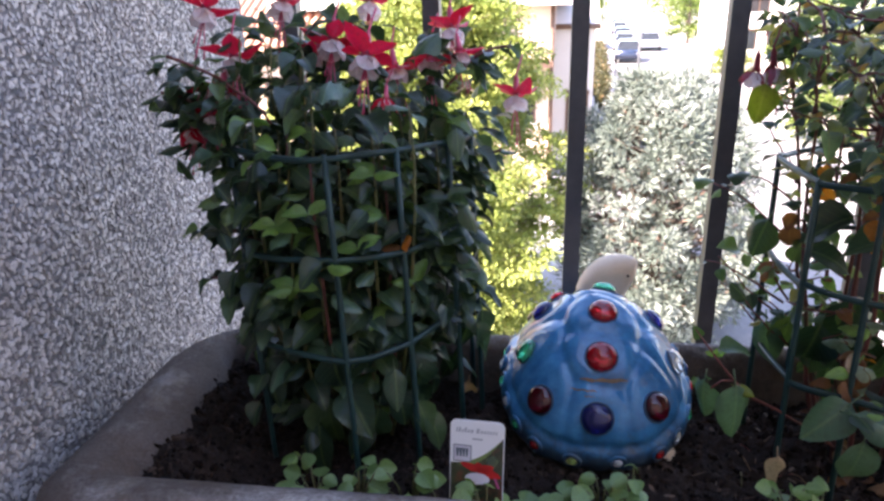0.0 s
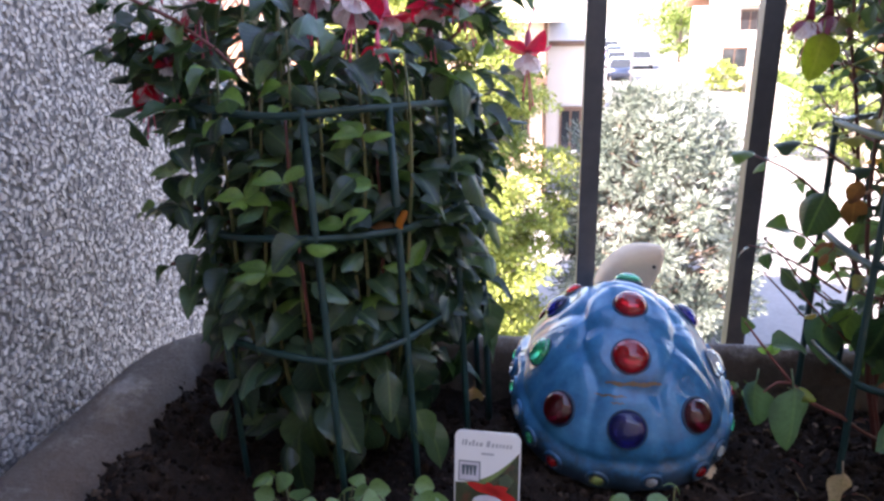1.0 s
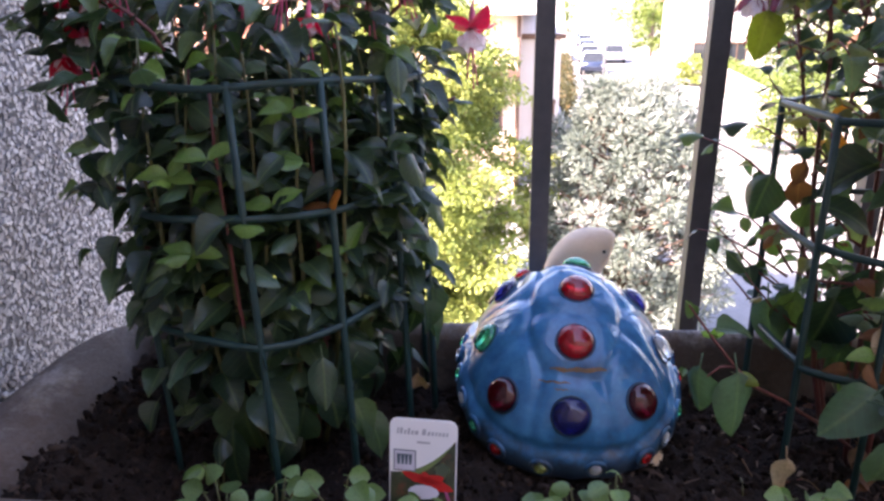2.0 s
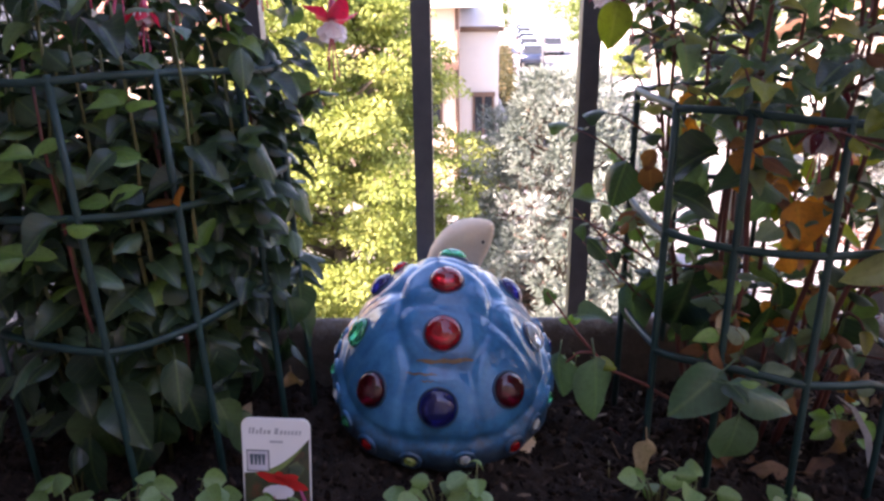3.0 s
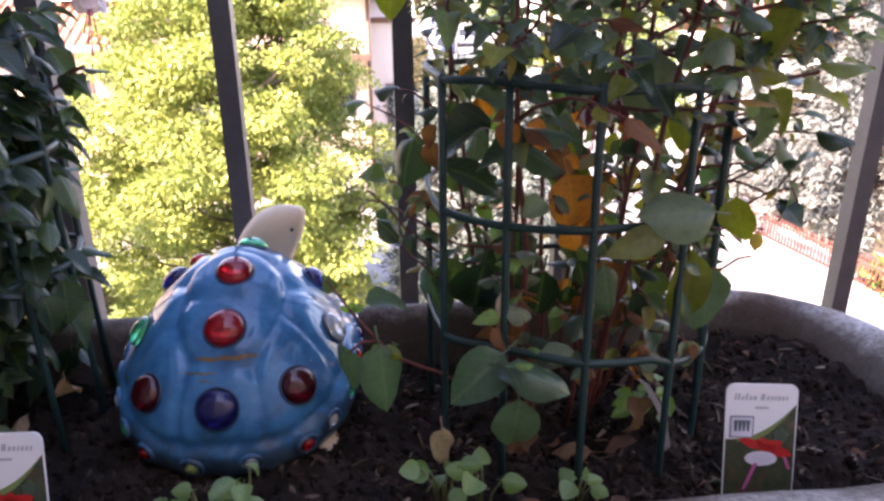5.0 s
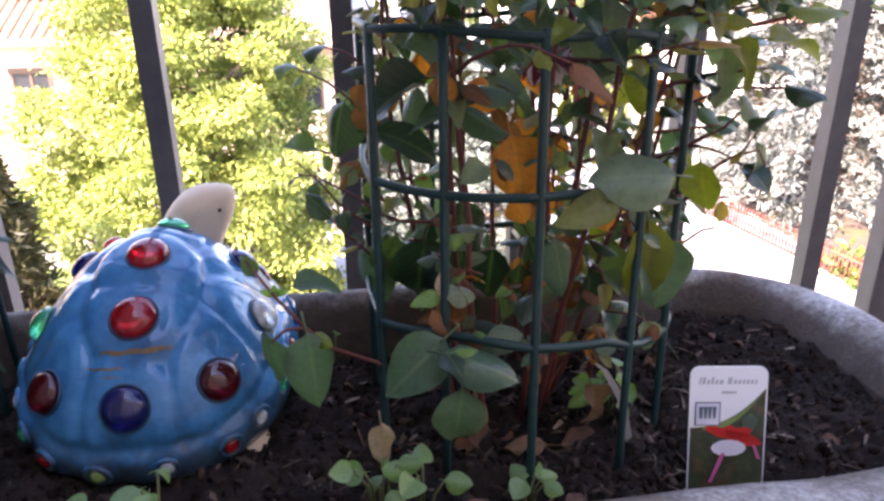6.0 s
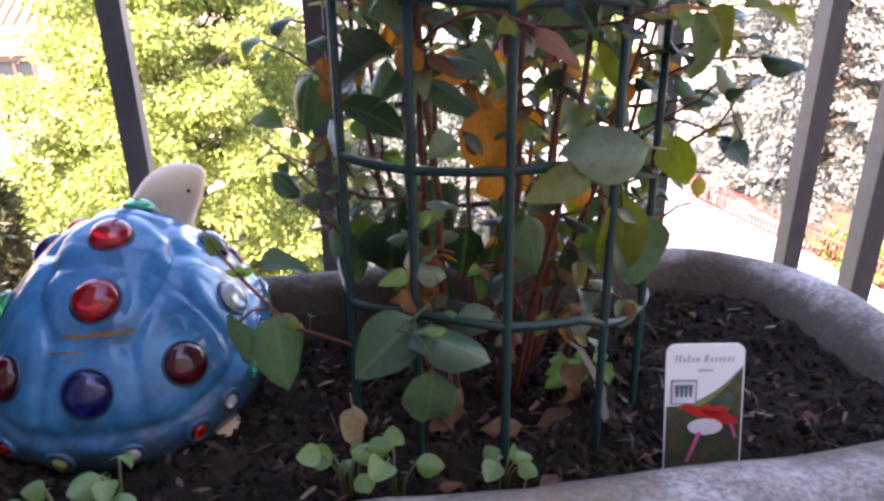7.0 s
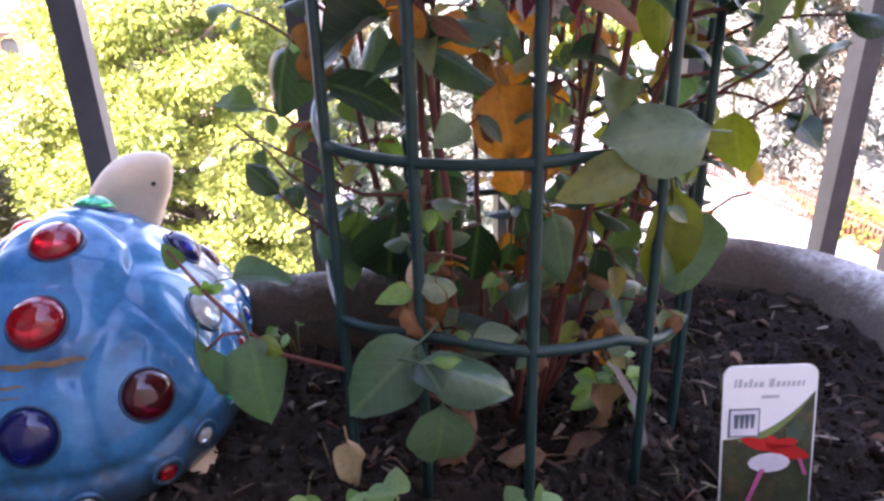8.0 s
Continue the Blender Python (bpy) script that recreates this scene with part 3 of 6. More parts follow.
for j in range(NE):
    for i in range(NA):
        tf.append((j * NA + i, j * NA + (i + 1) % NA, (j + 1) * NA + (i + 1) % NA, (j + 1) * NA + i))
tf.append(tuple(reversed(range(NA))))
tf.append(tuple(NE * NA + i for i in range(NA)))
shell = part("shell", Geo().add(tv, tf), M_SHELL, turtle, "glossy blue shell with raised scutes")


def gem(az, el, r, mat, name="gem", sx=1.0, high=0.62):
    p, n = shell_point(az, el, relief(az, el) - 0.0002)
    z = n
    x = Vector((0, 0, 1)).cross(z)
    x = x.normalized() if x.length > 1e-3 else Vector((1, 0, 0))
    y = z.cross(x)
    m = Matrix.Translation(p) @ Matrix((x, y, z)).transposed().to_4x4()
    dome = [(r * math.cos(a), 0.0008 + r * high * math.sin(a)) for a in [radians(q) for q in (0, 18, 36, 54, 70, 82)]] + [(r * 0.02, 0.0008 + r * high)]
    g = part(name, Geo().lathe(dome, 24, m, sx), mat, turtle)
    part("foil", Geo().lathe([(r * 0.97, -0.0012), (r * 0.97, 0.0004), (r * 0.5, 0.0005), (r * 0.02, 0.0005)], 24, m, sx), M_FOIL, g)
    if r > 0.009:
        part("glue_ring", Geo().lathe([(r * 1.09, -0.002), (r * 1.09, 0.0003), (r * 1.01, 0.0012), (r * 1.0, 0.0002)], 24, m, sx), M_GLUE, g)
    return g


for at, big, mat in GEMS:
    gem(*find_angles(*at), R * big, mat)
gem(*find_angles(0.020, 0.760, 0.611), R * 0.6, M_GEM_RED)
# small gems round the skirt, by their turn round the shell
for a, mat in ((303.5, M_GEM_RED), (233.5, M_GEM_RED), (254.5, M_GEM_LIME), (280, M_GEM_CLEAR), (317, M_GEM_CLEAR), (331, M_GEM_GREEN), (347, M_GEM_RED), (3, M_GEM_BLUE), (20, M_GEM_CLEAR), (40, M_GEM_RED),
               (219.5, M_GEM_GREEN), (206, M_GEM_CLEAR), (194, M_GEM_GREEN), (181, M_GEM_CLEAR), (168, M_GEM_GREEN), (155, M_GEM_CLEAR), (135, M_GEM_RED)):
    rim = shell_base(radians(a), 0.0)
    az, el = find_angles(rim.x, rim.y, rim_z(rim.y) - 0.0015)
    az = radians(a)
    gem(az, el, 0.0056, mat, "small_gem")
    p, n = shell_point(az, el, relief(az, el) - 0.0006)
    side = Vector((0, 0, 1)).cross(n).normalized()
    lift = n.cross(side)
    ring = [p + (side * math.cos(k * 0.3927) + lift * math.sin(k * 0.3927)) * 0.0084 + n * 0.0004 for k in range(17)]
    part("boss_ring", Geo().tube(ring, 0.0019, 6, 1.0, False), M_SHELL, turtle)

# scratches of bare clay along the valley below the middle scute
for a0, a1, e0, wide in ((254.0, 289.5, 35.3, 0.0030), (248.5, 267.0, 30.3, 0.0026), (258.0, 266.0, 27.6, 0.0016)):
    top, low = [], []
    for k in range(25):
        u = k / 12 - 1
        az = radians(a0 + (a1 - a0) * k / 24)
        el = radians(e0 + 0.22 * math.sin(k * 0.7))
        hw = wide * (0.25 + 0.75 * (1 - u ** 4)) * (1.15 + 0.6 * noise.noise((k * 0.6, e0, 0))) * (1.0 if e0 > 35 else 0.6)
        top.append(shell_point(az, el + hw * 4, relief(az, el + hw * 4) + 0.0005)[0])
        low.append(shell_point(az, el - hw * 4, relief(az, el - hw * 4) + 0.0005)[0])
    part("scratch", Geo().add(top + low, [(i, i + 1, 26 + i, 25 + i) for i in range(24)]), M_SHELL_MARK, turtle, "worn brown clay showing through the glaze")

# the head on its short neck, turned to one side: a flat-topped wedge with a blunt snout
HEAD_SIDE = [(0.040, 0.604), (0.0530, 0.6255), (0.0650, 0.6390), (0.0770, 0.6462), (0.0920, 0.6492), (0.1060, 0.6484), (0.1135, 0.6462), (0.1160, 0.6400),
             (0.1135, 0.6250), (0.1080, 0.6110), (0.1010, 0.5980), (0.0950, 0.5800), (0.0700, 0.5650), (0.0430, 0.5720)]
hv, hf = [], []
HN = len(HEAD_SIDE)
for s in (-1.0, -0.94, -0.78, -0.5, 0.0, 0.5, 0.78, 0.94, 1.0):
    k = (1 - abs(s) ** 2.6) ** 0.5 if abs(s) < 1 else 0.12
    for x, z in HEAD_SIDE:
        snout = max(0.0, (x - 0.080) / 0.036)
        y = 0.811 + 0.0245 * s * (1 - 0.45 * snout) - 0.004 * snout
        hv.append((0.083 + (x - 0.083) * (0.55 + 0.45 * k), y, 0.612 + (z - 0.612) * (0.30 + 0.70 * k)))
for i in range(8):
    for k in range(HN):
        hf.append((i * HN + k, i * HN + (k + 1) % HN, (i + 1) * HN + (k + 1) % HN, (i + 1) * HN + k))
hf.append(tuple(reversed(range(HN))))
hf.append(tuple(8 * HN + k for k in range(HN)))
head_ob = part("head", Geo().add(hv, hf), M_CLAY, turtle, "unglazed beige clay head")
sub = head_ob.modifiers.new("round", "SUBSURF")
sub.levels = sub.render_levels = 1
part("eye", Geo().lathe([(0.0001, -0.001), (0.0017, -0.0008), (0.0017, 0.0004), (0.0003, 0.0008)], 10, look((0.1025, 0.7905, 0.6285), (0.0990, 0.86, 0.615)) @ pose(0, 0, -0.0005)), M_EYE, head_ob)
for fx, fy in ((0.133, 0.652), (0.001, 0.652), (0.135, 0.785), (0.000, 0.785)):
    part("foot", Geo().lathe([(0.014, -0.010), (0.016, -0.004), (0.014, 0.003), (0.006, 0.007)], 14, pose(fx, fy, SOIL), 1.0, 1.3), M_CLAY, turtle, "unglazed beige clay foot")

# ---- wire cages ----
CAGE_A, CAGE_B = Vector((-0.195, 0.690, 0)), Vector((0.345, 0.678, 0))


def cage(at, plan, zs, slip, tilt, label, bare=()):
    """A panel of coated wire bent round a plant: uprights at the plan's corners (metres from the middle), flat rings between them."""
    c = thing("plant_cage", (at.x, at.y, SOIL), label, "plant cage", "wire cages round the fuchsias")
    top, n = zs[0], len(plan)

    def spot(u, z):
        i = int(math.floor(u)) % n
        f = u - math.floor(u)
        p0, p1, p2, p3 = (Vector((*plan[(i + d) % n], 0)) for d in (-1, 0, 1, 2))
        q = 0.5 * (2 * p1 + (p2 - p0) * f + (2 * p0 - 5 * p1 + 4 * p2 - p3) * f * f + (3 * p1 - p0 - 3 * p2 + p3) * f ** 3)
        q = q * 0.6 + p1.lerp(p2, f) * 0.4
        h = (z - SOIL) / (top - SOIL)
        sag = tilt[0] * max(0.0, q.x - tilt[1]) * (1 - tilt[2] * h) if z > SOIL + 0.03 else 0.0
        return Vector((at.x + q.x + slip[0] * (1 - h), at.y + q.y + slip[1] * (1 - h), z + sag))

    for z in zs:
        ring = []
        for i in range(10 * n + 1):
            u = i / 10
            p = spot(u, z + 0.002 * math.sin(u * 2.1 + z * 40))
            t = (spot(u + 0.05, z) - spot(u - 0.05, z)).normalized()
            out = Vector((t.y, -t.x, 0))
            hw, ht = 0.0025, 0.0017
            ring += [p + out * ht + Vector((0, 0, hw)), p + out * ht * 1.3, p + out * ht - Vector((0, 0, hw)), p - out * ht - Vector((0, 0, hw)), p - out * ht * 1.3, p - out * ht + Vector((0, 0, hw))]
        part("ring", Geo().add(ring, [(i * 6 + k, i * 6 + (k + 1) % 6, i * 6 + 6 + (k + 1) % 6, i * 6 + 6 + k) for i in range(10 * n) for k in range(6)]), M_CAGE, c)
    for k in range(n):
        if k in bare:
            continue
        pts = [spot(k, z) for z in (SOIL - 0.03, 0.53, 0.60, 0.66, 0.72, top + 0.003)]
        part("upright", Geo().tube(pts, 0.0030, 6, 0.8), M_CAGE, c)
    return c


cage(CAGE_A, ((-0.093, -0.090), (-0.046, -0.116), (0.008, -0.123), (0.064, -0.090), (0.102, -0.027), (0.119, 0.018), (0.102, 0.085), (0.030, 0.115), (-0.050, 0.100), (-0.105, 0.045), (-0.118, -0.025)),
     (0.820, 0.725, 0.628), (0.012, -0.010), (0.25, 0.03, 1.24), "green plastic-coated wire cage round a dense flowering fuchsia", (1,))
cage(CAGE_B, ((-0.112, -0.060), (-0.072, -0.094), (-0.019, -0.119), (0.048, -0.108), (0.096, -0.060), (0.126, 0.000), (0.105, 0.075), (0.030, 0.112), (-0.055, 0.100), (-0.115, 0.040)),
     (0.789, 0.697, 0.600), (0.0, -0.006), (-0.55, 0.03, 0.6), "green plastic-coated wire cage round a sparse yellowing fuchsia")


# ---- leaves ----
def leaf_mesh(name, mat, wide, droop, fold, ripple, seed, tip=1.0):
    """A pointed oval leaf of length 1, along y, with a folded midrib and a drooping tip."""
    q = random.Random(seed)
    g = Geo()
    N, W = 9, 3
    cup = (0.0 if tip < 0.5 else (0.9, -0.5, 0.5, -0.9, 0.2, 0.7)[seed % 6])
    rows = []
    for i in range(N + 1):
        u = i / N
        w = wide * (math.sin(math.pi * u ** (0.80 if tip > 0.5 else 0.95)) ** (0.72 if tip > 0.5 else 0.5) if 0 < u < 1 else 0.0) * (1 - 0.30 * tip * u ** 2)
        y = u - droop * 0.25 * u * u
        z0 = -droop * u ** 1.8 * 0.6
        row = []
        for j in range(-W, W + 1):
            s = j / W
            x = s * w * (1 - 0.10 * abs(ripple))
            z = z0 + cup * (x * x / wide - 0.1 * wide) + fold * abs(x) * (1 - 0.5 * abs(s)) + ripple * math.sin(u * 9 + s * 2 + seed) * abs(s) * wide * 0.35
            row.append((x, y + 0.02 * q.uniform(-1, 1) * abs(s), z))
        rows.append(row)
    verts = [p for row in rows for p in row]
    k = 2 * W + 1
    g.add(verts, [(i * k + j, i * k + j + 1, (i + 1) * k + j + 1, (i + 1) * k + j) for i in range(N) for j in range(2 * W)])
    g.tube([(0, -0.22, -0.03), (0, 0.0, 0.0), (0, 0.10, 0.0)], [0.014, 0.013, 0.008], 4)
    me = g.mesh(name, mat)
    layer = me.uv_layers.new(name="leaf")
    for lp in me.loops:
        p = g.v[lp.vertex_index]
        layer.data[lp.index].uv = (p[0] + 0.5, p[1])
    return me


LEAF_KINDS = {}
for key, mat, wides in (("green", M_LEAF, (0.29, 0.34, 0.38)), ("grey", M_LEAF_GREY, (0.22, 0.26, 0.31)), ("mid", M_LEAF_MID, (0.29, 0.34)), ("young", M_LEAF_YOUNG, (0.27, 0.31)), ("orange", M_LEAF_ORANGE, (0.44, 0.48)),
                        ("pale", M_LEAF_PALE, (0.38, 0.43)), ("rust", M_LEAF_RUST, (0.26, 0.32)), ("lime", M_LEAF_LIME, (0.30, 0.35)), ("long", M_LEAF_LIME, (0.21, 0.24)), ("dry", M_LEAF_DRY, (0.28, 0.36)), ("husk", M_HUSK, (0.24, 0.28)), ("clover", M_CLOVER, (0.42, 0.46)),
                        ("sepal", M_SEPAL, (0.38,)), ("petal", M_PETAL, (0.52,)), ("plum", M_SEPAL_DARK, (0.20,))):
    curl = {"dry": 1.1, "rust": 0.7, "sepal": -0.5, "petal": -0.1, "plum": 0.4, "husk": 0.5, "clover": 0.12}.get(key, 0.55)
    rip = {"husk": 0.9, "dry": 1.1, "rust": 0.4, "sepal": 0.0, "petal": 0.3, "clover": 0.05}.get(key, 0.28)
    LEAF_KINDS[key] = [leaf_mesh("leaf", mat, w, curl * (0.6 + 0.16 * i), 0.6 if key == "dry" else 0.1 if key in ("clover", "petal") else 0.16, rip, i + 1, 0.2 if key == "petal" else 0.55 if key == "clover" else 1.0)
                       for i, w in enumerate(wides * 2)]


WAITING = {}                            # leaves of the two big plants, made at the end


def settle(plant, joined, keep_open=False):
    """Makes a plant's leaves: the 300 towards the front of the trough one by one, the rest joined."""
    todo = sorted(WAITING.pop(plant.name), key=lambda q: q[0].translation.y)
    if keep_open:                       # the sparse plant stands nearly bare below
        todo = [q for k, q in enumerate(todo) if not (0.55 < q[0].translation.z < (0.72 if k % 2 else 0.77) and (k % 4 if q[0].translation.y < 0.635 else k % 2 and q[0].translation.x < 0.33))]
    else:                               # most of the near leaves keep behind the wire
        def inside(m):
            tip = m @ Vector((0, 0.8, 0)) - MID_A
            a = math.atan2(tip.y, tip.x)
            return not (0.60 < tip.z < 0.845 and -1.75 < a < -0.42 and Vector((tip.x, tip.y)).length > 0.112)
        todo = [q for k, q in enumerate(todo) if inside(q[0]) or k % 5 == 0]
        # bare stalks near the soil, with only a few long leaves hanging there
        todo = [q for k, q in enumerate(todo) if q[0].translation.z > 0.625 or k % 3 == 0 or q[0].to_scale().x > 0.049]
    for m, mesh, kind in todo[:300]:
        ob = new("leaf", mesh)
        ob.matrix_basis = m
        hang(ob, plant)
    for key, mat in joined.items():
        vs, fs, uvs = [], [], []
        for m, mesh, kind in todo[300:]:
            if kind != key and not (key == "green" and kind not in joined):
                continue
            n = len(vs)
            src = [v.co for v in mesh.vertices]
            vs += [tuple(m @ c) for c in src]
            for poly in mesh.polygons:
                fs.append(tuple(n + i for i in poly.vertices))
                uvs += [(src[i].x + 0.5, src[i].y) for i in poly.vertices]
        if not fs:
            continue
        me = bpy.data.meshes.new("foliage")
        me.from_pydata(vs, [], fs)
        me.materials.append(mat)
        me.polygons.foreach_set("use_smooth", [True] * len(me.polygons))
        me.uv_layers.new(name="leaf").data.foreach_set("uv", [c for uv in uvs for c in uv])
        me.update()
        hang(tagged(new("foliage", me), "inner leaves of the plant", "", "", "stuff"), plant)


def leaf(parent, at, way, size, kind="green", face=(0, 0, 1), name="leaf", pick=None, label=""):
    """A leaf whose stalk ends at `at`, that points along `way` with its upper side towards `face`."""
    y = Vector(way).normalized()
    f = Vector(face)
    z = f - y * f.dot(y)
    z = z.normalized() if z.length > 1e-3 else y.orthogonal().normalized()
    x = y.cross(z)
    kinds = LEAF_KINDS[kind]
    if name == "leaf" and parent.name in WAITING and pick is None:
        WAITING[parent.name].append((Matrix.Translation(at) @ Matrix((x, y, z)).transposed().to_4x4() @ Matrix.Diagonal((size, size, size, 1)), rng.choice(kinds), kind))
        return None
    ob = new(name, kinds[pick % len(kinds)] if pick is not None else rng.choice(kinds))
    ob.matrix_basis = Matrix.Translation(at) @ Matrix((x, y, z)).transposed().to_4x4() @ Matrix.Diagonal((size, size, size, 1))
    hang(ob, parent)
    return tagged(ob, label) if label else ob


def centred_leaf(parent, mid, way, size, kind, face=(0, -0.6, 0.8), pick=0, label=""):
    way = Vector(way).normalized()
    return leaf(parent, Vector(mid) - way * size * 0.48, way, size, kind, face, "leaf", pick, label)


def flower(parent, at, size, lean=(0, 0, 0), dark=False, spread=0.9):
    """A hanging fuchsia: tube, four sepals held out, a white skirt of petals, long stamens."""
    at = Vector(at)
    down = (Vector((0, 0, -1)) + Vector(lean)).normalized()
    g = Geo().tube([at - down * size * 1.3 + Vector((0.006, 0, 0.004)), at - down * size * 0.75, at - down * size * 0.55, at - down * 0.2 * size, at],
                   [size * 0.03, size * 0.035, size * 0.10, size * 0.12, size * 0.18], 8)
    fl = part("flower", g, M_SEPAL_DARK if dark else M_PISTIL, parent, "hanging plum fuchsia flower" if dark else "hanging red fuchsia flower with white skirt")
    a0 = rng.uniform(0, 90)
    side = down.orthogonal().normalized()
    other = down.cross(side)
    for k in range(4):
        a = radians(a0 + 90 * k)
        out = side * math.cos(a) + other * math.sin(a)
        leaf(fl, at + out * size * 0.1, out * spread + down * ((1.0 - spread) * 0.9 - 0.15 + rng.uniform(-0.25, 0.25)), size * rng.uniform(0.78, 0.98), "plum" if dark else "sepal", out * 0.5 - down * 0.8, "sepal")
    for k in range(6):
        a = radians(a0 + 40 + 60 * k)
        out = side * math.cos(a) + other * math.sin(a)
        leaf(fl, at + out * size * 0.08 + down * size * 0.05, down + out * rng.uniform(0.3, 0.7), size * 0.64, "petal", out, "petal")
    for k in range(4):
        w = down + side * 0.14 * math.cos(k * 1.7) + other * 0.14 * math.sin(k * 1.7)
        part("stamen", Geo().tube([at + down * size * 0.3, at + w * size * (1.0 + 0.15 * k), at + w * size * (1.25 + 0.2 * k)], [size * 0.022, size * 0.018, size * 0.035], 4), M_PISTIL, fl)
    return fl


def stem_path(start, end, bow, n=8):
    a, b = Vector(start), Vector(end)
    pts = []
    for i in range(n + 1):
        u = i / n
        p = a.lerp(b, u) + Vector(bow) * math.sin(math.pi * u)
        p += Vector((rng.uniform(-1, 1), rng.uniform(-1, 1), 0)) * 0.003
        pts.append(p)
    return pts


def dress(plant, pts, axis, sizes, kinds, gap, first=0.1, outward=0.9, skip=0.0, hang_down=0.25):
    """Pairs of leaves along a stem, each pair across the last."""
    total = sum((pts[i + 1] - pts[i]).length for i in range(len(pts) - 1))
    d, turn, count = first * total, rng.uniform(0, 180), 0
    while d < total:
        run, i = d, 0
        while i < len(pts) - 2 and run > (pts[i + 1] - pts[i]).length:
            run -= (pts[i + 1] - pts[i]).length
            i += 1
        t = (pts[i + 1] - pts[i]).normalized()
        p = pts[i] + t * min(run, (pts[i + 1] - pts[i]).length)
        out0 = Vector((p.x - axis.x, p.y - axis.y, 0))
        out0 = out0.normalized() if out0.length > 1e-4 else Vector((1, 0, 0))
        for s in (0, 180):
            if rng.random() < skip:
                continue
            a = radians(turn + s + rng.uniform(-15, 15))
            w = Vector((math.cos(a), math.sin(a), 0)) + out0 * outward * rng.uniform(0.3, 1.0) + Vector((0, 0, rng.uniform(-hang_down * 2.2, hang_down * 0.9)))
            size = rng.uniform(*sizes) * (1.0 - 0.35 * (d / total))
            face = Vector((0, 0, 1)) + out0 * rng.uniform(0.1, 0.7) + Vector((rng.uniform(-0.3, 0.3), rng.uniform(-0.3, 0.3), 0))
            leaf(plant, p + w.normalized() * size * 0.2, w, size, rng.choice(kinds), face)
            count += 1
        turn += 90
        d += gap * rng.uniform(0.75, 1.25)
    return count


# ---- the dense fuchsia ----
plant_a = thing("fuchsia_plant", (CAGE_A.x, CAGE_A.y, SOIL), "dense dark green fuchsia with hanging red and white flowers", "plant")
MID_A = Vector((CAGE_A.x - 0.004, CAGE_A.y - 0.014, 0))
WAITING[plant_a.name] = []
for i in range(44):
    a = i * 2.399
    r0, r1 = 0.012 + 0.05 * rng.random(), 0.108 * math.sqrt((i + 0.5) / 44)
    top = (rng.uniform(0.84, 0.93) if i % 2 else rng.uniform(0.78, 0.84)) - 0.35 * max(0, r1 - 0.07)
    s = (MID_A.x + r0 * math.cos(a), MID_A.y + r0 * math.sin(a), SOIL - 0.01)
    e = (MID_A.x + r1 * math.cos(a), MID_A.y + r1 * math.sin(a), top)
    pts = stem_path(s, e, (0.022 * math.cos(a), 0.022 * math.sin(a), 0))
    part("stem", Geo().tube(pts, [0.0024 - 0.00018 * k for k in range(9)], 5), M_STEM if i % 6 == 0 else M_STEM_GREEN, plant_a)
    dress(plant_a, pts, MID_A, (0.030, 0.050), ("green",) * 12 + ("mid", "mid", "young", "young"), 0.020, 0.20, 0.8, 0.06, 0.16)
# long dark leaves hanging low
for i in range(17):
    a = rng.uniform(-2.6, 0.3)
    z = rng.uniform(0.53, 0.64)
    r = rng.uniform(0.080, 0.125)
    p = Vector((MID_A.x + r * math.cos(a), MID_A.y + r * math.sin(a), z))
    o = Vector((math.cos(a), math.sin(a), 0))
    leaf(plant_a, p, o * rng.uniform(0.1, 0.5) + Vector((rng.uniform(-0.5, 0.5), rng.uniform(-0.3, 0.2), rng.uniform(-1.3, -0.4))), rng.uniform(0.040, 0.064), "green", o + Vector((0, 0, 0.5)))
# the far side and the middle, thick with leaves
for i in range(980):
    a = rng.uniform(-0.25, 3.6) if i % 3 else rng.uniform(0, 6.28)
    r = 0.125 * math.sqrt(rng.uniform(0.05, 1.0)) * (1 if i % 3 else 0.78)
    p = Vector((MID_A.x + r * math.cos(a), MID_A.y + 0.02 + 0.85 * r * math.sin(a), rng.uniform(0.53, 0.785)))
    o = Vector((math.cos(a), math.sin(a), 0))
    leaf(plant_a, p, o * rng.uniform(0.2, 0.8) + Vector((rng.uniform(-0.8, 0.8), rng.uniform(-0.8, 0.8), rng.uniform(-0.8, 0.2))), rng.uniform(0.030, 0.044), "green", o * rng.uniform(0, 1) + Vector((0, 0, 0.8)))
# leaves outside the wire on the turtle's side
for i in range(44):
    a = rng.uniform(-0.42, 0.8)
    r = rng.uniform(0.105, 0.145)
    p = Vector((MID_A.x + r * math.cos(a), MID_A.y + r * math.sin(a), rng.uniform(0.62, 0.84)))
    o = Vector((math.cos(a), math.sin(a), 0))
    leaf(plant_a, p, o * rng.uniform(0.2, 0.9) + Vector((rng.uniform(-0.4, 0.4), rng.uniform(-0.7, 0.2), rng.uniform(-0.7, 0.1))), rng.uniform(0.026, 0.042), rng.choice(("green", "green", "mid")), o * 0.3 + Vector((0, -0.2, 0.9)))
# leaves that push through the wire
for i in range(26):
    a = rng.uniform(-3.9, 0.9)
    z = rng.uniform(0.62, 0.83)
    r = rng.uniform(0.105, 0.135)
    p = Vector((MID_A.x + r * math.cos(a), MID_A.y + r * math.sin(a), z))
    o = Vector((math.cos(a), math.sin(a), 0))
    leaf(plant_a, p, o * rng.uniform(0.4, 1.0) + Vector((rng.uniform(-0.7, 0.7), rng.uniform(-0.5, 0.5), rng.uniform(-0.5, 0.2))), rng.uniform(0.022, 0.036), "green", o * 0.6 + Vector((0, 0, 0.9)))
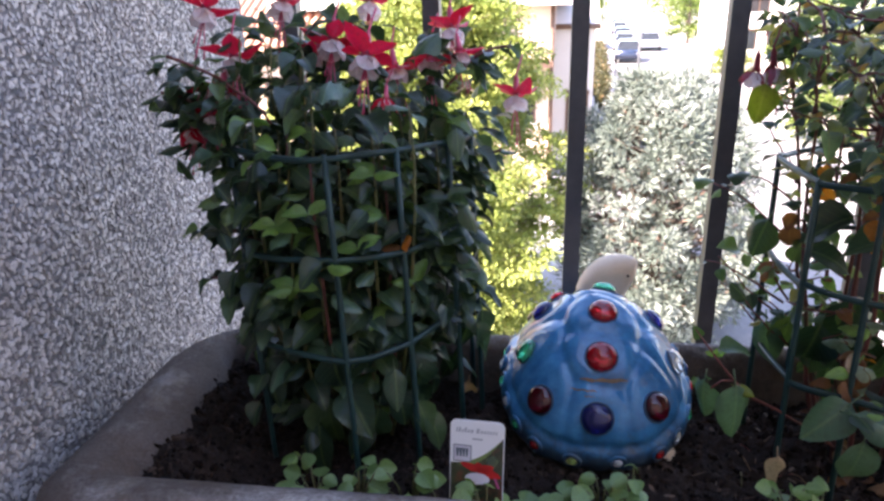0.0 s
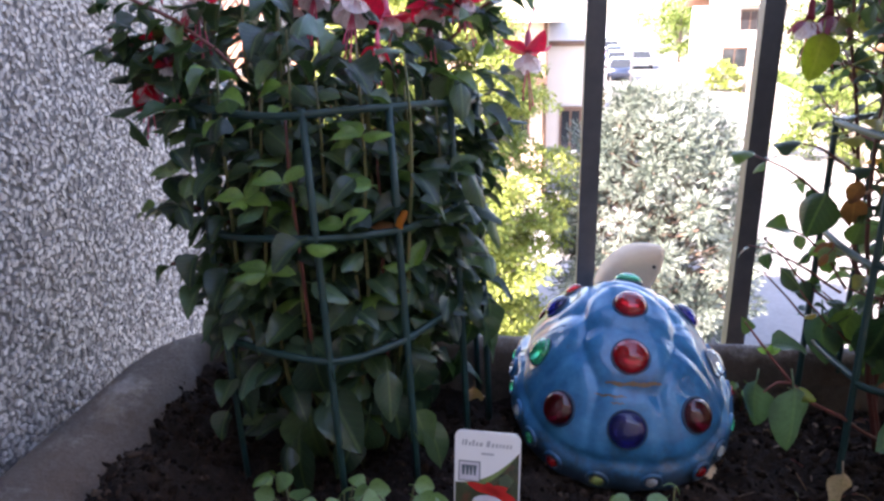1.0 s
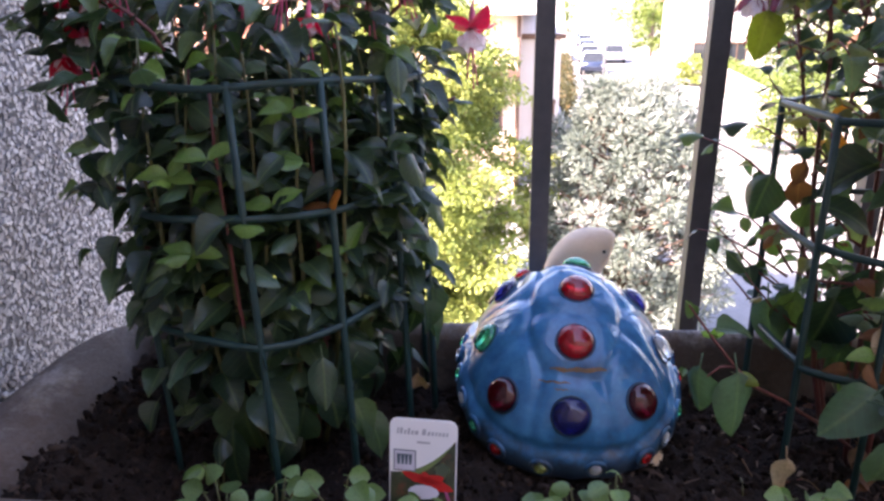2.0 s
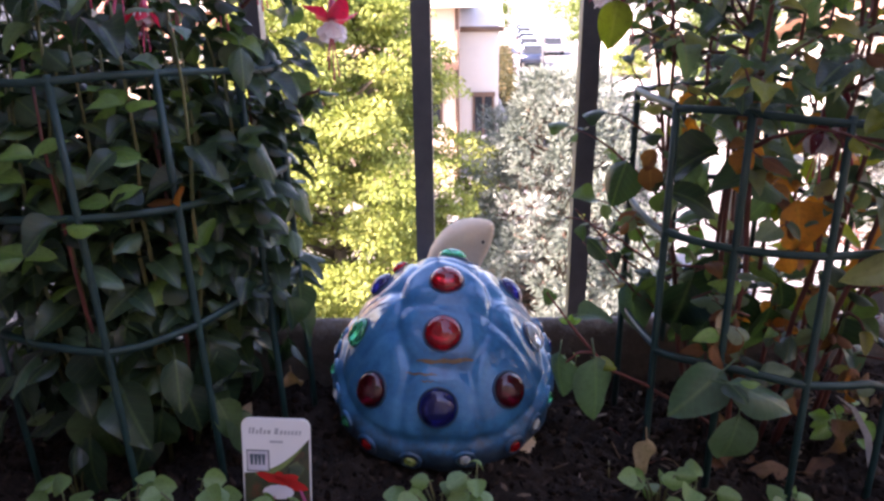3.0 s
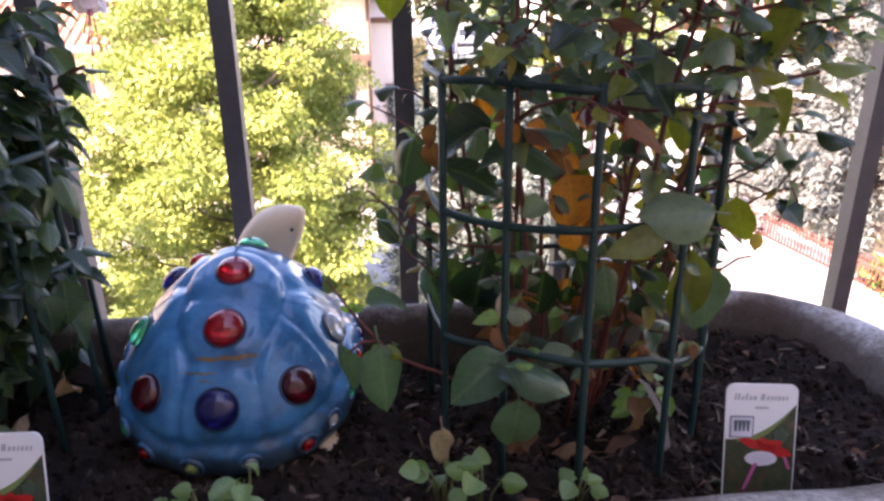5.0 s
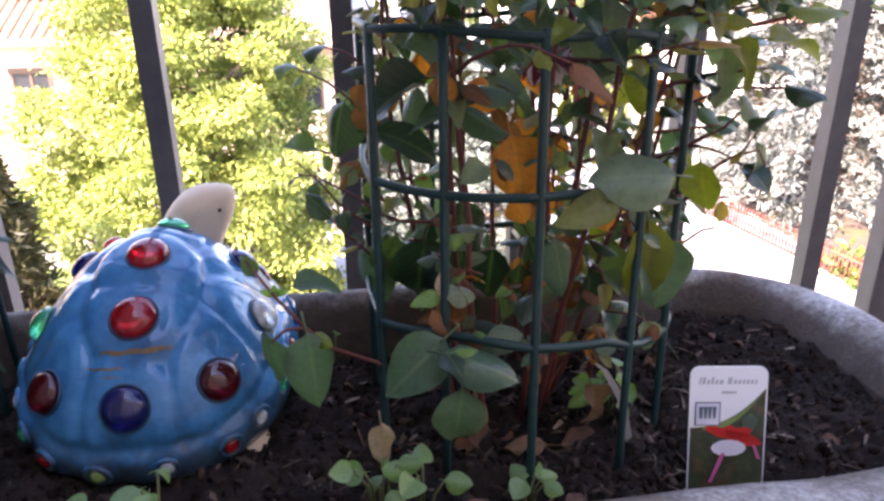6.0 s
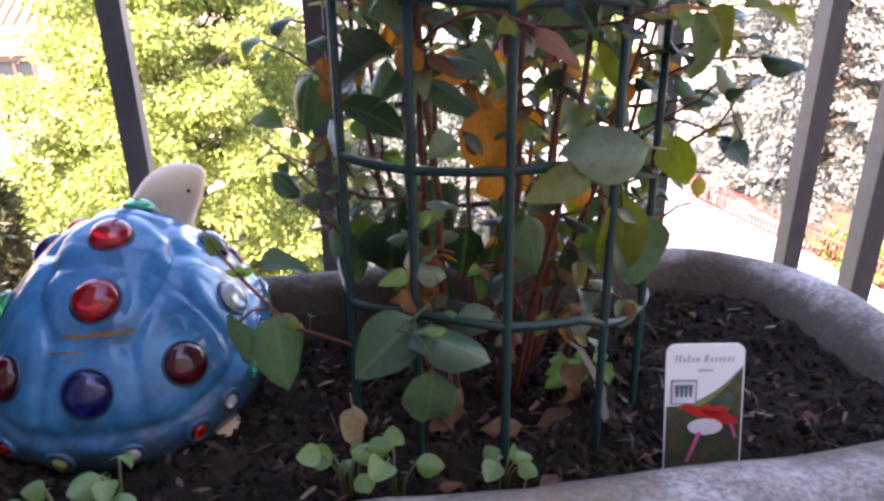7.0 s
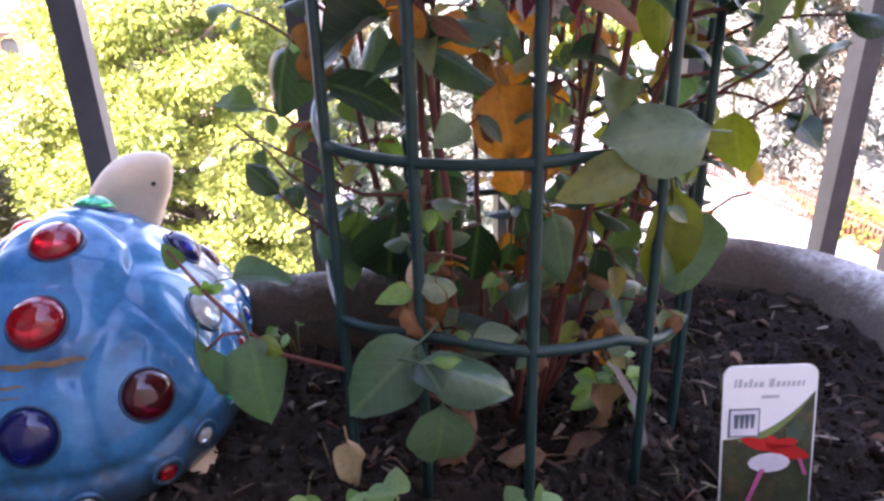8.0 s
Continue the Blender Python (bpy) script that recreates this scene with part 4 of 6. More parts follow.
# the leafy top, wider than the wire
for i in range(75):
    a = rng.uniform(0, 6.28)
    r = 0.150 * math.sqrt(rng.random())
    z = rng.uniform(0.835, 0.900) - 0.25 * max(0.0, r - 0.10)
    p = Vector((MID_A.x + r * math.cos(a), MID_A.y + r * math.sin(a), z))
    o = Vector((math.cos(a), math.sin(a), 0))
    leaf(plant_a, p, o * rng.uniform(0.3, 1.0) + Vector((rng.uniform(-0.8, 0.8), rng.uniform(-0.8, 0.8), rng.uniform(-0.3, 0.25))), rng.uniform(0.024, 0.038), rng.choice(("green", "green", "green", "mid")), o * 0.3 + Vector((0, 0, 1)))
# the far top, over the back of the wire
for i in range(90):
    p = Vector((rng.uniform(-0.34, -0.17), rng.uniform(0.68, 0.80), rng.uniform(0.79, 0.94)))
    leaf(plant_a, p, (rng.uniform(-1, 1), rng.uniform(-0.8, 0.6), rng.uniform(-0.4, 0.2)), rng.uniform(0.028, 0.044), "green", (rng.uniform(-0.4, 0.4), -0.2, 1))
for i in range(26):
    p = Vector((rng.uniform(-0.15, -0.06), rng.uniform(0.68, 0.79), rng.uniform(0.80, 0.92)))
    leaf(plant_a, p, (rng.uniform(-0.6, 1), rng.uniform(-0.8, 0.6), rng.uniform(-0.5, 0.1)), rng.uniform(0.026, 0.040), "green", (rng.uniform(-0.4, 0.4), -0.2, 1))
# a mass that leans out towards the wall
for i in range(70):
    p = Vector((rng.uniform(-0.345, -0.265), rng.uniform(0.575, 0.70), rng.uniform(0.800, 0.895)))
    leaf(plant_a, p, (rng.uniform(-1.0, 0.5), rng.uniform(-0.8, 0.3), rng.uniform(-0.5, 0.2)), rng.uniform(0.026, 0.040), "green", (rng.uniform(-0.4, 0.2), -0.2, 1))
# leaves over the corner of the wire by the wall
for i in range(44):
    z = rng.uniform(0.53, 0.83)
    p = Vector((CAGE_A.x - 0.085 + 0.08 * (0.82 - z) + rng.uniform(-0.026, 0.03), CAGE_A.y - 0.110 + rng.uniform(-0.012, 0.03), z))
    leaf(plant_a, p, (rng.uniform(-0.9, 0.7), -0.5 + rng.uniform(-0.4, 0.3), rng.uniform(-0.6, 0.1)), rng.uniform(0.022, 0.036), "green", (rng.uniform(-0.3, 0.3), -0.5, 0.9))
# bright young tips on the near side
for x, y, z in ((-0.145, 0.590, 0.763), (-0.205, 0.565, 0.770), (-0.168, 0.565, 0.640), (-0.090, 0.635, 0.765), (-0.190, 0.560, 0.722), (-0.100, 0.630, 0.725), (-0.150, 0.590, 0.800), (-0.120, 0.610, 0.690), (-0.225, 0.562, 0.700), (-0.165, 0.575, 0.735), (-0.085, 0.640, 0.700), (-0.095, 0.632, 0.740), (-0.240, 0.575, 0.755)):
    for k in range(4):
        a = k * 1.6 + x * 40
        leaf(plant_a, (x, y, z), (math.cos(a), -0.5 + 0.6 * math.sin(a), 0.25), 0.027, "young", (0, -0.5, 0.9))
centred_leaf(plant_a, (-0.125, 0.592, 0.737), (0.3, -0.3, 0.5), 0.02, "orange")
centred_leaf(plant_a, (-0.140, 0.596, 0.730), (-0.8, -0.3, 0.1), 0.022, "rust")
# a spray that reaches out towards the wall
for (s, e, n) in (((-0.27, 0.66, 0.80), (-0.345, 0.60, 0.872), 6), ((-0.25, 0.62, 0.84), (-0.330, 0.585, 0.905), 6), ((-0.27, 0.65, 0.70), (-0.338, 0.615, 0.735), 5),
                  ((-0.26, 0.63, 0.66), (-0.325, 0.60, 0.690), 4), ((-0.10, 0.72, 0.86), (-0.035, 0.745, 0.898), 5), ((-0.09, 0.74, 0.74), (-0.045, 0.75, 0.79), 5)):
    pts = stem_path(s, e, (0, 0, 0.012))
    part("twig", Geo().tube(pts, 0.0016, 4), M_STEM, plant_a)
    dress(plant_a, pts, Vector((s[0], s[1], 0)), (0.026, 0.040), ("green",), 0.012, 0.25, 1.0, 0.0, 0.3)
# flowers
for at, size, lean, wide in (((-0.0312, 0.7455, 0.8487), 0.029, (0, 0, 0), 1.00),
                             ((-0.3211, 0.6600, 0.9432), 0.030, (-0.1, -0.2, 0), 0.90),
                             ((-0.2853, 0.6300, 0.9008), 0.028, (0.2, -0.1, 0), 1.00),
                             ((-0.2972, 0.6200, 0.8741), 0.029, (-0.2, -0.2, 0), 0.50),
                             ((-0.3293, 0.6200, 0.8360), 0.024, (0, 0, 0), 0.25),
                             ((-0.3021, 0.6000, 0.8515), 0.018, (0.3, 0, 0), 0.90),
                             ((-0.2675, 0.7200, 0.9472), 0.030, (0, -0.1, 0), 0.90),
                             ((-0.2114, 0.7000, 0.9102), 0.032, (0, -0.2, 0), 0.80),
                             ((-0.1677, 0.6600, 0.8977), 0.034, (0, -0.3, 0), 1.00),
                             ((-0.1498, 0.7000, 0.8833), 0.028, (0.2, 0, 0), 0.70),
                             ((-0.1157, 0.7200, 0.8909), 0.030, (0, 0, 0), 0.60),
                             ((-0.0976, 0.7400, 0.9179), 0.030, (0.1, 0, 0), 1.00),
                             ((-0.1865, 0.7600, 0.9447), 0.030, (0, 0, 0), 0.90),
                             ((-0.0857, 0.7100, 0.8967), 0.024, (0.2, 0, 0), 0.50),
                             ((-0.2399, 0.7300, 0.8946), 0.026, (-0.3, 0, 0), 0.90),
                             ((-0.1441, 0.6300, 0.8616), 0.018, (0, 0, 0), 0.30)):
    flower(plant_a, at, size, (lean[0], lean[1] - 0.35, 0), False, wide)

settle(plant_a, {"green": M_LEAF_JOINED})

# ---- the sparse fuchsia ----
plant_b = thing("fuchsia_plant", (CAGE_B.x, CAGE_B.y, SOIL), "sparse fuchsia with red stems and yellowing leaves", "plant")
WAITING[plant_b.name] = []
KINDS_B = ("grey",) * 12 + ("mid", "mid", "mid", "lime", "rust", "green", "green", "green", "pale")
for i in range(17):
    a = i * 2.399 + 0.4
    r0, r1 = 0.015 + 0.05 * rng.random(), 0.135 * math.sqrt((i + 0.5) / 17)
    top = rng.uniform(0.90, 1.02) - 0.5 * max(0, r1 - 0.08)
    s = (CAGE_B.x + r0 * math.cos(a), CAGE_B.y + r0 * math.sin(a), SOIL - 0.01)
    e = (CAGE_B.x + 0.01 + r1 * 1.15 * math.cos(a), CAGE_B.y + r1 * math.sin(a), top)
    pts = stem_path(s, e, (0.012 * math.cos(a), 0.012 * math.sin(a), 0), 10)
    part("stem", Geo().tube(pts, [0.0027 - 0.00015 * k for k in range(11)], 6), M_STEM, plant_b)
    dress(plant_b, pts, CAGE_B, (0.024, 0.042), KINDS_B, 0.034, 0.2, 0.9, 0.38, 0.22)
    for k in (2, 3, 4, 5, 6, 7, 7, 8, 8, 8, 9, 9, 9, 10):
        high = k > 5
        if rng.random() < (0.85 if high else 0.4):
            b = a + rng.uniform(-1.1, 1.1)
            L = rng.uniform(0.05, 0.12) if high else rng.uniform(0.03, 0.07)
            q = pts[k]
            end = Vector((q.x + L * math.cos(b), q.y + L * 0.8 * math.sin(b), q.z + rng.uniform(0.0, 0.05)))
            if end.x < 0.225:           # nothing hangs out over the turtle
                end.x = q.x + (0.225 - q.x) * (0.4 if q.x > 0.225 else -0.4)
            tw = stem_path(q, end, (0, 0, rng.uniform(-0.012, 0.014)), 6)
            part("twig", Geo().tube(tw, [0.0017 - 0.00016 * j for j in range(7)], 5), M_STEM, plant_b)
            dress(plant_b, tw, Vector((q.x, q.y, 0)), (0.019, 0.034), KINDS_B, 0.018, 0.3, 0.9, 0.14, 0.20)
            leaf(plant_b, tw[-1], tw[-1] - tw[-2] + Vector((0, 0, -0.002)), rng.uniform(0.020, 0.032), rng.choice(KINDS_B), (0, -0.4, 0.9))

# a thicket of leaves above the wire
for i in range(380):
    a, r = rng.uniform(0, 6.28), 0.165 * math.sqrt(rng.random())
    p = Vector((CAGE_B.x + 0.05 + r * 1.2 * math.cos(a), CAGE_B.y + r * math.sin(a), rng.uniform(0.795, 0.97)))
    if p.x < 0.25 or (p.x < 0.34 and i % 2):
        continue
    o = Vector((math.cos(a), math.sin(a), 0))
    leaf(plant_b, p, o * rng.uniform(0.2, 0.8) + Vector((rng.uniform(-0.8, 0.8), rng.uniform(-0.8, 0.8), rng.uniform(-0.45, 0.25))), rng.uniform(0.018, 0.034), rng.choice(KINDS_B), o * 0.25 + Vector((rng.uniform(-0.3, 0.3), rng.uniform(-0.3, 0.3), 1)))
# shaded leaves deep inside the wire
for i in range(55):
    a, r = rng.uniform(-0.4, 3.5), 0.115 * math.sqrt(rng.random())
    p = Vector((CAGE_B.x + 0.02 + r * math.cos(a), CAGE_B.y + 0.8 * r * math.sin(a), rng.uniform(0.60, 0.79)))
    leaf(plant_b, p, (rng.uniform(-1, 1), rng.uniform(-0.7, 0.4), rng.uniform(-0.8, 0.1)), rng.uniform(0.026, 0.042), rng.choice(("green", "green", "green", "mid", "mid", "grey", "grey", "grey", "lime", "rust")), (rng.uniform(-0.4, 0.4), -0.4, 0.8), "leaf", rng.randrange(6))
# leaves that stand out
up = (0.0, -0.9, 0.45)
centred_leaf(plant_b, (0.3215, 0.590, 0.706), (0.25, -0.1, -1), 0.047, "orange", up, 1, "large bright orange dying leaf")
centred_leaf(plant_b, (0.330, 0.610, 0.672), (0.5, 0, -1), 0.026, "orange", up, 2)
centred_leaf(plant_b, (0.352, 0.640, 0.668), (0.8, 0, -0.5), 0.034, "orange", up, 1)
centred_leaf(plant_b, (0.377, 0.548, 0.712), (-0.9, -0.1, 0.08), 0.056, "pale", (0, -0.7, 0.7), 0, "broad dusty pale green leaf")
centred_leaf(plant_b, (0.350, 0.545, 0.692), (-0.8, -0.1, -0.25), 0.044, "grey", up, 1)
centred_leaf(plant_b, (0.374, 0.590, 0.778), (0.05, -0.2, -1), 0.056, "pale", up, 2)
centred_leaf(plant_b, (0.402, 0.565, 0.640), (0.1, -0.1, -1), 0.078, "long", up, 3, "long yellow-green leaf hanging down")
centred_leaf(plant_b, (0.416, 0.575, 0.632), (0.22, -0.1, -1), 0.064, "mid", up, 1)
centred_leaf(plant_b, (0.293, 0.545, 0.598), (0.9, -0.35, -0.15), 0.054, "mid", (0, -0.6, 0.8), 2, "broad dull green leaf low on the plant")
centred_leaf(plant_b, (0.250, 0.560, 0.590), (-0.7, -0.3, -0.5), 0.058, "mid", (0, -0.8, 0.6), 1)
centred_leaf(plant_b, (0.276, 0.548, 0.552), (-0.1, -0.1, -1), 0.056, "mid", up, 3)
centred_leaf(plant_b, (0.272, 0.545, 0.603), (0.2, -0.9, 0.1), 0.030, "green", (0, -0.3, 1), 0)
for k in range(4):
    leaf(plant_b, (0.274, 0.546, 0.608), (math.cos(k * 1.6), -0.3 + 0.5 * math.sin(k * 1.6), 0.3), 0.015, "young", (0, -0.4, 1))
# a withered shoot tip with crumpled brown leaves under a pale pair
for x, y, z, way, size, kind in ((0.268, 0.584, 0.618, (-0.4, -0.2, -0.9), 0.030, "dry"), (0.276, 0.582, 0.612, (0.3, -0.2, -0.9), 0.032, "dry"), (0.281, 0.586, 0.604, (0.6, -0.3, -0.6), 0.026, "rust"), (0.272, 0.578, 0.604, (-0.1, -0.2, -1), 0.024, "dry"),
                                 (0.260, 0.580, 0.628, (-0.9, -0.2, 0.1), 0.022, "young"), (0.284, 0.580, 0.631, (0.9, -0.1, -0.1), 0.024, "pale"), (0.279, 0.578, 0.620, (-0.2, -0.3, -0.9), 0.026, "rust"), (0.270, 0.576, 0.611, (0.5, -0.3, -0.7), 0.024, "rust"), (0.272, 0.584, 0.638, (0.2, 0.2, 0.8), 0.022, "husk")):
    centred_leaf(plant_b, (x, y, z), way, size, kind, (0.1 * way[0], -0.6, 0.8), rng.randrange(4))
# big leaves inside and round the wire, each as it hangs
for x, y, z, way, size, kind, face in ((0.246, 0.620, 0.755, (-0.9, -0.2, -0.15), 0.050, "green", (0, -0.45, 0.9)), (0.261, 0.625, 0.720, (0.9, -0.1, -0.2), 0.056, "green", (0, -0.55, 0.8)),
                                       (0.209, 0.680, 0.716, (-0.35, -0.1, -0.9), 0.046, "green", (-0.4, -0.8, 0.4)), (0.231, 0.660, 0.723, (0.1, 0, -1), 0.034, "rust", (-0.3, -0.9, 0.3)),
                                       (0.276, 0.600, 0.746, (-0.95, -0.1, -0.12), 0.056, "mid", (0, -0.25, 1)), (0.306, 0.605, 0.757, (0.95, -0.1, 0.12), 0.044, "mid", (0, -0.3, 1)),
                                       (0.309, 0.620, 0.730, (0.8, -0.2, -0.35), 0.048, "mid", (0, -0.5, 0.9)), (0.269, 0.620, 0.776, (0.7, -0.2, -0.3), 0.040, "mid", (0, -0.5, 0.8)),
                                       (0.305, 0.622, 0.774, (0.9, -0.1, -0.2), 0.038, "green", (0, -0.5, 0.8)), (0.297, 0.655, 0.632, (0.05, 0, -1), 0.072, "green", (0.1, -0.9, 0.3)),
                                       (0.262, 0.650, 0.612, (-0.25, -0.1, -1), 0.062, "green", (-0.2, -0.9, 0.4)), (0.232, 0.680, 0.600, (0.15, 0, -1), 0.060, "mid", (-0.5, -0.8, 0.3)),
                                       (0.246, 0.676, 0.610, (-0.1, 0, -1), 0.056, "green", (-0.2, -0.9, 0.3)), (0.352, 0.592, 0.636, (0.25, -0.1, -0.9), 0.048, "mid", (0.1, -0.8, 0.5)),
                                       (0.372, 0.625, 0.630, (0.6, -0.1, -0.6), 0.044, "rust", (0, -0.7, 0.6)), (0.311, 0.600, 0.588, (0.95, -0.1, -0.05), 0.054, "green", (0, -0.5, 0.8)),
                                       (0.387, 0.620, 0.598, (0.2, 0, -1), 0.052, "green", (0.2, -0.9, 0.3)), (0.402, 0.640, 0.612, (-0.1, 0, -1), 0.050, "green", (0.2, -0.9, 0.3)),
                                       (0.449, 0.600, 0.684, (0.15, -0.1, -1), 0.042, "lime", (-0.7, -0.6, 0.3)), (0.456, 0.600, 0.757, (0.25, -0.1, -1), 0.046, "pale", (0.3, -0.8, 0.4)),
                                       (0.474, 0.590, 0.737, (0.7, -0.1, -0.5), 0.034, "pale", (0.2, -0.5, 0.8)), (0.482, 0.590, 0.700, (0.25, -0.1, -1), 0.036, "pale", (0.6, -0.7, 0.3)),
                                       (0.410, 0.600, 0.682, (0.8, -0.1, -0.15), 0.040, "green", (0, -0.4, 0.9)), (0.384, 0.625, 0.732, (0.9, 0, -0.05), 0.046, "green", (0, -0.3, 1)),
                                       (0.394, 0.622, 0.662, (0.4, -0.1, -0.9), 0.032, "orange", (0, -0.8, 0.5)), (0.309, 0.642, 0.744, (0.6, 0, -0.5), 0.030, "orange", (0, -0.8, 0.5)),
                                       (0.420, 0.640, 0.745, (0.2, 0, -1), 0.044, "lime", (0, -0.8, 0.5)), (0.405, 0.655, 0.770, (-0.4, 0, -0.9), 0.044, "mid", (0, -0.8, 0.5))):
    centred_leaf(plant_b, (x, y, z), way, size, kind, face, rng.randrange(6))
# a thick side branch above the wire, its arms reaching out over the rim
for pts, r in (((( 0.372, 0.655, 0.900), (0.385, 0.630, 0.848), (0.394, 0.600, 0.827)), 0.0024), (((0.394, 0.600, 0.827), (0.414, 0.595, 0.829), (0.435, 0.590, 0.833), (0.476, 0.570, 0.842)), 0.0018),
               (((0.345, 0.620, 0.797), (0.370, 0.610, 0.812), (0.394, 0.600, 0.827)), 0.0014), (((0.372, 0.612, 0.808), (0.408, 0.600, 0.797), (0.450, 0.585, 0.788), (0.474, 0.575, 0.794)), 0.0014)):
    part("twig", Geo().tube(pts, r, 6), M_STEM, plant_b)
for x, y, z, way, size, kind, face in ((0.457, 0.580, 0.820, (-0.15, 0.0, -1), 0.058, "lime", (0.3, -0.9, 0.2)), (0.462, 0.588, 0.766, (0.5, -0.1, -0.7), 0.040, "lime", (0.2, -0.7, 0.6)), (0.444, 0.586, 0.800, (0.7, -0.1, -0.55), 0.046, "mid", (0, -0.5, 0.9)),
                                       (0.380, 0.602, 0.804, (0.8, -0.1, -0.35), 0.048, "mid", (0, -0.6, 0.8)), (0.483, 0.572, 0.781, (1, 0, -0.1), 0.044, "lime", (0, -0.25, 1)), (0.418, 0.590, 0.812, (0.8, -0.1, 0.15), 0.040, "lime", (0, -0.5, 0.8)),
                                       (0.335, 0.625, 0.806, (-0.8, -0.2, -0.2), 0.040, "mid", (0, -0.4, 0.9)), (0.350, 0.612, 0.792, (0.6, -0.2, -0.5), 0.038, "green", (0, -0.5, 0.8)), (0.490, 0.570, 0.800, (0.9, -0.1, 0.15), 0.040, "lime", (0, -0.3, 1))):
    centred_leaf(plant_b, (x, y, z), way, size, kind, face, rng.randrange(6))
# two twigs past the wire with pale leaves at their tips
for pts in (((0.405, 0.645, 0.690), (0.438, 0.620, 0.706), (0.460, 0.603, 0.725), (0.470, 0.593, 0.742)), ((0.410, 0.640, 0.655), (0.440, 0.618, 0.680), (0.466, 0.600, 0.706), (0.480, 0.592, 0.712), (0.485, 0.590, 0.702)),
            ((0.415, 0.650, 0.640), (0.440, 0.625, 0.628), (0.458, 0.610, 0.652), (0.466, 0.606, 0.655))):
    part("twig", Geo().tube(pts, 0.0010, 5), M_STEM, plant_b)
# small leaves and fine twigs among the stems
for i in range(70):
    a, r = rng.uniform(0, 6.28), 0.115 * math.sqrt(rng.random())
    p = Vector((CAGE_B.x + r * math.cos(a), CAGE_B.y - 0.01 + 0.8 * r * math.sin(a), rng.uniform(0.56, 0.79)))
    e = p + Vector((rng.uniform(-0.03, 0.03), rng.uniform(-0.03, 0.02), rng.uniform(-0.012, 0.022)))
    tw = stem_path(p, e, (0, 0, 0.004), 4)
    part("twig", Geo().tube(tw, [0.0010, 0.0009, 0.0008, 0.0007, 0.0005], 4), M_STEM, plant_b)
    for k in range(3):
        leaf(plant_b, tw[2 + k], (rng.uniform(-1, 1), rng.uniform(-0.8, 0.3), rng.uniform(-0.8, 0.3)), rng.uniform(0.012, 0.026), rng.choice(("grey", "grey", "mid", "rust", "rust", "young", "pale", "orange")), (rng.uniform(-0.3, 0.3), -0.6, 0.8), "leaf", rng.randrange(4))
# a shoot that leans over the shell and hangs a big leaf beside it
shoot = [Vector(p) for p in ((0.300, 0.640, SOIL + 0.02), (0.270, 0.630, 0.535), (0.246, 0.620, 0.552), (0.226, 0.610, 0.569), (0.197, 0.605, 0.585), (0.182, 0.605, 0.601), (0.164, 0.610, 0.623), (0.146, 0.620, 0.646))]
part("twig", Geo().tube(shoot, [0.0017, 0.0016, 0.0015, 0.0014, 0.0014, 0.0013, 0.0011, 0.0008], 6), M_STEM, plant_b)
part("twig", Geo().tube([shoot[5], shoot[5] + Vector((-0.012, -0.004, 0.002)), shoot[5] + Vector((-0.022, -0.006, -0.006))], [0.0012, 0.001, 0.0008], 5), M_STEM, plant_b)
centred_leaf(plant_b, (0.1865, 0.598, 0.568), (0.12, -0.1, -1), 0.066, "mid", (0.3, -0.9, 0.3), 0, "heart-shaped leaf hanging beside the turtle")
centred_leaf(plant_b, (0.192, 0.602, 0.592), (0.6, -0.5, -0.1), 0.020, "lime", up, 0)
centred_leaf(plant_b, (0.155, 0.604, 0.577), (-0.05, -0.1, -1), 0.048, "mid", (-0.6, -0.7, 0.2), 2)
centred_leaf(plant_b, (0.192, 0.640, 0.618), (0.9, 0.2, -0.05), 0.040, "mid", (0, -0.3, 1), 1)
centred_leaf(plant_b, (0.148, 0.620, 0.642), (-0.3, -0.3, 0.7), 0.018, "green", up, 1)
for k in range(3):
    centred_leaf(plant_b, shoot[6] + Vector((0.004 * (k - 1), 0, 0.003)), (k - 1, -0.3, 0.4), 0.012, "young", up, k)
# small dying leaves low in the wire
for x, y, z, size, kind in ((0.372, 0.620, 0.600, 0.032, "rust"), (0.330, 0.640, 0.715, 0.030, "rust"), (0.285, 0.600, 0.600, 0.028, "rust"), (0.380, 0.600, 0.572, 0.032, "dry"), (0.388, 0.594, 0.578, 0.030, "rust"), (0.412, 0.640, 0.680, 0.030, "orange"),
                            (0.384, 0.585, 0.572, 0.030, "dry"), (0.246, 0.640, 0.745, 0.024, "rust"), (0.226, 0.655, 0.742, 0.024, "rust"), (0.268, 0.650, 0.780, 0.026, "rust"), (0.352, 0.640, 0.662, 0.036, "rust"), (0.365, 0.660, 0.700, 0.024, "orange"),
                            (0.340, 0.660, 0.590, 0.050, "green"), (0.320, 0.670, 0.600, 0.054, "green"), (0.360, 0.670, 0.610, 0.050, "green"), (0.280, 0.680, 0.585, 0.050, "green"), (0.345, 0.690, 0.560, 0.050, "green"), (0.300, 0.690, 0.560, 0.050, "green")):
    centred_leaf(plant_b, (x, y, z), (rng.uniform(-0.6, 0.6), rng.uniform(-0.3, 0.1), -0.8), size, kind, (rng.uniform(-0.4, 0.4), -0.8, 0.5), rng.randrange(6))
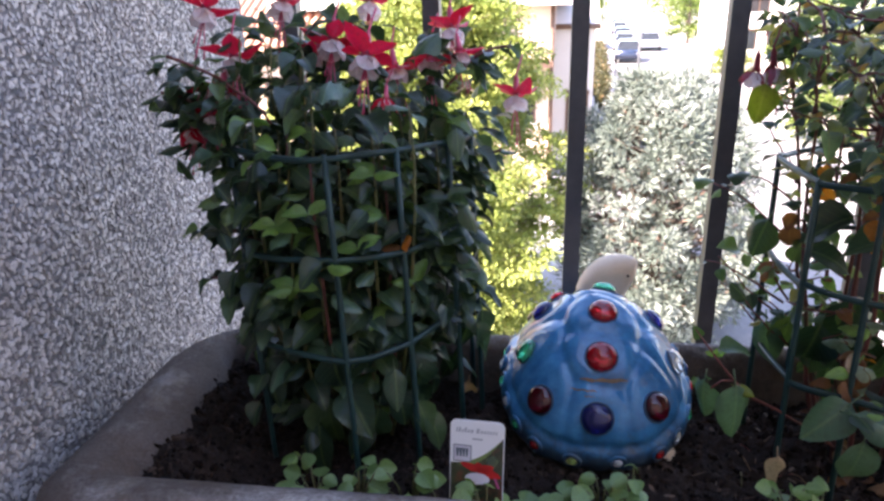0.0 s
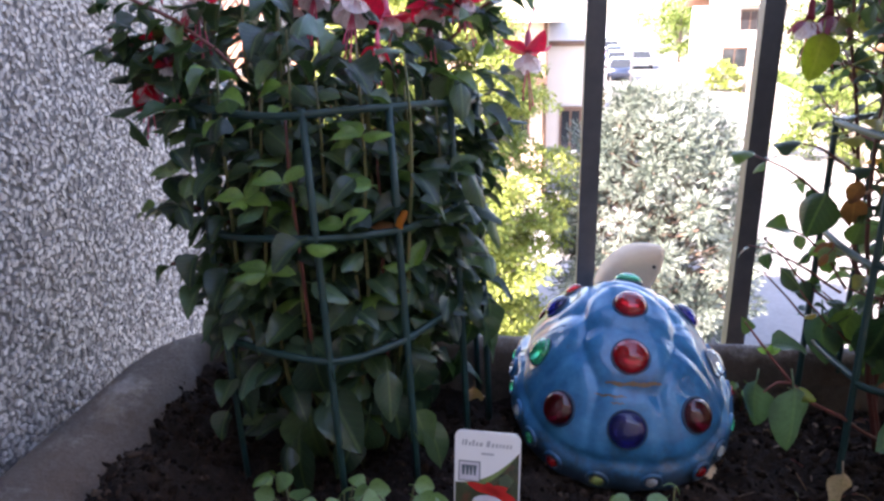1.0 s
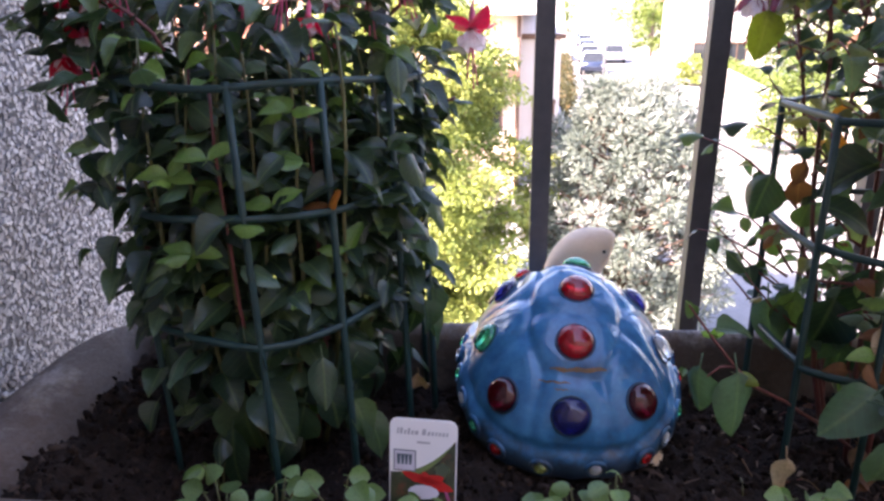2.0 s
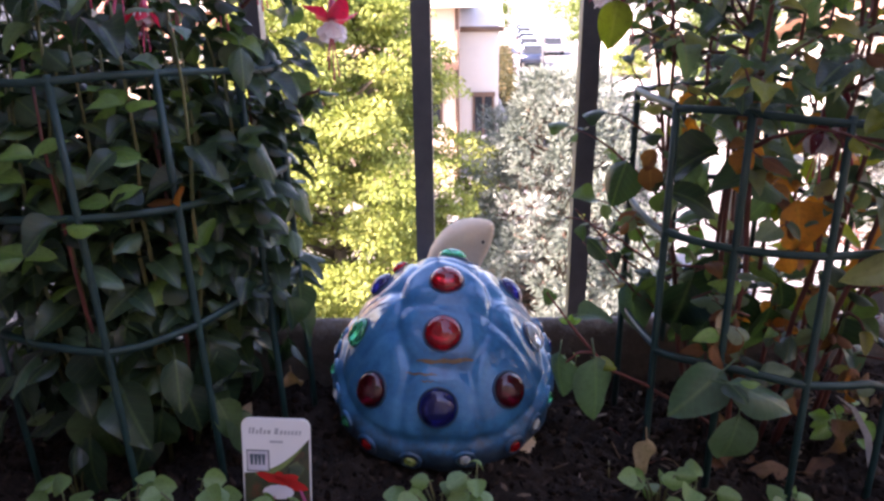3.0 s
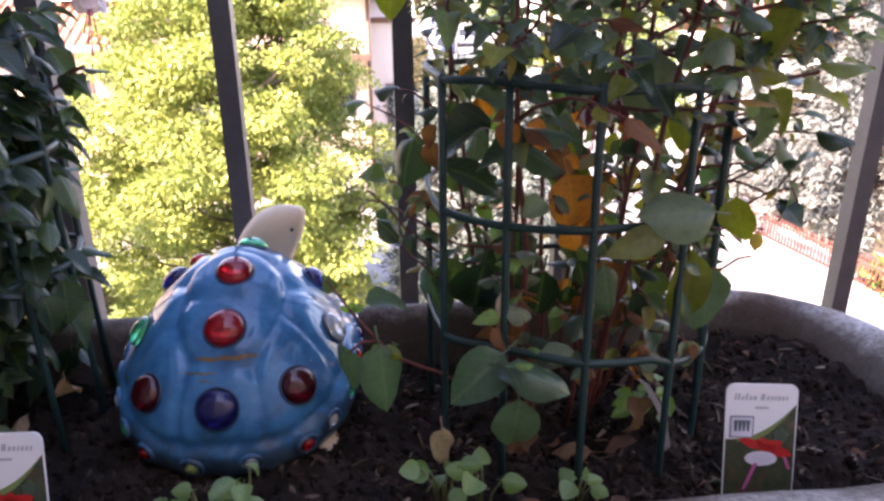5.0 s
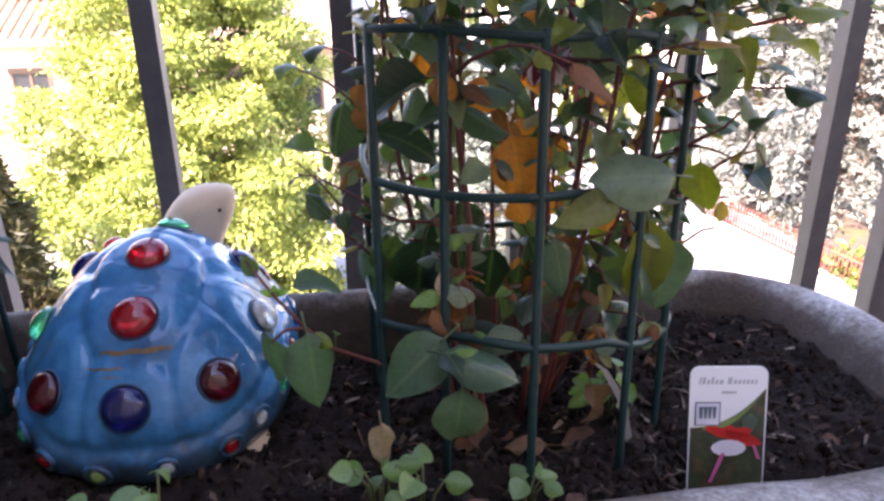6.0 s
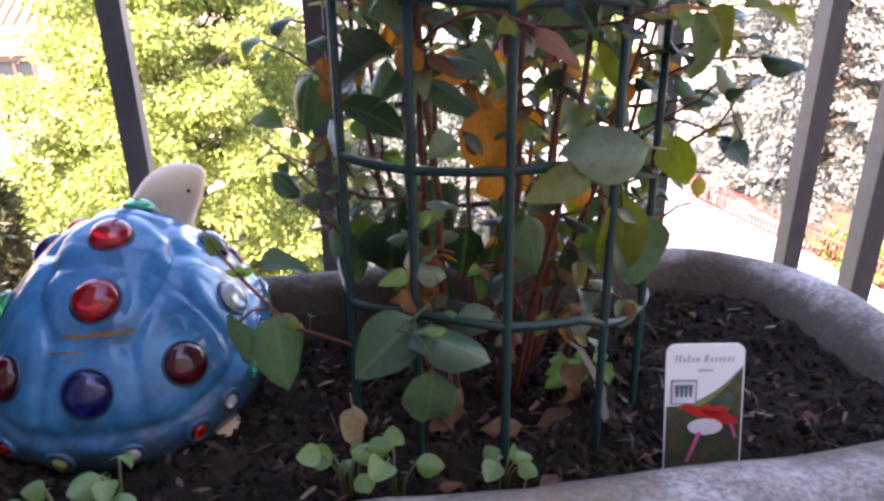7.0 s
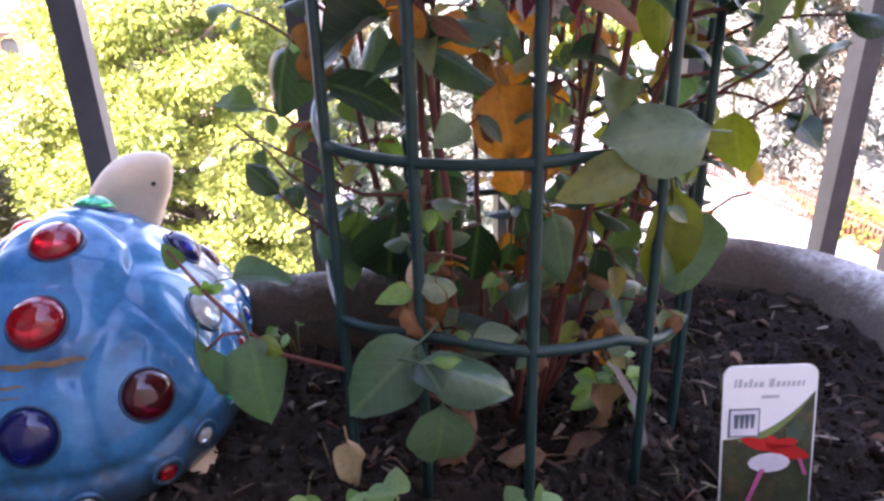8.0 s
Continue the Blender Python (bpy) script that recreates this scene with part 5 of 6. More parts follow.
# thin curved twigs that reach out past the wire
for s, e, bow in (((0.262, 0.69, 0.620), (0.182, 0.700, 0.690), -0.010), ((0.255, 0.70, 0.645), (0.198, 0.690, 0.702), 0.006), ((0.250, 0.70, 0.640), (0.176, 0.735, 0.672), 0.008), ((0.252, 0.71, 0.700), (0.180, 0.760, 0.752), 0.010),
                  ((0.258, 0.68, 0.600), (0.205, 0.670, 0.655), -0.006), ((0.262, 0.72, 0.585), (0.200, 0.760, 0.640), -0.008), ((0.250, 0.70, 0.740), (0.205, 0.72, 0.770), 0.008),
                  ((0.440, 0.66, 0.660), (0.478, 0.590, 0.725), -0.008), ((0.440, 0.66, 0.720), (0.486, 0.585, 0.752), 0.008), ((0.430, 0.68, 0.640), (0.478, 0.62, 0.672), 0.006),
                  ((0.440, 0.66, 0.690), (0.474, 0.600, 0.700), 0.012), ((0.445, 0.68, 0.760), (0.500, 0.64, 0.800), 0.010), ((0.440, 0.70, 0.650), (0.490, 0.68, 0.705), 0.004)):
    tw = stem_path(s, e, (0, 0, bow), 6)
    part("twig", Geo().tube(tw, [0.0015 - 0.00013 * j for j in range(7)], 5), M_STEM, plant_b)
    dress(plant_b, tw, Vector((s[0], s[1], 0)), (0.014, 0.028), ("grey", "pale", "pale", "grey", "rust"), 0.015, 0.3, 0.9, 0.2, 0.5)
    leaf(plant_b, tw[-1], tw[-1] - tw[-2], 0.028, "pale", (0, -0.5, 0.9))
flower(plant_b, (0.200, 0.725, 0.872), 0.026, (0, 0, 0), True, 0.4)
flower(plant_b, (0.218, 0.735, 0.875), 0.026, (0.1, 0, 0), True, 0.4)
centred_leaf(plant_b, (0.203, 0.705, 0.842), (-0.1, -0.1, -1), 0.044, "lime", up, 1)
flower(plant_b, (0.350, 0.640, 0.768), 0.028, (0, 0, 0), True, 0.6)
flower(plant_b, (0.372, 0.650, 0.775), 0.030, (0.2, 0, 0), True, 0.5)

settle(plant_b, {"green": M_LEAF_JOINED, "grey": M_LEAF_GREY_JOINED}, True)

# ---- seedlings along the front ----
def seedling(x, y, high, n, spread, mat_kind="clover"):
    z = soil_z(x, y)
    s = thing("seedling", (x, y, z), "small pale green round-leaved seedling in the soil", "plant", "seedlings along the front edge")
    q = random.Random(int((x * 997 + y * 131) * 1000))
    for i in range(n):
        a = q.uniform(0, 6.28)
        r = spread * math.sqrt(q.random())
        p = Vector((x + r * math.cos(a), y + r * 0.6 * math.sin(a), z + high * q.uniform(0.55, 1.1)))
        part("stalk", Geo().tube([(x + 0.003 * math.cos(a), y, z - 0.004), ((x + p.x) / 2, (y + p.y) / 2, z + (p.z - z) * 0.65), p], [0.0011, 0.0009, 0.0007], 4), M_STEM_GREEN, s)
        w = Vector((math.cos(a), math.sin(a) - 0.3, q.uniform(-0.4, 0.2)))
        leaf(s, p, w, q.uniform(0.014, 0.022), mat_kind, (0.2 * math.cos(a), -0.75, 0.7), "leaf", i)
    return s


for x, y, h, n, sp in ((-0.205, 0.515, 0.045, 9, 0.026), (-0.165, 0.520, 0.045, 10, 0.026), (-0.118, 0.525, 0.050, 9, 0.024), (-0.085, 0.512, 0.040, 7, 0.020), (-0.045, 0.505, 0.045, 9, 0.024),
                       (-0.010, 0.512, 0.038, 7, 0.020), (0.060, 0.535, 0.040, 9, 0.024), (0.088, 0.545, 0.040, 6, 0.018), (0.030, 0.530, 0.032, 4, 0.014), (0.225, 0.545, 0.040, 6, 0.018),
                       (0.252, 0.540, 0.038, 5, 0.016), (0.322, 0.545, 0.034, 5, 0.013)):
    seedling(x, y, h, n, sp)
for x, y, n in ((-0.235, 0.575, 5), (0.195, 0.745, 4), (0.420, 0.640, 8), (0.405, 0.625, 6)):
    seedling(x, y, 0.03, n, 0.02, "young")

# ---- plant labels ----
def plant_tag(x, y, ztop, turn, tilt, wide=0.0495):
    """A plastic label pushed into the soil, printed with a flower."""
    tag = thing("plant_label", (x, y, SOIL), "white plastic plant label printed with a red fuchsia", "plant label", "plant labels")
    m = pose(x, y, ztop, tilt, 0, turn) @ pose(0, 0, 0, 90, 0, 0)     # local x across, y up, z to the viewer
    h, r = 0.125, 0.006

    def shape(points, z):
        return [m @ Vector((u, v, z)) for u, v in points]

    out = []
    for cx, cy, a0 in ((wide / 2 - r, -r, 0), (-wide / 2 + r, -r, 90)):
        out += [(cx + r * math.cos(radians(a0 + 15 * i)), cy + r * math.sin(radians(a0 + 15 * i))) for i in range(7)]
    out += [(-wide / 2 + 0.0004, -h * 0.8), (-0.004, -h), (0.004, -h), (wide / 2 - 0.0004, -h * 0.8)]
    n = len(out)
    g = Geo().add(shape(out, 0.0004) + shape(out, -0.0004), [tuple(range(n)), tuple(reversed(range(n, 2 * n)))] + [(i, n + i, n + (i + 1) % n, (i + 1) % n) for i in range(n)])
    card = part("card", g, M_TAG, tag, "", False)

    def patch(name, points, mat, z):
        part(name, Geo().add(shape(points, z), [tuple(range(len(points)))]), mat, card, "", False)

    w = wide / 2
    # a picture under a curved edge, and an olive band along it
    curve = [(-w + 0.001 + (wide - 0.002) * i / 12, -0.041 + 0.0265 * (i / 12) ** 2.2) for i in range(13)]
    patch("picture", [(-w + 0.001, -0.092), (w - 0.001, -0.092)] + curve[::-1], M_PRINT_LEAF, 0.0006)
    band = curve[2:] + [(u, v - 0.0045 * math.sin(math.pi * (0.15 + 0.85 * i / 10))) for i, (u, v) in enumerate(curve[2:])][::-1]
    patch("band", band, M_PRINT_GREEN, 0.0008)
    # two lines of print that cannot be lettered: bars
    q = random.Random(2)
    u = -0.0195
    for k, L in enumerate((0.0016, 0.0024, 0.0022, 0.0022, 0.0022, 0.0030, -1, 0.0034, 0.0024, 0.0022, 0.0020, 0.0022, 0.0022, 0.0018)):
        if L > 0:
            tall = 0.0046 if k in (0, 1, 3, 7) else 0.0030
            patch("print_bar", [(u, -0.0118), (u + L * 0.8, -0.0118), (u + L * 0.8 + 0.0006, -0.0118 + tall), (u + 0.0006, -0.0118 + tall)], M_INK, 0.0006)
        u += abs(L) + 0.0005 if L > 0 else 0.0018
    patch("print_bar", [(-0.0045, -0.0182), (0.0050, -0.0182), (0.0050, -0.0165), (-0.0045, -0.0165)], M_INK, 0.0006)
    # a square emblem of plain shapes
    patch("emblem", [(-0.0215, -0.0395), (-0.0050, -0.0395), (-0.0050, -0.0235), (-0.0215, -0.0235)], M_INK_DARK, 0.0010)
    patch("emblem_field", [(-0.0207, -0.0387), (-0.0058, -0.0387), (-0.0058, -0.0243), (-0.0207, -0.0243)], M_PRINT_WHITE, 0.0012)
    for a, b in ((-0.0186, -0.0168), (-0.0155, -0.0139), (-0.0127, -0.0112), (-0.0098, -0.0083)):
        patch("emblem_bar", [(a, -0.0345), (b, -0.0345), (b + 0.0006, -0.0265), (a - 0.0006, -0.0265)], M_INK_DARK, 0.0014)
    # the printed flower
    for a, L, wd in ((150, 0.021, 0.0036), (100, 0.013, 0.0042), (30, 0.015, 0.0042), (-25, 0.022, 0.0046)):
        c, s = math.cos(radians(a)), math.sin(radians(a))
        pts = [(0.003 + L * f * c - wd * e * s, -0.0465 + L * f * 0.6 * s + wd * e * c) for f, e in ((0, -0.6), (0.4, -1), (0.8, -0.6), (1, 0), (0.8, 0.6), (0.4, 1), (0, 0.6))]
        patch("print_sepal", pts, M_PRINT_RED, 0.0012)
    patch("print_skirt", [(0.001 + 0.0115 * math.cos(k * 0.5236), -0.0545 + 0.0056 * math.sin(k * 0.5236)) for k in range(12)], M_PRINT_WHITE, 0.0014)
    patch("print_stamen", [(-0.004, -0.058), (-0.001, -0.058), (-0.009, -0.078), (-0.0115, -0.078)], M_PRINT_PINK, 0.0016)
    patch("print_stamen", [(0.016, -0.052), (0.0185, -0.053), (0.022, -0.062), (0.0195, -0.062)], M_PRINT_PINK, 0.0016)
    patch("print_leaf", [(0.009, -0.035), (0.015, -0.031), (0.020, -0.036), (0.016, -0.044), (0.010, -0.043)], M_LEAF_GREY, 0.0010)
    return tag


plant_tag(-0.053, 0.531, 0.590, -3.5, -12)
plant_tag(0.4525, 0.544, 0.5825, -8.4, -14, 0.0502)

# ---- fallen leaves, twigs and crumbs on the soil ----
def fallen(x, y, way, size, kind="dry", pick=0, face=(0, -0.5, 0.9), lift=0.006, label="curled dry brown leaf lying on the soil"):
    z = soil_z(x, y) + lift
    ob = new("fallen_leaf", LEAF_KINDS[kind][pick % len(LEAF_KINDS[kind])])
    yv = Vector(way).normalized()
    zv = (Vector(face) - yv * Vector(face).dot(yv)).normalized()
    ob.matrix_basis = Matrix.Translation((x, y, z)) @ Matrix((yv.cross(zv), yv, zv)).transposed().to_4x4() @ Matrix.Diagonal((size, size, size, 1))
    return tagged(ob, label, "leaf", "fallen leaves")


fallen(0.229, 0.598, (0.06, 0.0, -1), 0.046, "husk", 0, (0.2, -0.9, 0.3), 0.036, "pale tan seed husk standing in the soil")
fallen(0.352, 0.604, (-0.9, -0.1, 0.15), 0.034, "dry", 0, (0, -0.7, 0.7))
fallen(0.364, 0.602, (0.9, -0.15, 0.05), 0.050, "dry", 3, (0, -0.6, 0.8))
fallen(0.300, 0.607, (0.1, 0, 1), 0.040, "dry", 2, (0.3, -0.9, 0.2))
fallen(0.300, 0.620, (0.2, 0.1, 1), 0.040, "dry", 2, (0, -1, 0.2))
fallen(0.384, 0.604, (0.30, -0.2, -0.9), 0.046, "dry", 1, (0.5, -0.8, 0.3), 0.050, "rust coloured leaf leaning against the cage")
fallen(0.345, 0.535, (0.9, 0.2, 0.2), 0.034, "dry", 2)
fallen(-0.136, 0.671, (0.5, 0.2, 0.8), 0.032, "husk", 2, (0, -0.9, 0.4), 0.004, "pale withered petal lying on the soil")
fallen(-0.075, 0.665, (0.1, 0.1, -1), 0.030, "dry", 1, (0, -0.9, 0.4), 0.06)
for i in range(26):
    x, y = r2.uniform(0.28, 0.58), r2.uniform(0.50, 0.74)
    fallen(x, y, (r2.uniform(-1, 1), r2.uniform(-1, 1), r2.uniform(-0.1, 0.4)), r2.uniform(0.008, 0.022), r2.choice(("dry", "dry", "rust")), i, (r2.uniform(-0.4, 0.4), -0.3, 1), 0.002,
           "crumpled scrap of dry leaf on the soil")
for i in range(34):
    x, y = r2.uniform(0.18, 0.58), r2.uniform(0.50, 0.76)
    a, L = r2.uniform(0, 6.28), r2.uniform(0.010, 0.035)
    x2, y2 = x + L * math.cos(a), min(0.74, max(0.47, y + L * math.sin(a)))
    g = Geo().tube([(x, y, soil_z(x, y) + 0.001), ((x + x2) / 2, (y + y2) / 2, soil_z(x, y) + 0.004), (x2, y2, soil_z(x2, y2) + 0.001)], 0.0007, 4)
    solo("twig", g, r2.choice((M_STEM, M_STEM_GREEN, M_SHELL_MARK)), "thin dry twig lying on the soil", "twig", "", True, 0.0, "twigs on the soil")
M_STRAW = rough_mat("withered straw", (0.22, 0.20, 0.18), (0.36, 0.33, 0.30), 60, 400, 0.7, 0.0004, 0.3)
# a withered grass blade arching down by the second cage
blade = [Vector(p) for p in ((0.380, 0.606, 0.560), (0.392, 0.600, 0.552), (0.404, 0.594, 0.530), (0.411, 0.590, 0.498), (0.412, 0.588, 0.478))]
g = Geo()
g.add([p + Vector((s * w, 0, 0)) for p, w in zip(blade, (0.0008, 0.0022, 0.0031, 0.0026, 0.0012)) for s in (-1, 1)] + [p + Vector((0, 0.0008, 0.0)) for p in blade],
      [(2 * i, 2 * i + 1, 2 * i + 3, 2 * i + 2) for i in range(4)])
solo("grass_blade", g, M_STRAW, "withered grey grass blade arching to the soil", "grass")

# ---- the street below ----
M_ASPHALT = rough_mat("pale worn asphalt", (0.17, 0.165, 0.16), (0.26, 0.255, 0.25), 0.4, 12, 0.9, 0.004, 0.3)
M_PAVE = rough_mat("pavement slabs", (0.30, 0.29, 0.28), (0.42, 0.41, 0.39), 0.8, 20, 0.9, 0.003, 0.3)
M_LAND = rough_mat("dry ground", (0.20, 0.19, 0.15), (0.36, 0.34, 0.29), 0.5, 9, 0.95, 0.01, 0.4, (0.10, 0.14, 0.04), 0.35)
M_DRYGRASS = rough_mat("brown garden earth", (0.035, 0.025, 0.02), (0.12, 0.085, 0.065), 1.5, 25, 0.95, 0.02, 0.6, (0.08, 0.10, 0.03), 1.2)
M_LAWN = rough_mat("lawn", (0.07, 0.11, 0.02), (0.16, 0.20, 0.05), 1.2, 25, 0.95, 0.02, 0.6)
M_PEACH = rough_mat("peach plaster", (0.66, 0.48, 0.37), (0.74, 0.57, 0.46), 0.8, 30, 0.9, 0.003, 0.2)
M_ROSE = rough_mat("grey rose plaster", (0.45, 0.42, 0.385), (0.54, 0.51, 0.47), 0.8, 30, 0.9, 0.003, 0.2)
M_WHITEWALL = rough_mat("white plaster", (0.66, 0.63, 0.59), (0.78, 0.75, 0.71), 0.8, 30, 0.9, 0.003, 0.2)
M_ROOF = rough_mat("terracotta tiles", (0.34, 0.17, 0.11), (0.50, 0.28, 0.19), 2, 20, 0.85, 0.01, 0.4)
M_SLATE = rough_mat("grey roofing", (0.50, 0.47, 0.45), (0.62, 0.59, 0.57), 2, 20, 0.85, 0.01, 0.3)
M_WOOD = rough_mat("brown painted wood", (0.08, 0.045, 0.03), (0.15, 0.085, 0.055), 3, 40, 0.6, 0.002, 0.3)
M_PANE = plain("window glass", (0.03, 0.035, 0.04), 0.06, 0.0, 3, 0.3)
M_IRON = rough_mat("rusty red iron", (0.10, 0.026, 0.018), (0.19, 0.055, 0.038), 4, 60, 0.7, 0.001, 0.3)
M_STONE = rough_mat("garden wall stone", (0.30, 0.26, 0.23), (0.46, 0.41, 0.37), 3, 30, 0.9, 0.01, 0.5)
M_POLE = plain("grey steel pole", (0.28, 0.29, 0.30), 0.5, 0.4, 10, 0.2)
M_BARK = rough_mat("bark", (0.10, 0.075, 0.055), (0.22, 0.17, 0.13), 6, 60, 0.95, 0.01, 0.7)
M_TWIGS = rough_mat("bare pinkish twigs", (0.15, 0.09, 0.065), (0.32, 0.22, 0.17), 6, 60, 0.9, 0.004, 0.4)
M_LOCUST = crown_mat("yellow green foliage", [(0.0, (0.050, 0.090, 0.012)), (0.5, (0.22, 0.275, 0.050)), (1.0, (0.52, 0.53, 0.15))], 0.15)
M_SPRUCE = crown_mat("blue grey needles", [(0.0, (0.03, 0.048, 0.034)), (0.5, (0.13, 0.165, 0.13)), (1.0, (0.44, 0.48, 0.43))], 0.03)
M_CEDAR = crown_mat("silver cedar needles", [(0.0, (0.045, 0.055, 0.046)), (0.5, (0.14, 0.155, 0.135)), (1.0, (0.40, 0.415, 0.38))], 0.02)
M_GREEN = crown_mat("mid green foliage", [(0.0, (0.05, 0.09, 0.015)), (0.5, (0.14, 0.20, 0.04)), (1.0, (0.30, 0.36, 0.09))], 0.3)
M_DARKGREEN = crown_mat("dark shrub foliage", [(0.0, (0.025, 0.030, 0.010)), (0.6, (0.065, 0.062, 0.018)), (1.0, (0.20, 0.11, 0.035))], 0.25)
# the shade in the conifers' gaps is put into this dark brown
M_INNER_SHADE = crown_mat("shade-dark brown needles", [(0.0, (0.018, 0.016, 0.010)), (0.6, (0.05, 0.035, 0.022)), (1.0, (0.15, 0.10, 0.07))], 0.03)
M_TYRE = plain("tyre rubber", (0.02, 0.02, 0.02), 0.8)
M_RIM = plain("wheel metal", (0.45, 0.45, 0.46), 0.35, 0.8)
M_CARDARK = plain("dark blue car paint", (0.02, 0.03, 0.06), 0.2, 0.3, 2, 0.1, 0.8)
M_CARBLUE = plain("blue car paint", (0.04, 0.12, 0.30), 0.2, 0.3, 2, 0.1, 0.8)
M_CARGREY = plain("silver car paint", (0.38, 0.39, 0.41), 0.2, 0.5, 2, 0.1, 0.8)
M_LAMPRED = plain("red lamp lens", (0.45, 0.02, 0.02), 0.2)

solo("ground", Geo().add([(-900, -300, GROUND), (900, -300, GROUND), (900, 1800, GROUND), (-900, 1800, GROUND)], [(0, 1, 2, 3)]), M_LAND, "pale dry ground of the neighbourhood", "ground", "structure")


def strip(name, line, half, z0, z1, mat, label, category, step=4.0):
    """A band of ground along a line of points, with thickness."""
    g = Geo()
    pts = [Vector((*p, 0)) for p in line]
    rows = []
    for i, p in enumerate(pts):
        t = (pts[min(i + 1, len(pts) - 1)] - pts[max(i - 1, 0)]).normalized()
        nrm = Vector((-t.y, t.x, 0))
        rows += [p + nrm * half + Vector((0, 0, z1)), p - nrm * half + Vector((0, 0, z1)), p - nrm * half + Vector((0, 0, z0)), p + nrm * half + Vector((0, 0, z0))]
    f = [(i * 4 + k, i * 4 + (k + 1) % 4, i * 4 + 4 + (k + 1) % 4, i * 4 + 4 + k) for i in range(len(pts) - 1) for k in range(4)]
    f += [(0, 3, 2, 1), tuple((len(pts) - 1) * 4 + k for k in range(4))]
    return solo(name, g.add(rows, f), mat, label, category, "structure", False)


def road_x(y):
    return 3.0 + 0.09 * y


strip("road", [(road_x(y), y) for y in (-6, 10, 30, 60, 100, 160, 300)], 2.9, GROUND - 0.1, GROUND + 0.02, M_ASPHALT, "pale sunlit asphalt street", "road")
for side, nm in ((-1, "pavement"), (1, "pavement")):
    strip(nm, [(road_x(y) + side * 3.72, y) for y in (-6, 10, 30, 60, 100, 160, 300)], 0.8, GROUND - 0.1, GROUND + 0.13, M_PAVE, "raised concrete pavement beside the street", "pavement")
strip("lawn", [(-6.0, 9.3), (-0.4, 9.3)], 3.4, GROUND - 0.05, GROUND + 0.012, M_LAWN, "sunlit lawn under the trees", "lawn")
strip("lawn", [(10.05, 7.0), (9.55, 11.0), (9.2, 16)], 1.4, GROUND - 0.05, GROUND + 0.012, M_DRYGRASS, "strip of brown garden earth along the iron fence", "lawn")


# ---- trees ----
def clump_quads(points, ways, size, q, long=1.0, curl=0.35, level=0.0):
    """Small folded leaves, one at each point."""
    n = len(points)
    a = np.asarray(ways)
    a = a / (np.linalg.norm(a, axis=1, keepdims=True) + 1e-9)
    rnd = q.normal(size=(n, 3)) * (1 - level) + np.array([0, 0, 1.6]) * level
    b = np.cross(a, rnd)
    b /= np.linalg.norm(b, axis=1, keepdims=True) + 1e-9
    c = np.cross(a, b)
    s = (size * q.uniform(0.6, 1.35, n))[:, None]
    p = np.asarray(points)
    w = 0.42 / long
    v = np.stack([p, p + a * s * 0.5 * long + b * s * w + c * s * curl * 0.4, p + a * s * long, p + a * s * 0.5 * long - b * s * w + c * s * curl * 0.4], axis=1).reshape(-1, 3)
    f = np.arange(4 * n).reshape(-1, 4)
    return v, f


def crown_object(name, v, f, mat, parent, label=""):
    me = bpy.data.meshes.new(name)
    me.from_pydata(v.tolist(), [], f.tolist())
    me.materials.append(mat)
    me.update()
    ob = new(name, me)
    hang(ob, parent)
    return tagged(ob, label) if label else ob


def broad_tree(name, at, high, wide, mat, label, n_limbs=22, per=260, leaf_size=0.10, seed=1, trunk=0.13, low=0.15, sprays=12, tight=0.052, wood=None):
    """A trunk with limbs; sprays of leaves along each limb, with gaps between them."""
    q = np.random.default_rng(seed)
    t = thing(name, (at[0], at[1], GROUND), label, "tree")
    x0, y0 = at
    line = [(x0, y0, GROUND - 0.1), (x0 + 0.05, y0, GROUND + high * 0.35), (x0 - 0.04, y0 + 0.05, GROUND + high * 0.7), (x0, y0, GROUND + high * 0.95)]
    part("trunk", Geo().tube(line, [trunk, trunk * 0.8, trunk * 0.45, 0.02], 9), M_BARK, t)
    P, W = [], []
    for i in range(n_limbs):
        u = low + (0.97 - low) * (i + 0.5) / n_limbs
        a = i * 2.399 + q.uniform(-0.3, 0.3)
        reach = wide / 2 * (math.sin(math.pi * min(1, 0.18 + 0.80 * u)) ** 0.6) * q.uniform(0.7, 1.08)
        s = np.array([x0, y0, GROUND + high * u * 0.9])
        e = s + np.array([reach * math.cos(a), reach * math.sin(a), high * q.uniform(0.02, 0.14)])
        mid = (s + e) / 2 + np.array([0, 0, 0.08 * high * q.uniform(0, 1)])
        part("limb", Geo().tube([tuple(s), tuple(mid), tuple(e)], [trunk * 0.3, trunk * 0.2, 0.008], 5), wood or M_BARK, t)
        for k in range(sprays):
            f = q.uniform(0.3, 1.08) ** 0.7
            c = s * (1 - f) ** 2 + mid * 2 * f * (1 - f) + e * f * f + q.normal(size=3) * wide * 0.055
            m = int(per / sprays * q.uniform(0.5, 1.5))
            out = (c - s)
            out[2] += 0.2
            flat = q.normal(size=(m, 3)) * np.array([wide * tight, wide * tight, wide * tight * 0.5])
            P.append(c + flat)
            W.append(out / (np.linalg.norm(out) + 1e-6) + q.normal(size=(m, 3)) * 0.8 + np.array([0, 0, -0.25]))
    v, f = clump_quads(np.concatenate(P), np.concatenate(W), leaf_size, q, 1.25, 0.35, 0.6)
    crown_object("crown", v, f, mat, t)
    return t


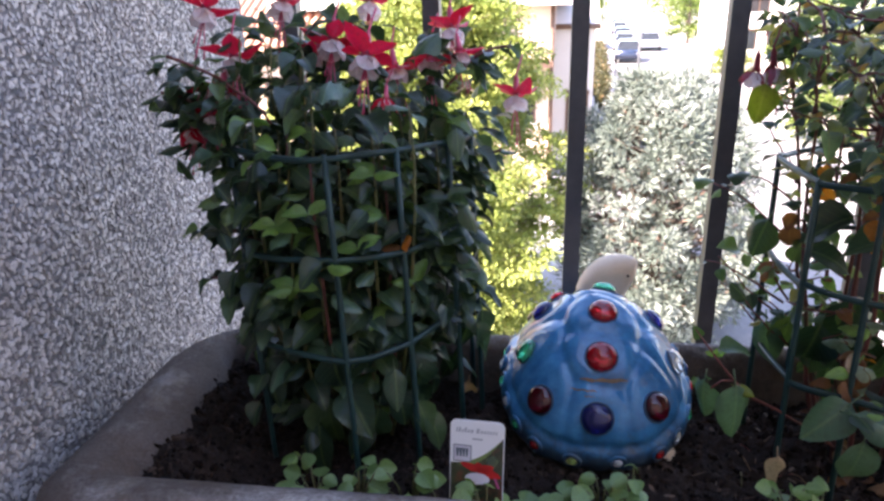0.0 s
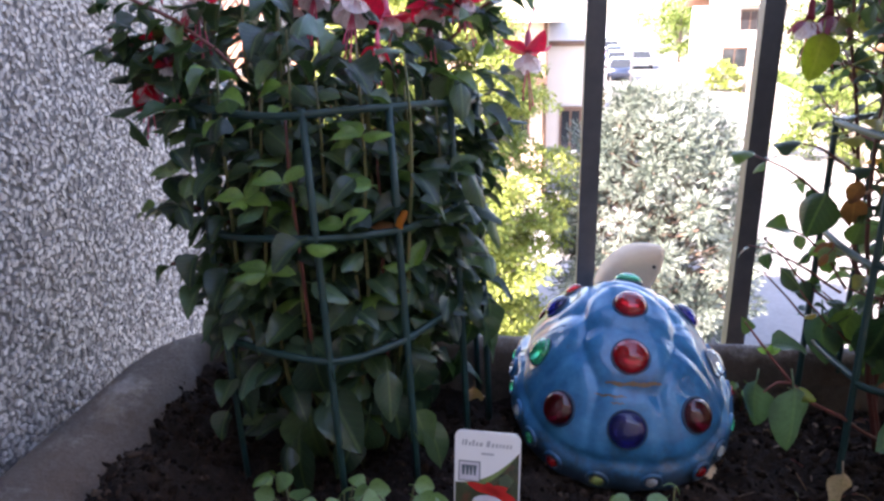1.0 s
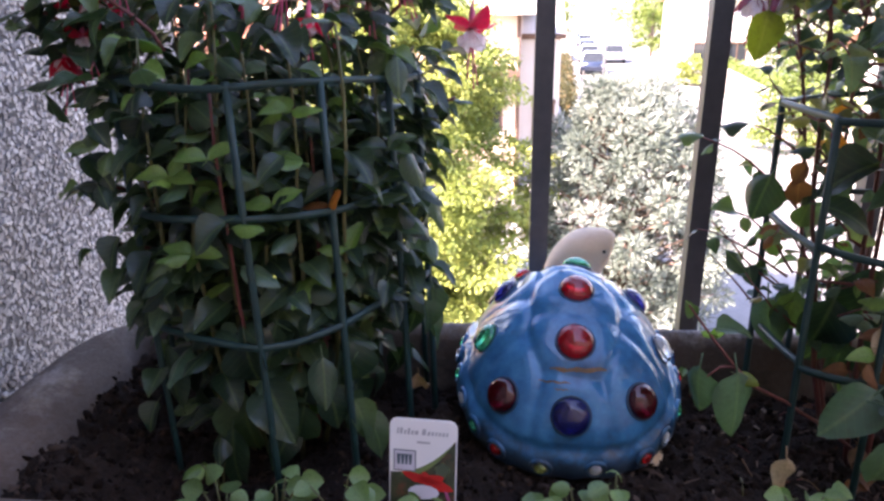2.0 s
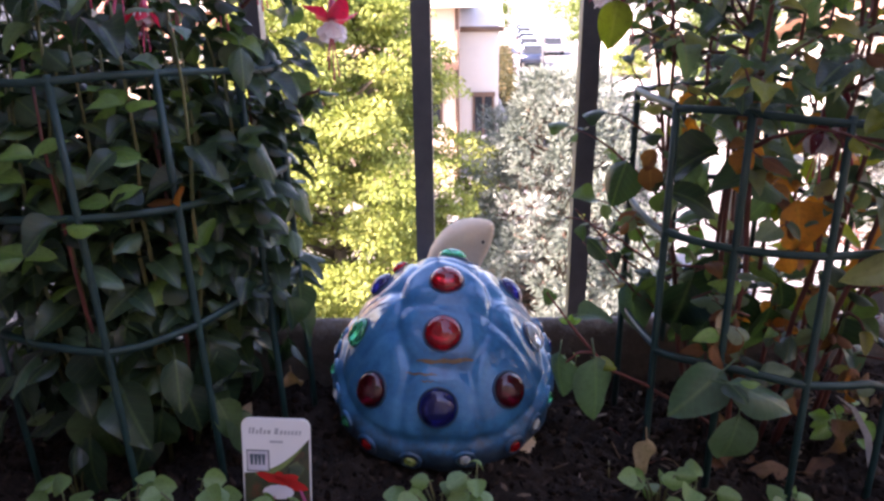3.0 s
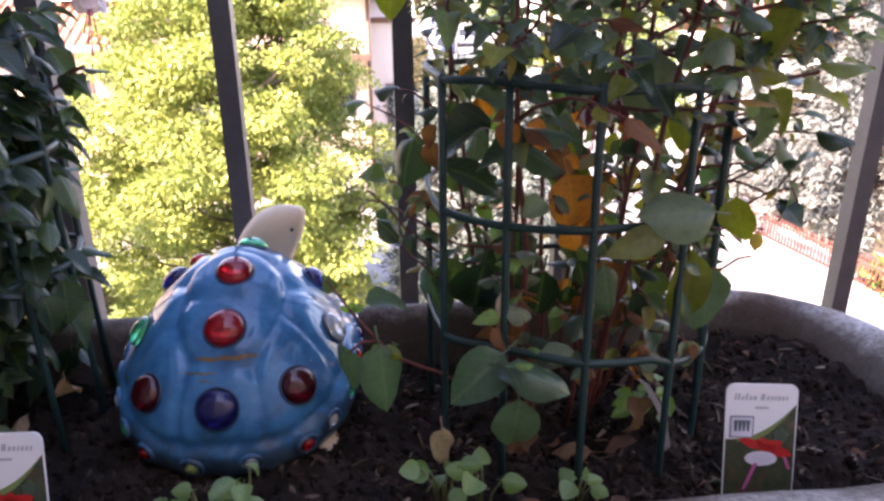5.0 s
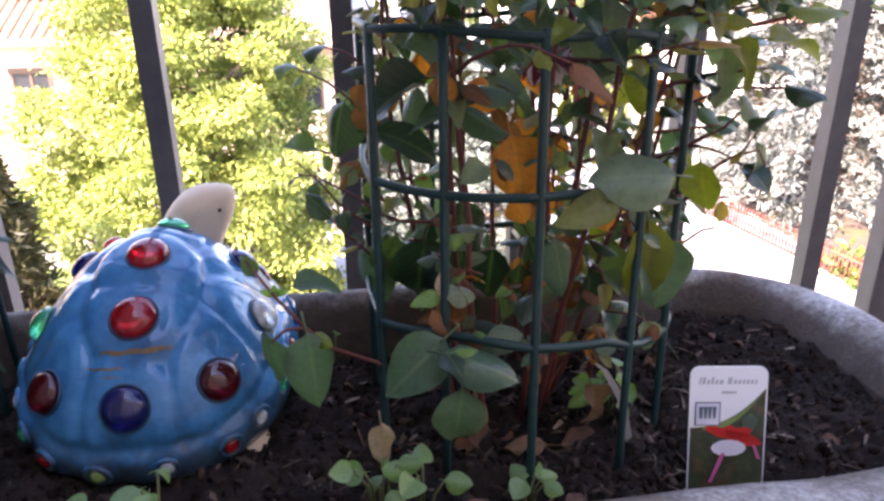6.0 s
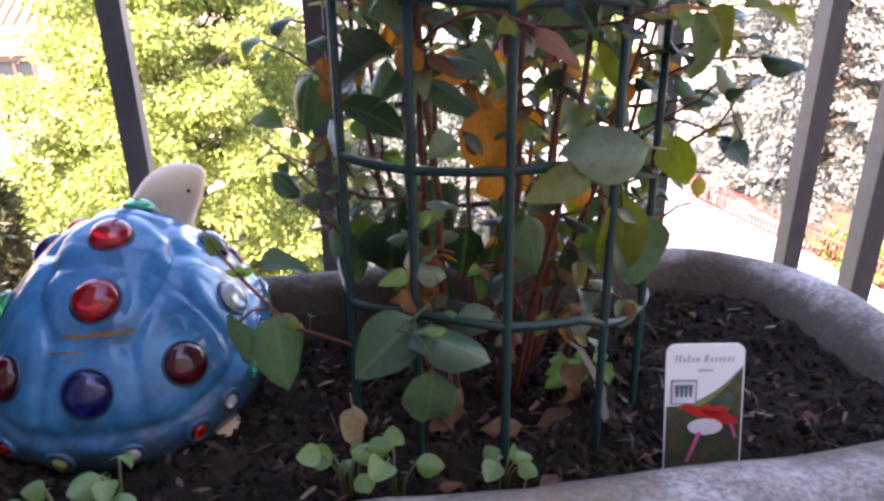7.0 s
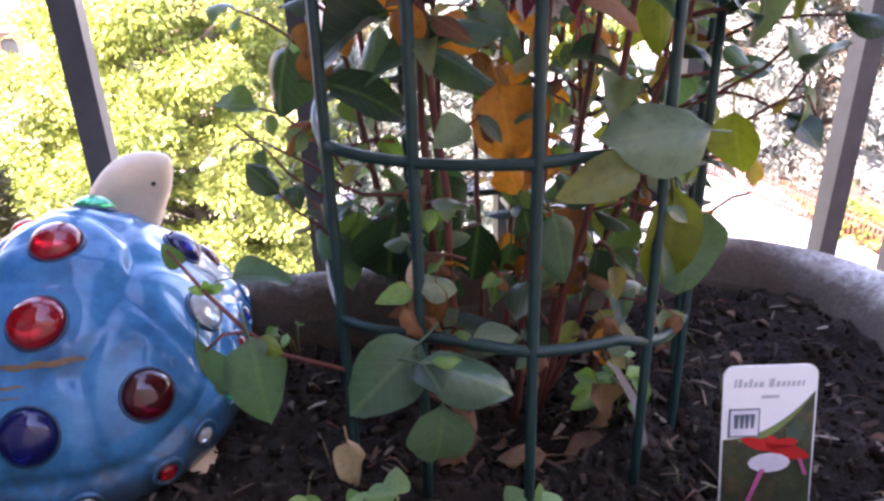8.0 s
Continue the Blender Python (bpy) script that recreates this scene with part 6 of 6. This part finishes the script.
def inner_growth(t, q, x0, y0, high, reach, low, count, size):
    """Bare twigs and needles in a conifer's heart, coloured dark for inner shade."""
    u = q.uniform(low, 0.93, count)
    r = np.array([reach(k) for k in u]) * q.uniform(0.0, 1.0, count) ** 0.5
    a = q.uniform(0, 2 * math.pi, count)
    P = np.stack([x0 + r * np.cos(a), y0 + r * np.sin(a), GROUND + high * u], axis=1)
    v, f = clump_quads(P, q.normal(size=(count, 3)) + np.array([0, 0, -0.3]), size, q, 2.2, 0.2)
    crown_object("inner_growth", v, f, M_INNER_SHADE, t, "bare inner twigs and needles, coloured dark for shade")["kind"] = "stuff"


def needle_tree(name, at, high, wide, mat, label, tiers=16, arms=9, per=70, size=0.10, seed=2, droop=0.25, open_twigs=0, base=0.04, power=0.8):
    """A conifer: tiers of drooping arms set with short needle sprays."""
    q = np.random.default_rng(seed)
    t = thing(name, (at[0], at[1], GROUND), label, "tree")
    x0, y0 = at
    part("trunk", Geo().tube([(x0, y0, GROUND - 0.1), (x0 + 0.03, y0, GROUND + high * 0.5), (x0, y0, GROUND + high)], [wide * 0.055, wide * 0.035, 0.012], 8), M_BARK, t)
    P, W = [], []
    for i in range(tiers):
        u = base + (0.98 - base) * i / (tiers - 1)
        reach = wide / 2 * (1 - u) ** power * q.uniform(0.9, 1.1) + 0.06
        for k in range(arms):
            a = k * 2 * math.pi / arms + i * 0.7 + q.uniform(-0.25, 0.25)
            L = reach * q.uniform(0.7, 1.12)
            s = np.array([x0, y0, GROUND + high * u])
            m = 14
            for j in range(m):
                f = 0.25 + 0.8 * (j + q.uniform(0, 1)) / m
                c = s + np.array([L * f * math.cos(a), L * f * math.sin(a), L * (0.10 * f - droop * f * f)])
                cnt = max(2, int(per / m))
                P.append(c + q.normal(size=(cnt, 3)) * np.array([0.045, 0.045, 0.03 if wide < 3 else 0.014]) * (wide / 2.2))
                W.append(np.array([math.cos(a), math.sin(a), 0.15 if wide < 3 else -0.25]) + q.normal(size=(cnt, 3)) * (0.75 if wide < 3 else 0.5))
            e = s + np.array([L * math.cos(a), L * math.sin(a), L * (0.10 - droop)])
            part("branch", Geo().tube([tuple(s), tuple((s + e) / 2 + np.array([0, 0, 0.04 * L])), tuple(e)], [0.012 * wide / 2, 0.008 * wide / 2, 0.003], 4), M_TWIGS, t)
    v, f = clump_quads(np.concatenate(P), np.concatenate(W), size, q, 1.9, 0.2)
    crown_object("crown", v, f, mat, t)
    inner_growth(t, q, x0, y0, high, lambda u: wide / 2 * (1 - u) ** power * 0.62, base, 5200, size * 1.3)
    return t


def clump_tree(name, at, high, wide, mat, label, clumps, radius, per, leaf_size, seed, trunk, low, long, wood, tuft=False, shape=0.6):
    """A trunk with limbs that carry rounded clumps of small leaves (or tufts of needles), dense outside and hollow within."""
    q = np.random.default_rng(seed)
    t = thing(name, (at[0], at[1], GROUND), label, "tree")
    x0, y0 = at
    part("trunk", Geo().tube([(x0, y0, GROUND - 0.1), (x0 + 0.05, y0, GROUND + high * 0.35), (x0 - 0.04, y0 + 0.05, GROUND + high * 0.7), (x0, y0, GROUND + high * 0.95)],
                             [trunk, trunk * 0.8, trunk * 0.45, 0.02], 9), wood, t)
    P, W = [], []
    for i in range(clumps):
        u = low + (1.0 - low) * (i + 0.5) / clumps
        a = i * 2.399 + q.uniform(-0.3, 0.3)
        reach = wide / 2 * (math.sin(math.pi * min(1, 0.16 + 0.80 * u)) ** shape)
        f = q.uniform(0.55, 1.0) if i % (9 if tuft else 3) else q.uniform(0.2, 0.6)
        r = radius * q.uniform(0.65, 1.3)
        c = np.array([x0 + reach * f * math.cos(a), y0 + reach * f * math.sin(a), GROUND + high * u + q.uniform(-0.1, 0.1) * radius])
        s = np.array([x0, y0, max(GROUND + 0.3, c[2] - reach * f * q.uniform(0.3, 0.7))])
        mid = (s + c) / 2 + q.normal(size=3) * 0.05 * reach
        part("limb", Geo().tube([tuple(s), tuple(mid), tuple(c)], [trunk * 0.26, trunk * 0.18, 0.008], 5), wood, t)
        m = int(per * (r / radius) ** 2)
        w = q.normal(size=(m, 3))
        w /= np.linalg.norm(w, axis=1, keepdims=True)
        lump = 1 + 0.28 * np.sin(w @ q.normal(size=3) * 4 + q.uniform(0, 6)) + 0.2 * np.sin(w @ q.normal(size=3) * 7)
        rad = r * q.uniform(0.25, 1.0, m) ** 0.45 * lump
        P.append(c + w * rad[:, None] * np.array([1.0, 1.0, 0.72 if tuft else 0.46]))
        W.append(w * (1.0 if tuft else 0.7) + q.normal(size=(m, 3)) * 0.55 + np.array([0, 0, 0.1 if tuft else -0.35]))
    v, f = clump_quads(np.concatenate(P), np.concatenate(W), leaf_size, q, long, 0.3, 0.0 if tuft else 0.6)
    crown_object("crown", v, f, mat, t)
    if tuft:
        inner_growth(t, q, x0, y0, high, lambda u: wide / 2 * math.sin(math.pi * min(1, 0.16 + 0.80 * u)) ** shape * 0.72, low, 3800, 0.075)
    return t


clump_tree("locust_tree", (-1.66, 9.6), 5.3, 4.05, M_LOCUST, "bright yellow-green broadleaf tree in full sun", 170, 0.42, 1300, 0.050, 5, 0.12, 0.04, 1.3, M_BARK)
clump_tree("blue_spruce", (1.62, 9.9), 3.80, 3.05, M_SPRUCE, "blue-grey conifer with bare inner twigs", 230, 0.20, 240, 0.056, 8, 0.09, 0.04, 2.0, M_TWIGS, True)
needle_tree("silver_cedar", (11.0, 14.5), 8.6, 7.6, M_CEDAR, "large silver-grey cedar with layered drooping branches", 11, 15, 560, 0.105, 9, 0.32, 0, 0.08, 0.7)
needle_tree("dark_shrub_tree", (-3.30, 7.2), 3.35, 1.3, M_DARKGREEN, "dark green and brown conifer shrub", 16, 10, 110, 0.06, 11, 0.2, 0, 0.42, 0.5)
broad_tree("street_tree", (9.3, 23.7), 2.9, 3.4, M_GREEN, "rounded green garden shrub by the street", 18, 420, 0.11, 12, 0.10, 0.05, 12)
broad_tree("street_tree", (17.2, 45.0), 5.6, 6.4, M_GREEN, "rounded green garden tree behind the street", 18, 360, 0.2, 18, 0.18, 0.1, 12)
broad_tree("street_tree", (10.6, 44.0), 1.7, 2.4, M_LOCUST, "low yellow-green bush before a white house", 12, 260, 0.14, 19, 0.06, 0.05, 8)
broad_tree("street_tree", (12.5, 68.0), 5.2, 4.2, M_GREEN, "rounded green garden tree by the street", 14, 220, 0.22, 13, 0.16, 0.1, 10)
broad_tree("street_tree", (14.6, 74.0), 6.0, 5.0, M_GREEN, "rounded green garden tree by the street", 14, 220, 0.22, 14, 0.16, 0.1, 10)
broad_tree("street_tree", (19.5, 38.0), 4.4, 5.0, M_GREEN, "rounded green garden tree by a white house", 14, 260, 0.2, 15, 0.16, 0.1, 10)
broad_tree("street_tree", (5.0, 120.0), 7.0, 9.0, M_GREEN, "far green street tree", 12, 200, 0.4, 16, 0.2, 0.1, 10)
broad_tree("street_tree", (19.0, 105.0), 8.0, 12.0, M_GREEN, "far green street tree", 12, 200, 0.45, 17, 0.2, 0.1, 10)


# ---- houses ----
def window(parent, x, z, w, h, y, name="window"):
    wd = part(name, Geo().box(x - w / 2 - 0.06, y - 0.06, z - h / 2 - 0.06, x + w / 2 + 0.06, y - 0.004, z - h / 2), M_WHITEWALL, parent, "", False)
    part("pane", Geo().box(x - w / 2, y - 0.03, z - h / 2 + 0.002, x + w / 2, y - 0.004, z + h / 2), M_PANE, wd, "", False)
    for a in (x - w / 2, x, x + w / 2):
        part("window_frame", Geo().box(a - 0.03, y - 0.05, z - h / 2 + 0.002, a + 0.03, y - 0.032, z + h / 2), M_WOOD, wd, "", False)
    part("shutter_box", Geo().box(x - w / 2 - 0.05, y - 0.07, z + h / 2 + 0.002, x + w / 2 + 0.05, y - 0.004, z + h / 2 + 0.12), M_WOOD, wd, "", False)


def pitched(parent, x0, x1, y0, y1, eave, rise, mat, over=0.45, rows=0, gutter=None):
    """A roof that rises from the front eave to a ridge, with its gutter."""
    ym = (y0 + y1) / 2
    a, b = Vector((x0 - over, y0 - over, eave)), Vector((x1 + over, y0 - over, eave))
    c, d = Vector((x1 + over, ym, eave + rise)), Vector((x0 - over, ym, eave + rise))
    e, f = Vector((x1 + over, y1 + over, eave)), Vector((x0 - over, y1 + over, eave))
    up = Vector((0, 0, 0.14))
    g = Geo().add([a, b, c, d, e, f, a + up, b + up, c + up, d + up, e + up, f + up],
                  [(6, 7, 8, 9), (9, 8, 10, 11), (0, 3, 2, 1), (3, 5, 4, 2), (0, 1, 7, 6), (5, 11, 10, 4), (1, 2, 8, 7), (2, 4, 10, 8), (0, 6, 9, 3), (3, 9, 11, 5)])
    roof = part("roof", g, mat, parent, "", False)
    if rows:
        tiles = Geo()
        n = int((x1 - x0 + 2 * over) / 0.24)
        for i in range(n):
            u = (i + 0.5) / n
            tiles.tube([a.lerp(b, u) + up, d.lerp(c, u) + up], 0.085, 6)
        part("roof_tiles", tiles, mat, roof, "", True)["kind"] = "stuff"
    part("gutter", Geo().tube([a + Vector((0, -0.06, 0.06)), b + Vector((0, -0.06, 0.06))], 0.07, 8), gutter or M_WHITEWALL, roof)
    return roof


# the peach house with a canopy over its lower storey, and its grey wing
house = thing("house", (-3.0, 21.0, GROUND), "peach plastered two-storey house with a brown canopy", "house")
part("wall", Geo().box(-7.0, 19.0, GROUND, 0.20, 26.0, 0.62), M_PEACH, house, "", False)
part("eave", Geo().box(-7.3, 18.5, 0.622, 0.62, 26.4, 0.80), M_WHITEWALL, house, "", False)
part("chimney", Geo().box(-2.6, 19.6, 0.802, -2.2, 20.0, 1.3), M_ROSE, house, "", False)
part("roof", Geo().box(-7.3, 18.5, 0.802, 0.62, 26.4, 0.88), M_SLATE, house, "", False)
canopy = part("canopy", Geo().box(-3.2, 18.0, -0.80, 0.16, 18.996, -0.72), M_WOOD, house, "dark brown canopy over the ground floor", False)
part("gutter", Geo().box(-3.2, 17.94, -0.84, 0.16, 17.998, -0.70), M_WOOD, canopy, "", False)
part("downpipe", Geo().tube([(0.13, 18.92, GROUND), (0.13, 18.92, 0.6)], 0.05, 8), M_WOOD, house)
window(house, -0.75, -1.75, 0.9, 1.25, 19.0)
window(house, -2.6, -1.75, 0.9, 1.25, 19.0)
window(house, -4.6, -1.75, 0.9, 1.25, 19.0)
window(house, -3.4, -0.02, 0.9, 0.85, 19.0)
wing = thing("house", (0.75, 22.0, GROUND), "grey-rose plastered low wing with a pale pitched roof", "house")
part("wall", Geo().box(0.21, 20.0, GROUND, 1.28, 27.0, -0.02), M_ROSE, wing, "", False)
pitched(wing, 0.24, 1.28, 20.0, 27.0, -0.02, 1.5, M_SLATE, 0.12, 0, M_WOOD)
window(wing, 0.86, -2.32, 0.55, 1.1, 20.0)
part("window_band", Geo().box(0.22, 19.95, -3.2, 1.27, 19.996, -3.1), M_STONE, wing, "", False)

left_house = thing("house", (-9.0, 19.0, GROUND), "peach house with a terracotta tiled roof", "house")
part("wall", Geo().box(-13.0, 17.5, GROUND, -6.05, 24.0, -0.45), M_PEACH, left_house, "", False)
pitched(left_house, -13.0, -6.05, 17.5, 24.0, -0.45, 1.7, M_ROOF, 0.4, 1)
window(left_house, -6.75, -1.65, 0.8, 1.15, 17.5)
window(left_house, -8.6, -1.65, 0.8, 1.15, 17.5)

white_house = thing("house", (14.0, 48.0, GROUND), "white house with a grey roof beside the street", "house")
part("wall", Geo().box(10.6, 46.0, GROUND, 14.6, 54.0, 0.9), M_WHITEWALL, white_house, "", False)
pitched(white_house, 10.6, 14.6, 46.0, 54.0, 0.9, 2.0, M_ROOF, 0.5)
window(white_house, 11.7, -2.15, 1.4, 1.1, 46.0)
window(white_house, 13.6, -2.15, 1.1, 1.1, 46.0)
window(white_house, 12.4, 0.0, 1.1, 1.1, 46.0)
far_house = thing("house", (17.5, 30.0, GROUND), "low white building with a red roof", "house")
part("wall", Geo().box(15.0, 28.0, GROUND, 21.0, 34.0, -1.2), M_WHITEWALL, far_house, "", False)
pitched(far_house, 15.0, 21.0, 28.0, 34.0, -1.2, 1.5, M_ROOF, 0.4)
window(far_house, 16.3, -2.5, 1.0, 1.2, 28.0)

# ---- fences, walls, poles ----
fence = thing("iron_fence", (8.2, 11.5, GROUND), "rusty red iron fence with upright pickets on a low wall", "fence")
FA, FB = Vector((8.55, 7.6, 0)), Vector((7.70, 13.6, 0))
FL = (FB - FA).length
picket = Geo().tube([(0, 0, 0.08), (0, 0, 0.56)], [0.018, 0.018], 5).tube([(0, 0, 0.56), (0, 0, 0.64)], [0.025, 0.003], 5).mesh("picket", M_IRON)
nf = int(FL / 0.085)
for i in range(nf + 1):
    ob = new("picket", picket)
    ob.location = FA.lerp(FB, i / nf) + Vector((0, 0, GROUND))
    hang(ob, fence)
for z in (0.16, 0.50):
    part("fence_rail", Geo().tube([FA + Vector((0, 0, GROUND + z)), FB + Vector((0, 0, GROUND + z))], 0.02, 6), M_IRON, fence)
ang = math.degrees(math.atan2(FB.y - FA.y, FB.x - FA.x))
part("low_wall", Geo().box(0, -0.12, -0.1, FL, 0.12, 0.10, pose(FA.x, FA.y, GROUND, 0, 0, ang)), M_STONE, fence, "", False)

for y0, y1, x0, h, nm in ((22.0, 48.0, 1.55, 1.1, "garden_wall"), (62.0, 110.0, 4.6, 1.2, "garden_wall")):
    solo(nm, Geo().box(x0, y0, GROUND - 0.1, x0 + 0.25, y1, GROUND + h, pose(0, 0, 0)), M_STONE, "grey stone garden wall along the street", "wall", "structure", False, 0.02)
solo("garden_wall", Geo().box(0, -0.12, -0.1, 34, 0.12, 1.3, pose(9.6, 20.0, GROUND, 0, 0, 84)), M_STONE, "pinkish stone garden wall along the street", "wall", "structure", False, 0.02)


def street_lamp(x, y, h):
    s = thing("street_lamp", (x, y, GROUND), "tall grey steel street lamp", "street lamp", "street lamps")
    part("pole", Geo().tube([(x, y, GROUND), (x, y, GROUND + h)], [0.07, 0.045], 8), M_POLE, s)
    part("arm", Geo().tube([(x, y, GROUND + h), (x + 0.4, y, GROUND + h + 0.25), (x + 1.2, y, GROUND + h + 0.3)], 0.035, 6), M_POLE, s)
    part("lamp_head", Geo().lathe([(0.05, -0.06), (0.16, -0.04), (0.18, 0.02), (0.08, 0.07)], 10, pose(x + 1.3, y, GROUND + h + 0.28), 1.6), M_POLE, s)


street_lamp(4.55, 37.0, 7.0)
street_lamp(9.4, 43.0, 7.0)
street_lamp(7.0, 95.0, 7.0)


def car(x, y, turn, paint, label):
    """A small hatchback: body, glass house, wheels, lamps."""
    c = thing("car", (x, y, GROUND), label, "car", "cars in the street")
    m = pose(x, y, GROUND + 0.02, 0, 0, turn)
    prof = [(-2.0, 0.45, 0.62), (-1.95, 0.35, 0.86), (-1.2, 0.30, 0.92), (-0.1, 0.30, 0.96), (1.2, 0.32, 0.95), (1.95, 0.38, 0.90), (2.05, 0.45, 0.62)]
    v = []
    for yy, z0, z1 in prof:
        for sx, z in ((-0.84, z0), (-0.87, (z0 + z1) / 2), (-0.78, z1), (0.78, z1), (0.87, (z0 + z1) / 2), (0.84, z0)):
            v.append(m @ Vector((sx, yy, z)))
    f = [(i * 6 + k, i * 6 + (k + 1) % 6, i * 6 + 6 + (k + 1) % 6, i * 6 + 6 + k) for i in range(6) for k in range(6)]
    f += [(5, 4, 3, 2, 1, 0), tuple(36 + k for k in range(6))]
    part("body", Geo().add(v, f), paint, c, "", True, 0.04)
    gl = [(-1.15, 0.92, 0.74), (-0.55, 1.40, 0.62), (1.15, 1.44, 0.62), (1.85, 0.94, 0.72)]
    v = [m @ Vector((sx * w, yy, z)) for yy, z, w in gl for sx in (-1, 1)]
    part("glass", Geo().add(v, [(0, 1, 3, 2), (2, 3, 5, 4), (4, 5, 7, 6), (0, 2, 4, 6), (1, 7, 5, 3), (0, 6, 7, 1)]), M_PANE, c, "dark glazing", False)
    v = [m @ Vector((sx * 0.60, yy, z)) for yy, z in ((-0.6, 1.40), (1.2, 1.44)) for sx in (-1, 1)]
    part("roof", Geo().add(v + [p + Vector((0, 0, 0.05)) for p in v], [(0, 1, 3, 2), (4, 6, 7, 5), (0, 4, 5, 1), (2, 3, 7, 6), (0, 2, 6, 4), (1, 5, 7, 3)]), paint, c, "", False, 0.02)
    for wx in (-0.80, 0.80):
        for wy in (-1.25, 1.25):
            wm = m @ pose(wx, wy, 0.30, 0, 90, 0)
            w = part("wheel", Geo().lathe([(0.22, -0.10), (0.30, -0.09), (0.30, 0.09), (0.22, 0.10)], 16, wm), M_TYRE, c)
            part("rim", Geo().lathe([(0.05, -0.115), (0.20, -0.105), (0.20, 0.105), (0.05, 0.115)], 12, wm), M_RIM, w)
        part("tail_lamp", Geo().box(wx * 0.9 - 0.12, 2.0, 0.72, wx * 0.9 + 0.12, 2.06, 0.86, m), M_LAMPRED, c, "", False)
        part("headlamp", Geo().box(wx * 0.9 - 0.14, -2.02, 0.62, wx * 0.9 + 0.14, -1.96, 0.76, m), M_RIM, c, "", False)


road_turn = -math.degrees(math.atan(0.09))
car(5.75, 53.5, road_turn, M_CARDARK, "dark blue hatchback parked at the kerb")
car(6.45, 63.0, road_turn, M_CARGREY, "silver hatchback parked at the kerb")
car(7.15, 72.0, road_turn, M_CARBLUE, "blue hatchback parked at the kerb")
car(8.0, 84.0, road_turn, M_CARDARK, "dark blue hatchback parked at the kerb")
car(8.7, 94.0, road_turn, M_CARBLUE, "blue hatchback parked at the kerb")
car(8.6, 63.5, road_turn, M_CARGREY, "silver car standing in the street")

# hedge by the gate, and a bench on the paving below
def hedge(x0, y0, x1, y1, h, mat, seed, label):
    q = np.random.default_rng(seed)
    t = thing("hedge", ((x0 + x1) / 2, (y0 + y1) / 2, GROUND), label, "hedge")
    n = int(900 * (abs(x1 - x0) + abs(y1 - y0)))
    n = min(n, 9000)
    u = q.uniform(0, 1, n)
    p = np.stack([x0 + (x1 - x0) * u, y0 + (y1 - y0) * u, GROUND + h * q.uniform(0, 1, n) ** 0.7], axis=1) + q.normal(size=(n, 3)) * np.array([0.22, 0.22, 0.08])
    v, f = clump_quads(p, q.normal(size=(n, 3)) + np.array([0, -0.4, 0.6]), 0.12, q)
    crown_object("foliage", v, f, mat, t)
    part("stems", Geo().tube([(x0, y0, GROUND + 0.2), (x1, y1, GROUND + 0.2)], 0.05, 5), M_BARK, t)


hedge(2.3, 30.0, 4.0, 58.0, 1.2, M_DARKGREEN, 22, "dark clipped hedge along the street")
hedge(8.75, 8.6, 8.55, 10.2, 0.40, M_GREEN, 24, "low yellow-green shrubs behind the iron fence")
hedge(10.8, 24.0, 12.6, 44.0, 1.6, M_GREEN, 21, "green clipped garden hedge along the street")
hedge(-7.5, 14.5, -3.0, 15.2, 1.0, M_GREEN, 23, "green hedge in front of the houses")
